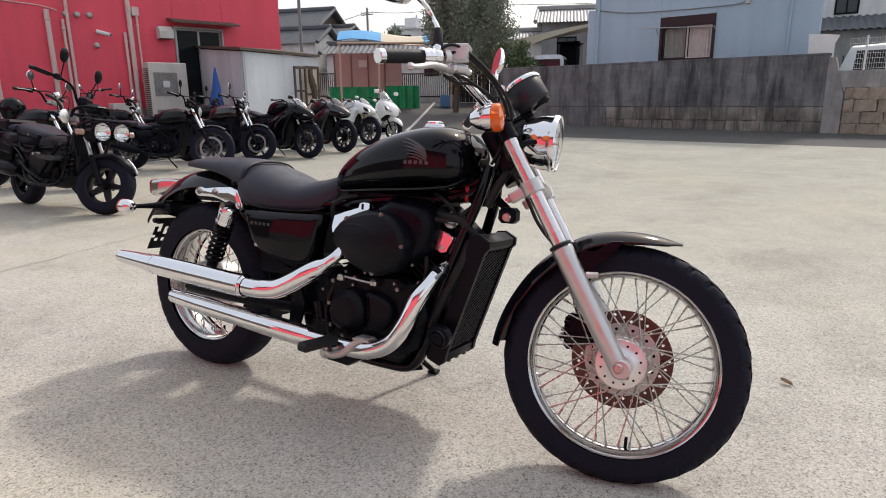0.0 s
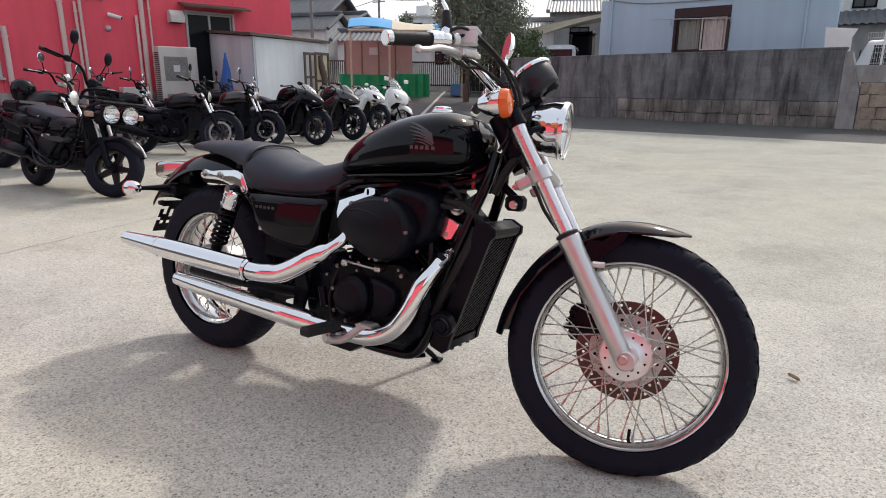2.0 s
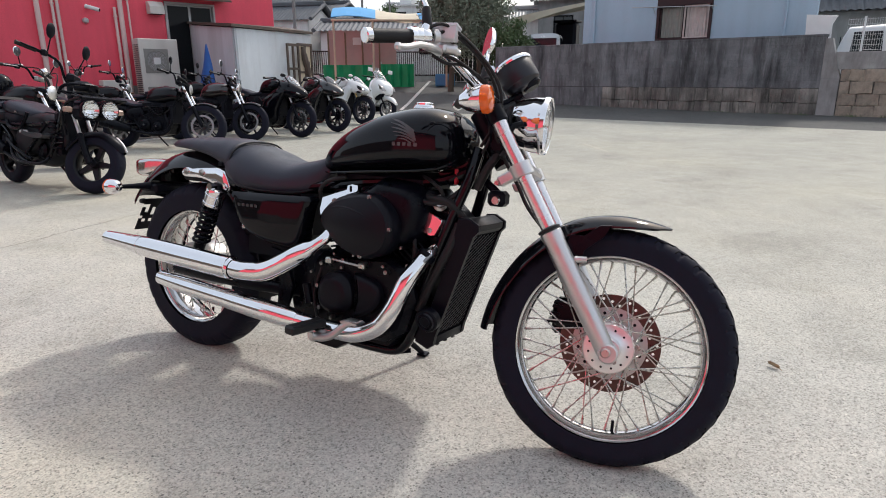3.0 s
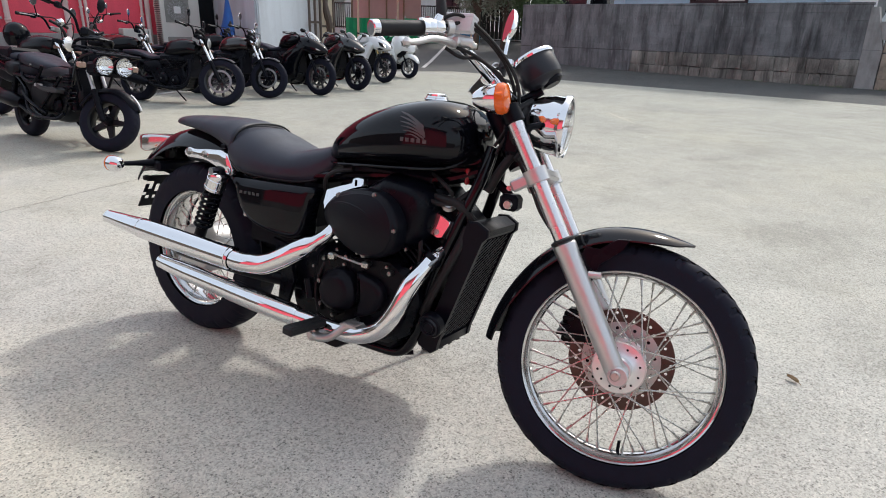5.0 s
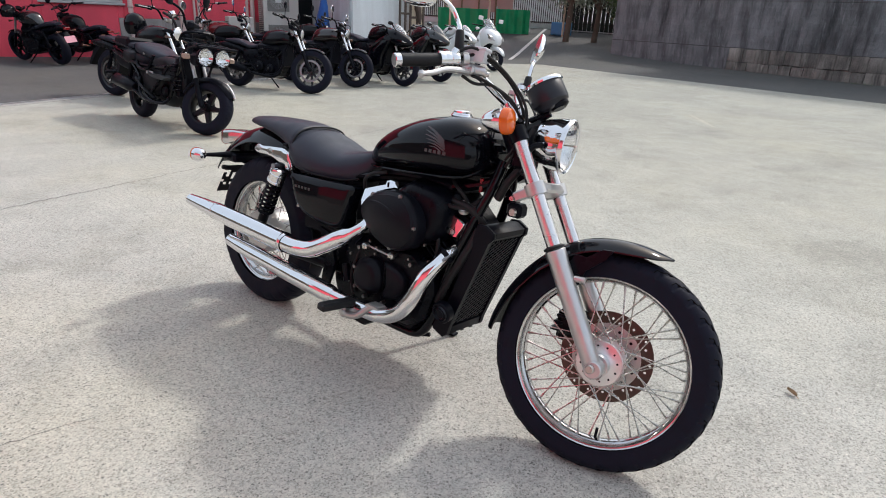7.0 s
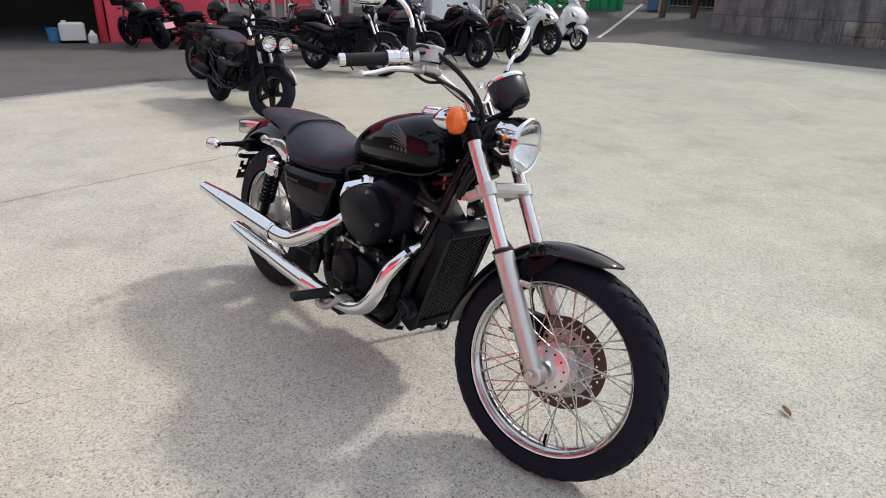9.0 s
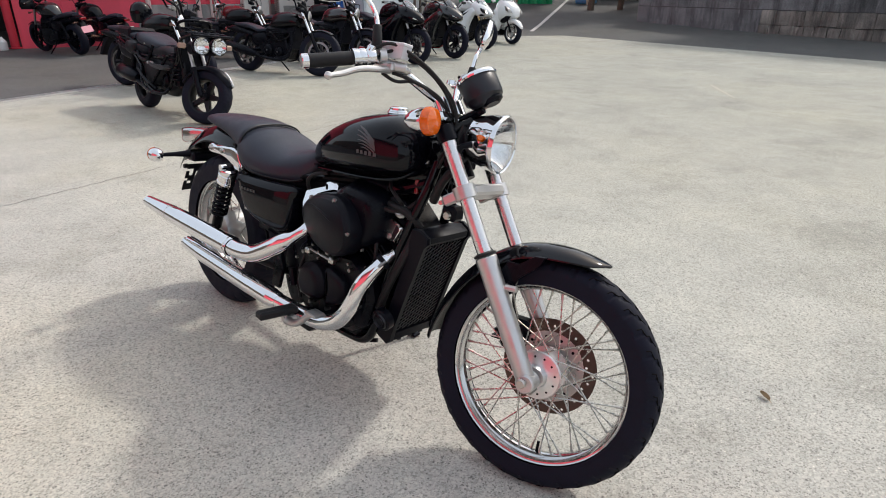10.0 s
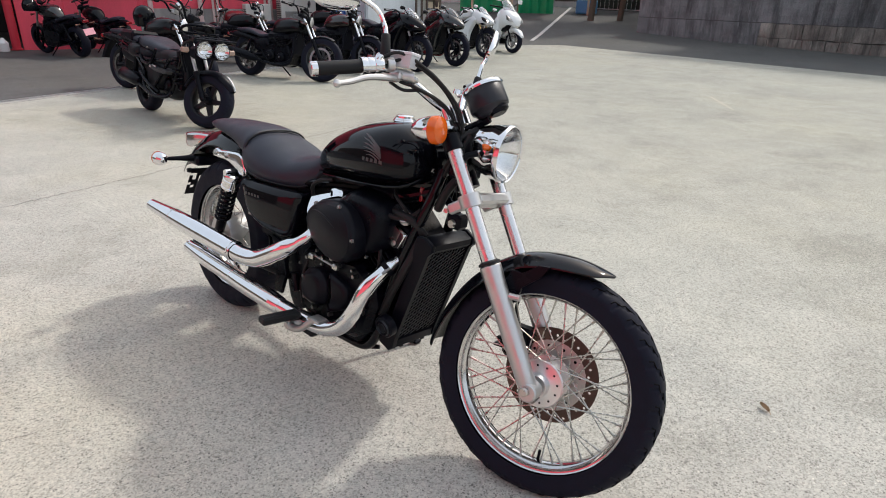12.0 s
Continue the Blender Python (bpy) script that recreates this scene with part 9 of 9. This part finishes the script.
def car(name, label, m, paint, L=3.4, W=1.5, Hh=1.75):
    """A boxy parked car: body, glasshouse, windows and wheels."""
    t = thing(name, label, "car")
    body = smooth_table([(0.0, 0.85, 0.35, W * 0.40), (0.12, 0.98, 0.26, W * 0.48), (0.8, 1.02, 0.24, W * 0.5), (L - 0.5, 1.02, 0.24, W * 0.5), (L - 0.1, 0.98, 0.27, W * 0.48), (L, 0.85, 0.36, W * 0.42)], 4)
    bd = part("body", section_loft(body, [r[0] for r in body], 24, 5.0, 0.5).turned(m), paint, t)
    cab = smooth_table([(0.10, 1.02, 0.95, W * 0.44), (0.35, Hh - 0.08, 0.95, W * 0.44), (0.6, Hh, 0.95, W * 0.44), (L - 0.9, Hh, 0.95, W * 0.44), (L - 0.35, 1.05, 0.95, W * 0.42)], 4)
    part("glasshouse", section_loft(cab, [r[0] for r in cab], 24, 6.0, 0.3).turned(m), paint, bd)
    for s in (-1, 1):
        for x0, x1 in ((0.5, 1.3), (1.4, 2.3)):
            part("side_window", Geo().plate([(x0, 1.08), (x1, 1.08), (x1 - 0.05, Hh - 0.16), (x0 + 0.05, Hh - 0.16)], s * W * 0.43, s * W * 0.447, 0.01, m), M_GLASS, bd)
        for x in (0.6, L - 0.65):
            wh = part("wheel", tyre_geo(0.29, 0.09, 0.18).turned(m @ T(x, s * (W / 2 - 0.08), 0.29)), M_RUBBER, t)
            part("rim", round_y([(0.0, s * 0.06), (0.12, s * 0.05), (0.18, s * 0.07), (0.18, s * 0.03)], 24).turned(m @ T(x, s * (W / 2 - 0.08), 0.29)), M_GREYMETAL, wh)
    part("rear_window", Geo().box((0.20, 0, 1.38), (0.03, W * 0.72, 0.40), 0.02, m @ T(0, 0, 0)), M_GLASS, bd)
    part("windscreen", Geo().box((0, 0, 0), (0.03, W * 0.74, 0.62), 0.02, m @ T(L - 0.60, 0, 1.36) @ Matrix.Rotation(radians(-42), 4, "Y")), M_GLASS, bd)
    return t


car("parked_van", "silver van parked behind the block wall", wall_frame((-6.85, 21.8), (-0.25, 0.97)) @ T(0, 0, 0.88), M_CAR, 3.3, 1.45, 1.76)
car("parked_van", "white van parked behind the mesh fence", wall_frame((2.75, 21.3), (0.97, -0.25)) @ T(0, 0, 0.55), M_WHITE, 3.4, 1.5, 1.85)
t = thing("storage_bin", "dark storage cabinet behind the parked van", "cabinet")
part("cabinet", Geo().box((-7.35, 26.2, 2.1), (1.0, 0.7, 2.45), 0.12), M_PLAST, t)
part("lid", Geo().box((-7.35, 26.2, 3.36), (1.06, 0.76, 0.10), 0.03), M_PLAST, t)
g = Geo()
g.box((9.0, -5.6, 0.42), (2.2, 10.4, 0.92), 0.02, WA)
g.box((10.9, -6.8, 0.42), (1.6, 8.0, 0.92), 0.02, WA)
setting("terrace_back", g, M_MORTAR, "raised concrete yard behind the wall", "terrace")
g = Geo()
g.box((-6.0, -6.0, 0.18), (10.0, 11.0, 0.42), 0.02, WA)
setting("terrace_side", g, M_PLINTH, "raised concrete yard behind the stone wall", "terrace")

# ---- distance at the end of the lane ----
def far_at(x, y):
    return rise(x, y)


# dark gate between the wall and the lane
t = thing("mesh_gate", "dark green mesh gate under the tree", "gate")
for i in range(14):
    x, y = -12.3 + i * 0.18, 24.1 + i * 0.054
    part("slat", Geo().box((x, y, far_at(x, y) + 1.05), (0.170, 0.05, 2.1), 0.004), M_HEDGE, t)
part("bottom_rail", Geo().tube([(-12.4, 24.03, far_at(-12.3, 24.1) + 0.05), (-9.86, 24.79, far_at(-9.9, 24.8) + 0.05)], 0.022, 8), M_GREYMETAL, t, "pale bottom rail")
part("top_rail", Geo().tube([(-12.4, 24.07, far_at(-12.3, 24.1) + 2.12), (-9.86, 24.83, far_at(-9.9, 24.8) + 2.12)], 0.03, 8), M_FENCE, t)

fence = thing("railing", "dark brown railing along the lane", "fence")
FA0, FA1 = Vector((-19.5, 21.6)), Vector((-9.9, 26.2))
for i in range(110):
    p = FA0.lerp(FA1, i / 109)
    z = far_at(*p)
    part("baluster", Geo().box((p.x, p.y, z + 0.75), (0.03, 0.03, 1.1), 0.003), M_FENCE, fence)
for h_ in (0.25, 1.30):
    part("rail", Geo().tube([(*FA0, far_at(*FA0) + h_), (*FA0.lerp(FA1, 0.5), far_at(*FA0.lerp(FA1, 0.5)) + h_), (*FA1, far_at(*FA1) + h_)], 0.03, 6), M_FENCE, fence)
g = Geo()
for i in range(12):
    p, q = FA0.lerp(FA1, i / 12), FA0.lerp(FA1, (i + 1) / 12)
    g.rings([[(*a, far_at(*a) - 0.1), (a.x - 0.1, a.y + 0.2, far_at(*a) - 0.1), (a.x - 0.1, a.y + 0.2, far_at(*a) + 0.22), (*a, far_at(*a) + 0.22)] for a in (p, q)])
setting("kerb_far", g, M_PLASTER, "low pale wall under the railing", "kerb")
t = thing("hoarding", "pinkish board hoarding beside the railing", "hoarding")
P0, P1 = Vector((-15.9, 20.15)), Vector((-13.5, 21.76))
for i in range(4):
    a, b_ = P0.lerp(P1, i / 4), P0.lerp(P1, (i + 1) / 4)
    c, d_ = (a + b_) / 2, (b_ - a)
    z = far_at(*c)
    part("board", Geo().box((0, 0, 0), (d_.length - 0.01, 0.03, 1.52), 0.004, Matrix.Translation((c.x, c.y, z + 1.52)) @ Matrix.Rotation(math.atan2(d_.y, d_.x), 4, "Z")), M_PINK, t)
    part("stake", Geo().tube([(a.x + 0.1, a.y - 0.15, z), (a.x + 0.1, a.y - 0.15, z + 2.2)], 0.035, 6), M_WOOD, t)
c = P0.lerp(P1, 0.42)
sg = part("notice", Geo().box((0, 0, 0), (0.36, 0.01, 0.30), 0.002, Matrix.Translation((c.x + 0.03, c.y - 0.05, far_at(*c) + 1.85)) @ Matrix.Rotation(math.atan2(2.35, 3.5), 4, "Z")), M_PLATE, t, "small pale notice")
for i, (nm, x0, y0, x1, y1, hh) in enumerate((("green_netting", -15.9, 19.7, -14.2, 20.9, 0.90), ("green_netting", -13.75, 20.9, -12.6, 21.7, 0.95))):
    t = thing(nm, "green plastic sheet stretched round a waste point", "netting")
    a, b_ = Vector((x0, y0)), Vector((x1, y1))
    rows = []
    for k in range(21):
        p = a.lerp(b_, k / 20)
        o = 0.05 * math.sin(k * 1.3)
        z = far_at(*p)
        rows.append([(p.x + o, p.y - o, z), (p.x + o, p.y - o, z + hh), (p.x + o - 0.02, p.y - o + 0.03, z + hh), (p.x + o - 0.02, p.y - o + 0.03, z)])
    part("sheet", Geo().rings(rows), M_GREEN, t)
    for k in (0, 1):
        p = a.lerp(b_, k)
        part("post", Geo().tube([(p.x, p.y + 0.05, far_at(*p)), (p.x, p.y + 0.05, far_at(*p) + hh + 0.1)], 0.03, 6), M_GREYMETAL, t)
t = thing("storage_box", "blue plastic box beside the railing", "box")
part("box", Geo().box((-11.55, 22.6, far_at(-11.5, 22.6) + 0.26), (0.75, 0.5, 0.52), 0.04), M_BUCKET, t)

# striped canopy
t = thing("striped_canopy", "blue and cream striped canvas canopy", "canopy")
C0, C1 = Vector((-15.2, 19.5)), Vector((-11.2, 22.3))
for i in range(8):
    a, b_ = C0.lerp(C1, i / 8), C0.lerp(C1, (i + 1) / 8)
    n_ = Vector((-(C1 - C0).y, (C1 - C0).x)).normalized()
    rows = []
    for k in range(9):
        s = k / 8
        wave = lambda u: 0.14 * math.sin(u * math.pi * 2.0 + 0.6)
        z = 3.35 + 0.55 * math.sin(s * math.pi * 0.55)
        rows.append([(a.x + n_.x * 2.6 * s, a.y + n_.y * 2.6 * s, z + wave(i / 8)), (b_.x + n_.x * 2.6 * s, b_.y + n_.y * 2.6 * s, z + wave((i + 1) / 8)),
                     (b_.x + n_.x * 2.6 * s, b_.y + n_.y * 2.6 * s, z + wave((i + 1) / 8) - 0.03), (a.x + n_.x * 2.6 * s, a.y + n_.y * 2.6 * s, z + wave(i / 8) - 0.03)])
    part("canvas_strip", Geo().rings(rows), M_SKYBLUE if i in (0, 1, 2, 6, 7) else M_CREAM, t)
for k in (0.02, 0.35, 0.98):
    p = C0.lerp(C1, k)
    part("post", Geo().tube([(p.x, p.y, far_at(*p)), (p.x, p.y, 3.35)], 0.045, 8), M_PALEWOOD, t)
part("front_beam", Geo().tube([(C0.x, C0.y, 3.30), (C1.x, C1.y, 3.30)], 0.05, 8), M_PALEWOOD, t)

# old tiled houses
def on_ridge(x, y, d, w, dp):
    """The frame of a house whose ridge ends at x, y and runs back along d."""
    d = Vector(d).normalized()
    n_ = Vector((-d.y, d.x))
    p = Vector((x, y)) - d * w - n_ * dp / 2
    return wall_frame(p, d)


house("old_house", "large old house with a heavy dark tiled roof", on_ridge(-26.9, 33.3, (0.95, 0.22), 9.0, 5.0), 9.0, 5.0, 5.45, 6.95, M_BROWNHOUSE, M_TILE, (), 0.4, 12, 0.24, 0.9)
house("old_house", "lower wing of the old house with a wide tiled roof", on_ridge(-25.4, 33.4, (0.95, 0.22), 11.0, 8.0), 11.0, 8.0, 4.35, 5.75, M_PLASTER, M_TILE, (), 0.5, 14, 0.24, 0.9)
house("old_house", "old white-plastered house with a dark tiled roof", on_ridge(-22.6, 27.7, (0.95, 0.22), 6.5, 2.9), 6.5, 2.9, 4.2, 5.0, M_PLASTER, M_TILE, (), 0.28, 9, 0.22, 0.6)
house("old_house", "long white outbuilding with a low tiled roof", wall_frame((-20.4, 25.0), (0.87, 0.48)), 7.4, 4, 3.45, 3.95, M_PLASTER, M_TILE, ((1.5, 2.3, 2.2, 3.0), (5.2, 6.0, 2.2, 3.0)), 0.3, 7, 0.26, 0.8)
house("far_building", "pale flat far building above the outbuildings", wall_frame((-31.8, 48.0), (0.85, 0.52)), 5.0, 6, 7.4, 7.7, M_PLASTER, M_GREYMETAL, ((0.8, 1.8, 5.6, 6.8), (2.8, 3.8, 5.6, 6.8)), 0.15, 3, 0.6, 0.9)
t = thing("rooftop_unit", "white machinery boxes on the far building", "machinery")
part("box", Geo().box((-31.0, 50.5, 8.0), (1.3, 1.0, 0.9), 0.05), M_WHITE, t)
part("box", Geo().box((-28.8, 51.8, 8.2), (1.2, 1.0, 1.2), 0.05), M_GREYMETAL, t)


def pole(x, y, hh, r, label, arms=0):
    t = thing("utility_pole", label, "pole")
    z = far_at(x, y)
    part("shaft", Geo().tube([(x, y, z - 0.2), (x, y, z + hh)], [r, r * 0.7], 12), M_POLE, t)
    for i in range(arms):
        part("crossarm", Geo().box((x, y, z + hh - 0.4 - i * 0.7), (0.9, 0.06, 0.06), 0.01), M_POLE, t)
        for k in (-0.4, -0.15, 0.15, 0.4):
            part("insulator", Geo().lathe([(0.0, 0.0), (0.05, 0.02), (0.05, 0.10), (0.0, 0.14)], 10, T(x + k, y, z + hh - 0.35 - i * 0.7)), M_WHITE, t)


pole(-21.4, 24.2, 9.0, 0.10, "thin grey steel pole beyond the red building")
pole(-21.8, 30.7, 5.5, 0.09, "slim concrete utility pole with a crossarm", 1)
pole(-20.4, 31.6, 4.6, 0.07, "slim concrete utility pole")
pole(-15.2, 35.0, 10.5, 0.09, "thin grey steel pole behind the tree")
for i, (a, b_) in enumerate((((-21.8, 30.7, 6.2), (-15.2, 35.0, 7.4)), ((-15.2, 35.0, 7.2), (6.0, 38.0, 7.6)), ((-15.2, 35.0, 6.6), (6.0, 38.0, 7.0)), ((-21.4, 24.2, 8.6), (-34, 40, 9.0)), ((-21.8, 30.7, 6.2), (-40, 42, 7.6)))):
    t = thing("overhead_wire", "thin black overhead wire between poles", "wire")
    a, b_ = Vector(a), Vector(b_)
    part("wire", Geo().tube([a.lerp(b_, k / 12) - Vector((0, 0, 0.5 * math.sin(math.pi * k / 12))) for k in range(13)], 0.018, 4), M_BLACK, t)


# ---- trees and plants ----
def tree(name, label, x, y, hh, spread, leaf, n, seed, limbs=9, trunk=0.14, low=0.15, tall=1.0, size=0.16):
    rng = random.Random(seed)
    t = thing(name, label, "tree")
    z0 = far_at(x, y) - 0.05
    g = Geo().tube(spline([(x, y, z0), (x + 0.1, y, z0 + hh * 0.3), (x - 0.05, y + 0.1, z0 + hh * 0.6), (x, y, z0 + hh * 0.9)], 4), [trunk * (1 - 0.85 * i / 12) for i in range(13)], 10)
    ends = []
    for i in range(limbs):
        zz = z0 + hh * (low + (0.85 - low) * i / limbs)
        a = i * 2.4 + rng.uniform(-0.4, 0.4)
        ln_ = spread * (1 - 0.55 * (i / limbs)) * rng.uniform(0.7, 1.1)
        e = Vector((x + ln_ * math.cos(a), y + ln_ * math.sin(a), zz + ln_ * 0.8 * tall * rng.uniform(0.6, 1.2)))
        pts = spline([(x, y, zz), ((x + e.x) / 2, (y + e.y) / 2, (zz + e.z) / 2 - 0.1), e], 3)
        g.tube(pts, [trunk * 0.4 * (1 - 0.8 * k / len(pts)) for k in range(len(pts))], 6)
        ends += [pts[len(pts) // 2], e, (pts[len(pts) // 2] + e) / 2, e + Vector((0, 0, 0.3 * tall))]
    part("trunk", g, M_BARK, t)
    v, f = [], []
    for i in range(n):
        c = rng.choice(ends)
        p = c + Vector((rng.gauss(0, 0.30), rng.gauss(0, 0.30), rng.gauss(0, 0.34 * tall))) * spread * 0.55
        p.z = max(p.z, z0 + hh * low * 0.6)
        d = Vector((rng.gauss(0, 1), rng.gauss(0, 1), rng.gauss(0.3, 1))).normalized()
        s = d.orthogonal().normalized()
        L_ = size * rng.uniform(0.6, 1.4)
        w = L_ * rng.uniform(0.28, 0.45)
        o = len(v)
        v += [p - d * L_ * 0.5, p + s * w * 0.5, p + d * L_ * 0.5, p - s * w * 0.5]
        f.append((o, o + 1, o + 2, o + 3))
    me = bpy.data.meshes.new("crown")
    me.from_pydata(v, [], f)
    me.materials.append(leaf)
    ob = new("crown", me)
    ob.parent = t
    tagged(ob, kind="stuff")


tree("tree", "tall grey-green tree with loose upright branches by the gate", -10.35, 20.9, 5.8, 1.15, M_OLIVE, 26000, 3, 20, 0.13, 0.22, 1.7, 0.12)
tree("tree", "tall grey-green tree with loose upright branches by the gate", -9.5, 21.6, 5.4, 1.15, M_OLIVE, 26000, 5, 20, 0.12, 0.2, 1.6, 0.12)
tree("shrub", "dense dark green shrub behind the block wall", -7.9, 20.9, 2.9, 0.85, M_LEAF, 4200, 8, 9, 0.08, 0.3, 0.6, 0.13)
tree("shrub", "dark green shrub behind the block wall", -7.2, 21.0, 2.5, 0.6, M_LEAF, 2200, 9, 8, 0.06, 0.4, 0.5, 0.12)
tree("tree", "dark pine behind the white storehouse", -22.5, 33.5, 4.9, 1.5, M_LEAF, 3500, 12, 9, 0.12, 0.4, 0.5, 0.2)

# weeds at the foot of the wall and a dry leaf on the concrete
rng = random.Random(9)
v, f = [], []
for cx, n in ((0.35, 60), (0.9, 40), (2.3, 50), (2.6, 30), (-0.75, 60), (-1.6, 50), (-2.9, 40), (-2.6, 40)):
    for i in range(n):
        b_ = WA @ Vector((cx + rng.gauss(0, 0.12), 0.10 + rng.uniform(0, 0.10), 0))
        h_ = rng.uniform(0.03, 0.11)
        e = b_ + Vector((rng.gauss(0, 0.04), rng.gauss(0, 0.04), h_))
        o = len(v)
        v += [b_ + Vector((0.008, 0, 0)), b_ - Vector((0.008, 0, 0)), e]
        f.append((o, o + 1, o + 2))
me = bpy.data.meshes.new("weeds")
me.from_pydata(v, [], f)
me.materials.append(M_LEAF)
tagged(new("weeds", me), "small green weeds along the foot of the wall", "weeds", kind="stuff")
lf = thing("dry_leaf", "curled dry brown leaf on the concrete", "leaf", pose(1.915, 0.812, 0.001, 0, 0, 150))
rows = []
for i in range(9):
    s = i / 8
    w = 0.009 * math.sin(math.pi * s) ** 0.8 + 0.001
    rows.append([(-0.022 + 0.044 * s, k * w, 0.002 + 0.009 * abs(k) ** 1.5 + 0.005 * s * s) for k in (-1, -0.5, 0, 0.5, 1)])
part("blade", Geo().sheet(rows), M_DRYLEAF, lf)
part("stalk", Geo().tube([(-0.022, 0, 0.003), (-0.034, 0.004, 0.002)], 0.0012, 5), M_DRYLEAF, lf)
# ---- blocks and stones of the walls ----
def pieces_row(parent, name, x0, x1, z0, z1, w, depth, material, rng, rough, tall_var=0.0):
    """One course of blocks or stones, each an object on a shared box of its size."""
    x, me = x0, {}
    while x < x1 - 0.05:
        ww = w * rng.uniform(1 - rough, 1 + rough)
        ww = min(ww, x1 - x)
        if x1 - x - ww < w * 0.3:
            ww = x1 - x
        key = round(ww, 2)
        if key not in me:
            gap = 0.0018 if rough < 0.1 else 0.011
            gg = Geo().box((0, 0, 0), (key - gap, 0.05, z1 - z0 - gap), 0.0012 if rough < 0.1 else 0.028)
            if rough > 0.1:
                gg.v = [p + Vector((rng.uniform(-1, 1) * 0.018, rng.uniform(-1, 1) * 0.014, rng.uniform(-1, 1) * 0.018)) for p in gg.v]
            me[key] = gg.mesh(name)
            me[key].materials.append(material)
        shared(name, me[key], parent, WA @ Matrix.Translation((x + ww / 2, depth + rng.uniform(-0.004, 0.004 + rough * 0.05), (z0 + z1) / 2)))
        x += ww


rng = random.Random(4)
for i in range(7):
    z = 0.72 + i * 0.18
    off = -0.2 if i % 2 else 0.0
    pieces_row(block_wall, "block", off if off >= 0 else 0.0, WALL_L, z, z + 0.18, 0.40, 0.030, M_BLOCK, rng, 0.02)
for i, (z0, z1) in enumerate(((0.0, 0.33), (0.33, 0.70))):
    pieces_row(block_wall, "stone", 0.0, 6.0, z0, z1, 0.36, 0.042, M_DSTONE, rng, 0.25)
    pieces_row(block_wall, "stone", 6.0, WALL_L, z0, z1, 0.75, 0.030, M_BLOCK, rng, 0.05)
for z0, z1 in ((0.0, 0.29), (0.29, 0.58), (0.58, 0.88), (0.88, 1.17)):
    pieces_row(stone_wall, "stone", -6.0, -0.44, z0, z1, 0.40, 0.045, M_STONE, rng, 0.3)
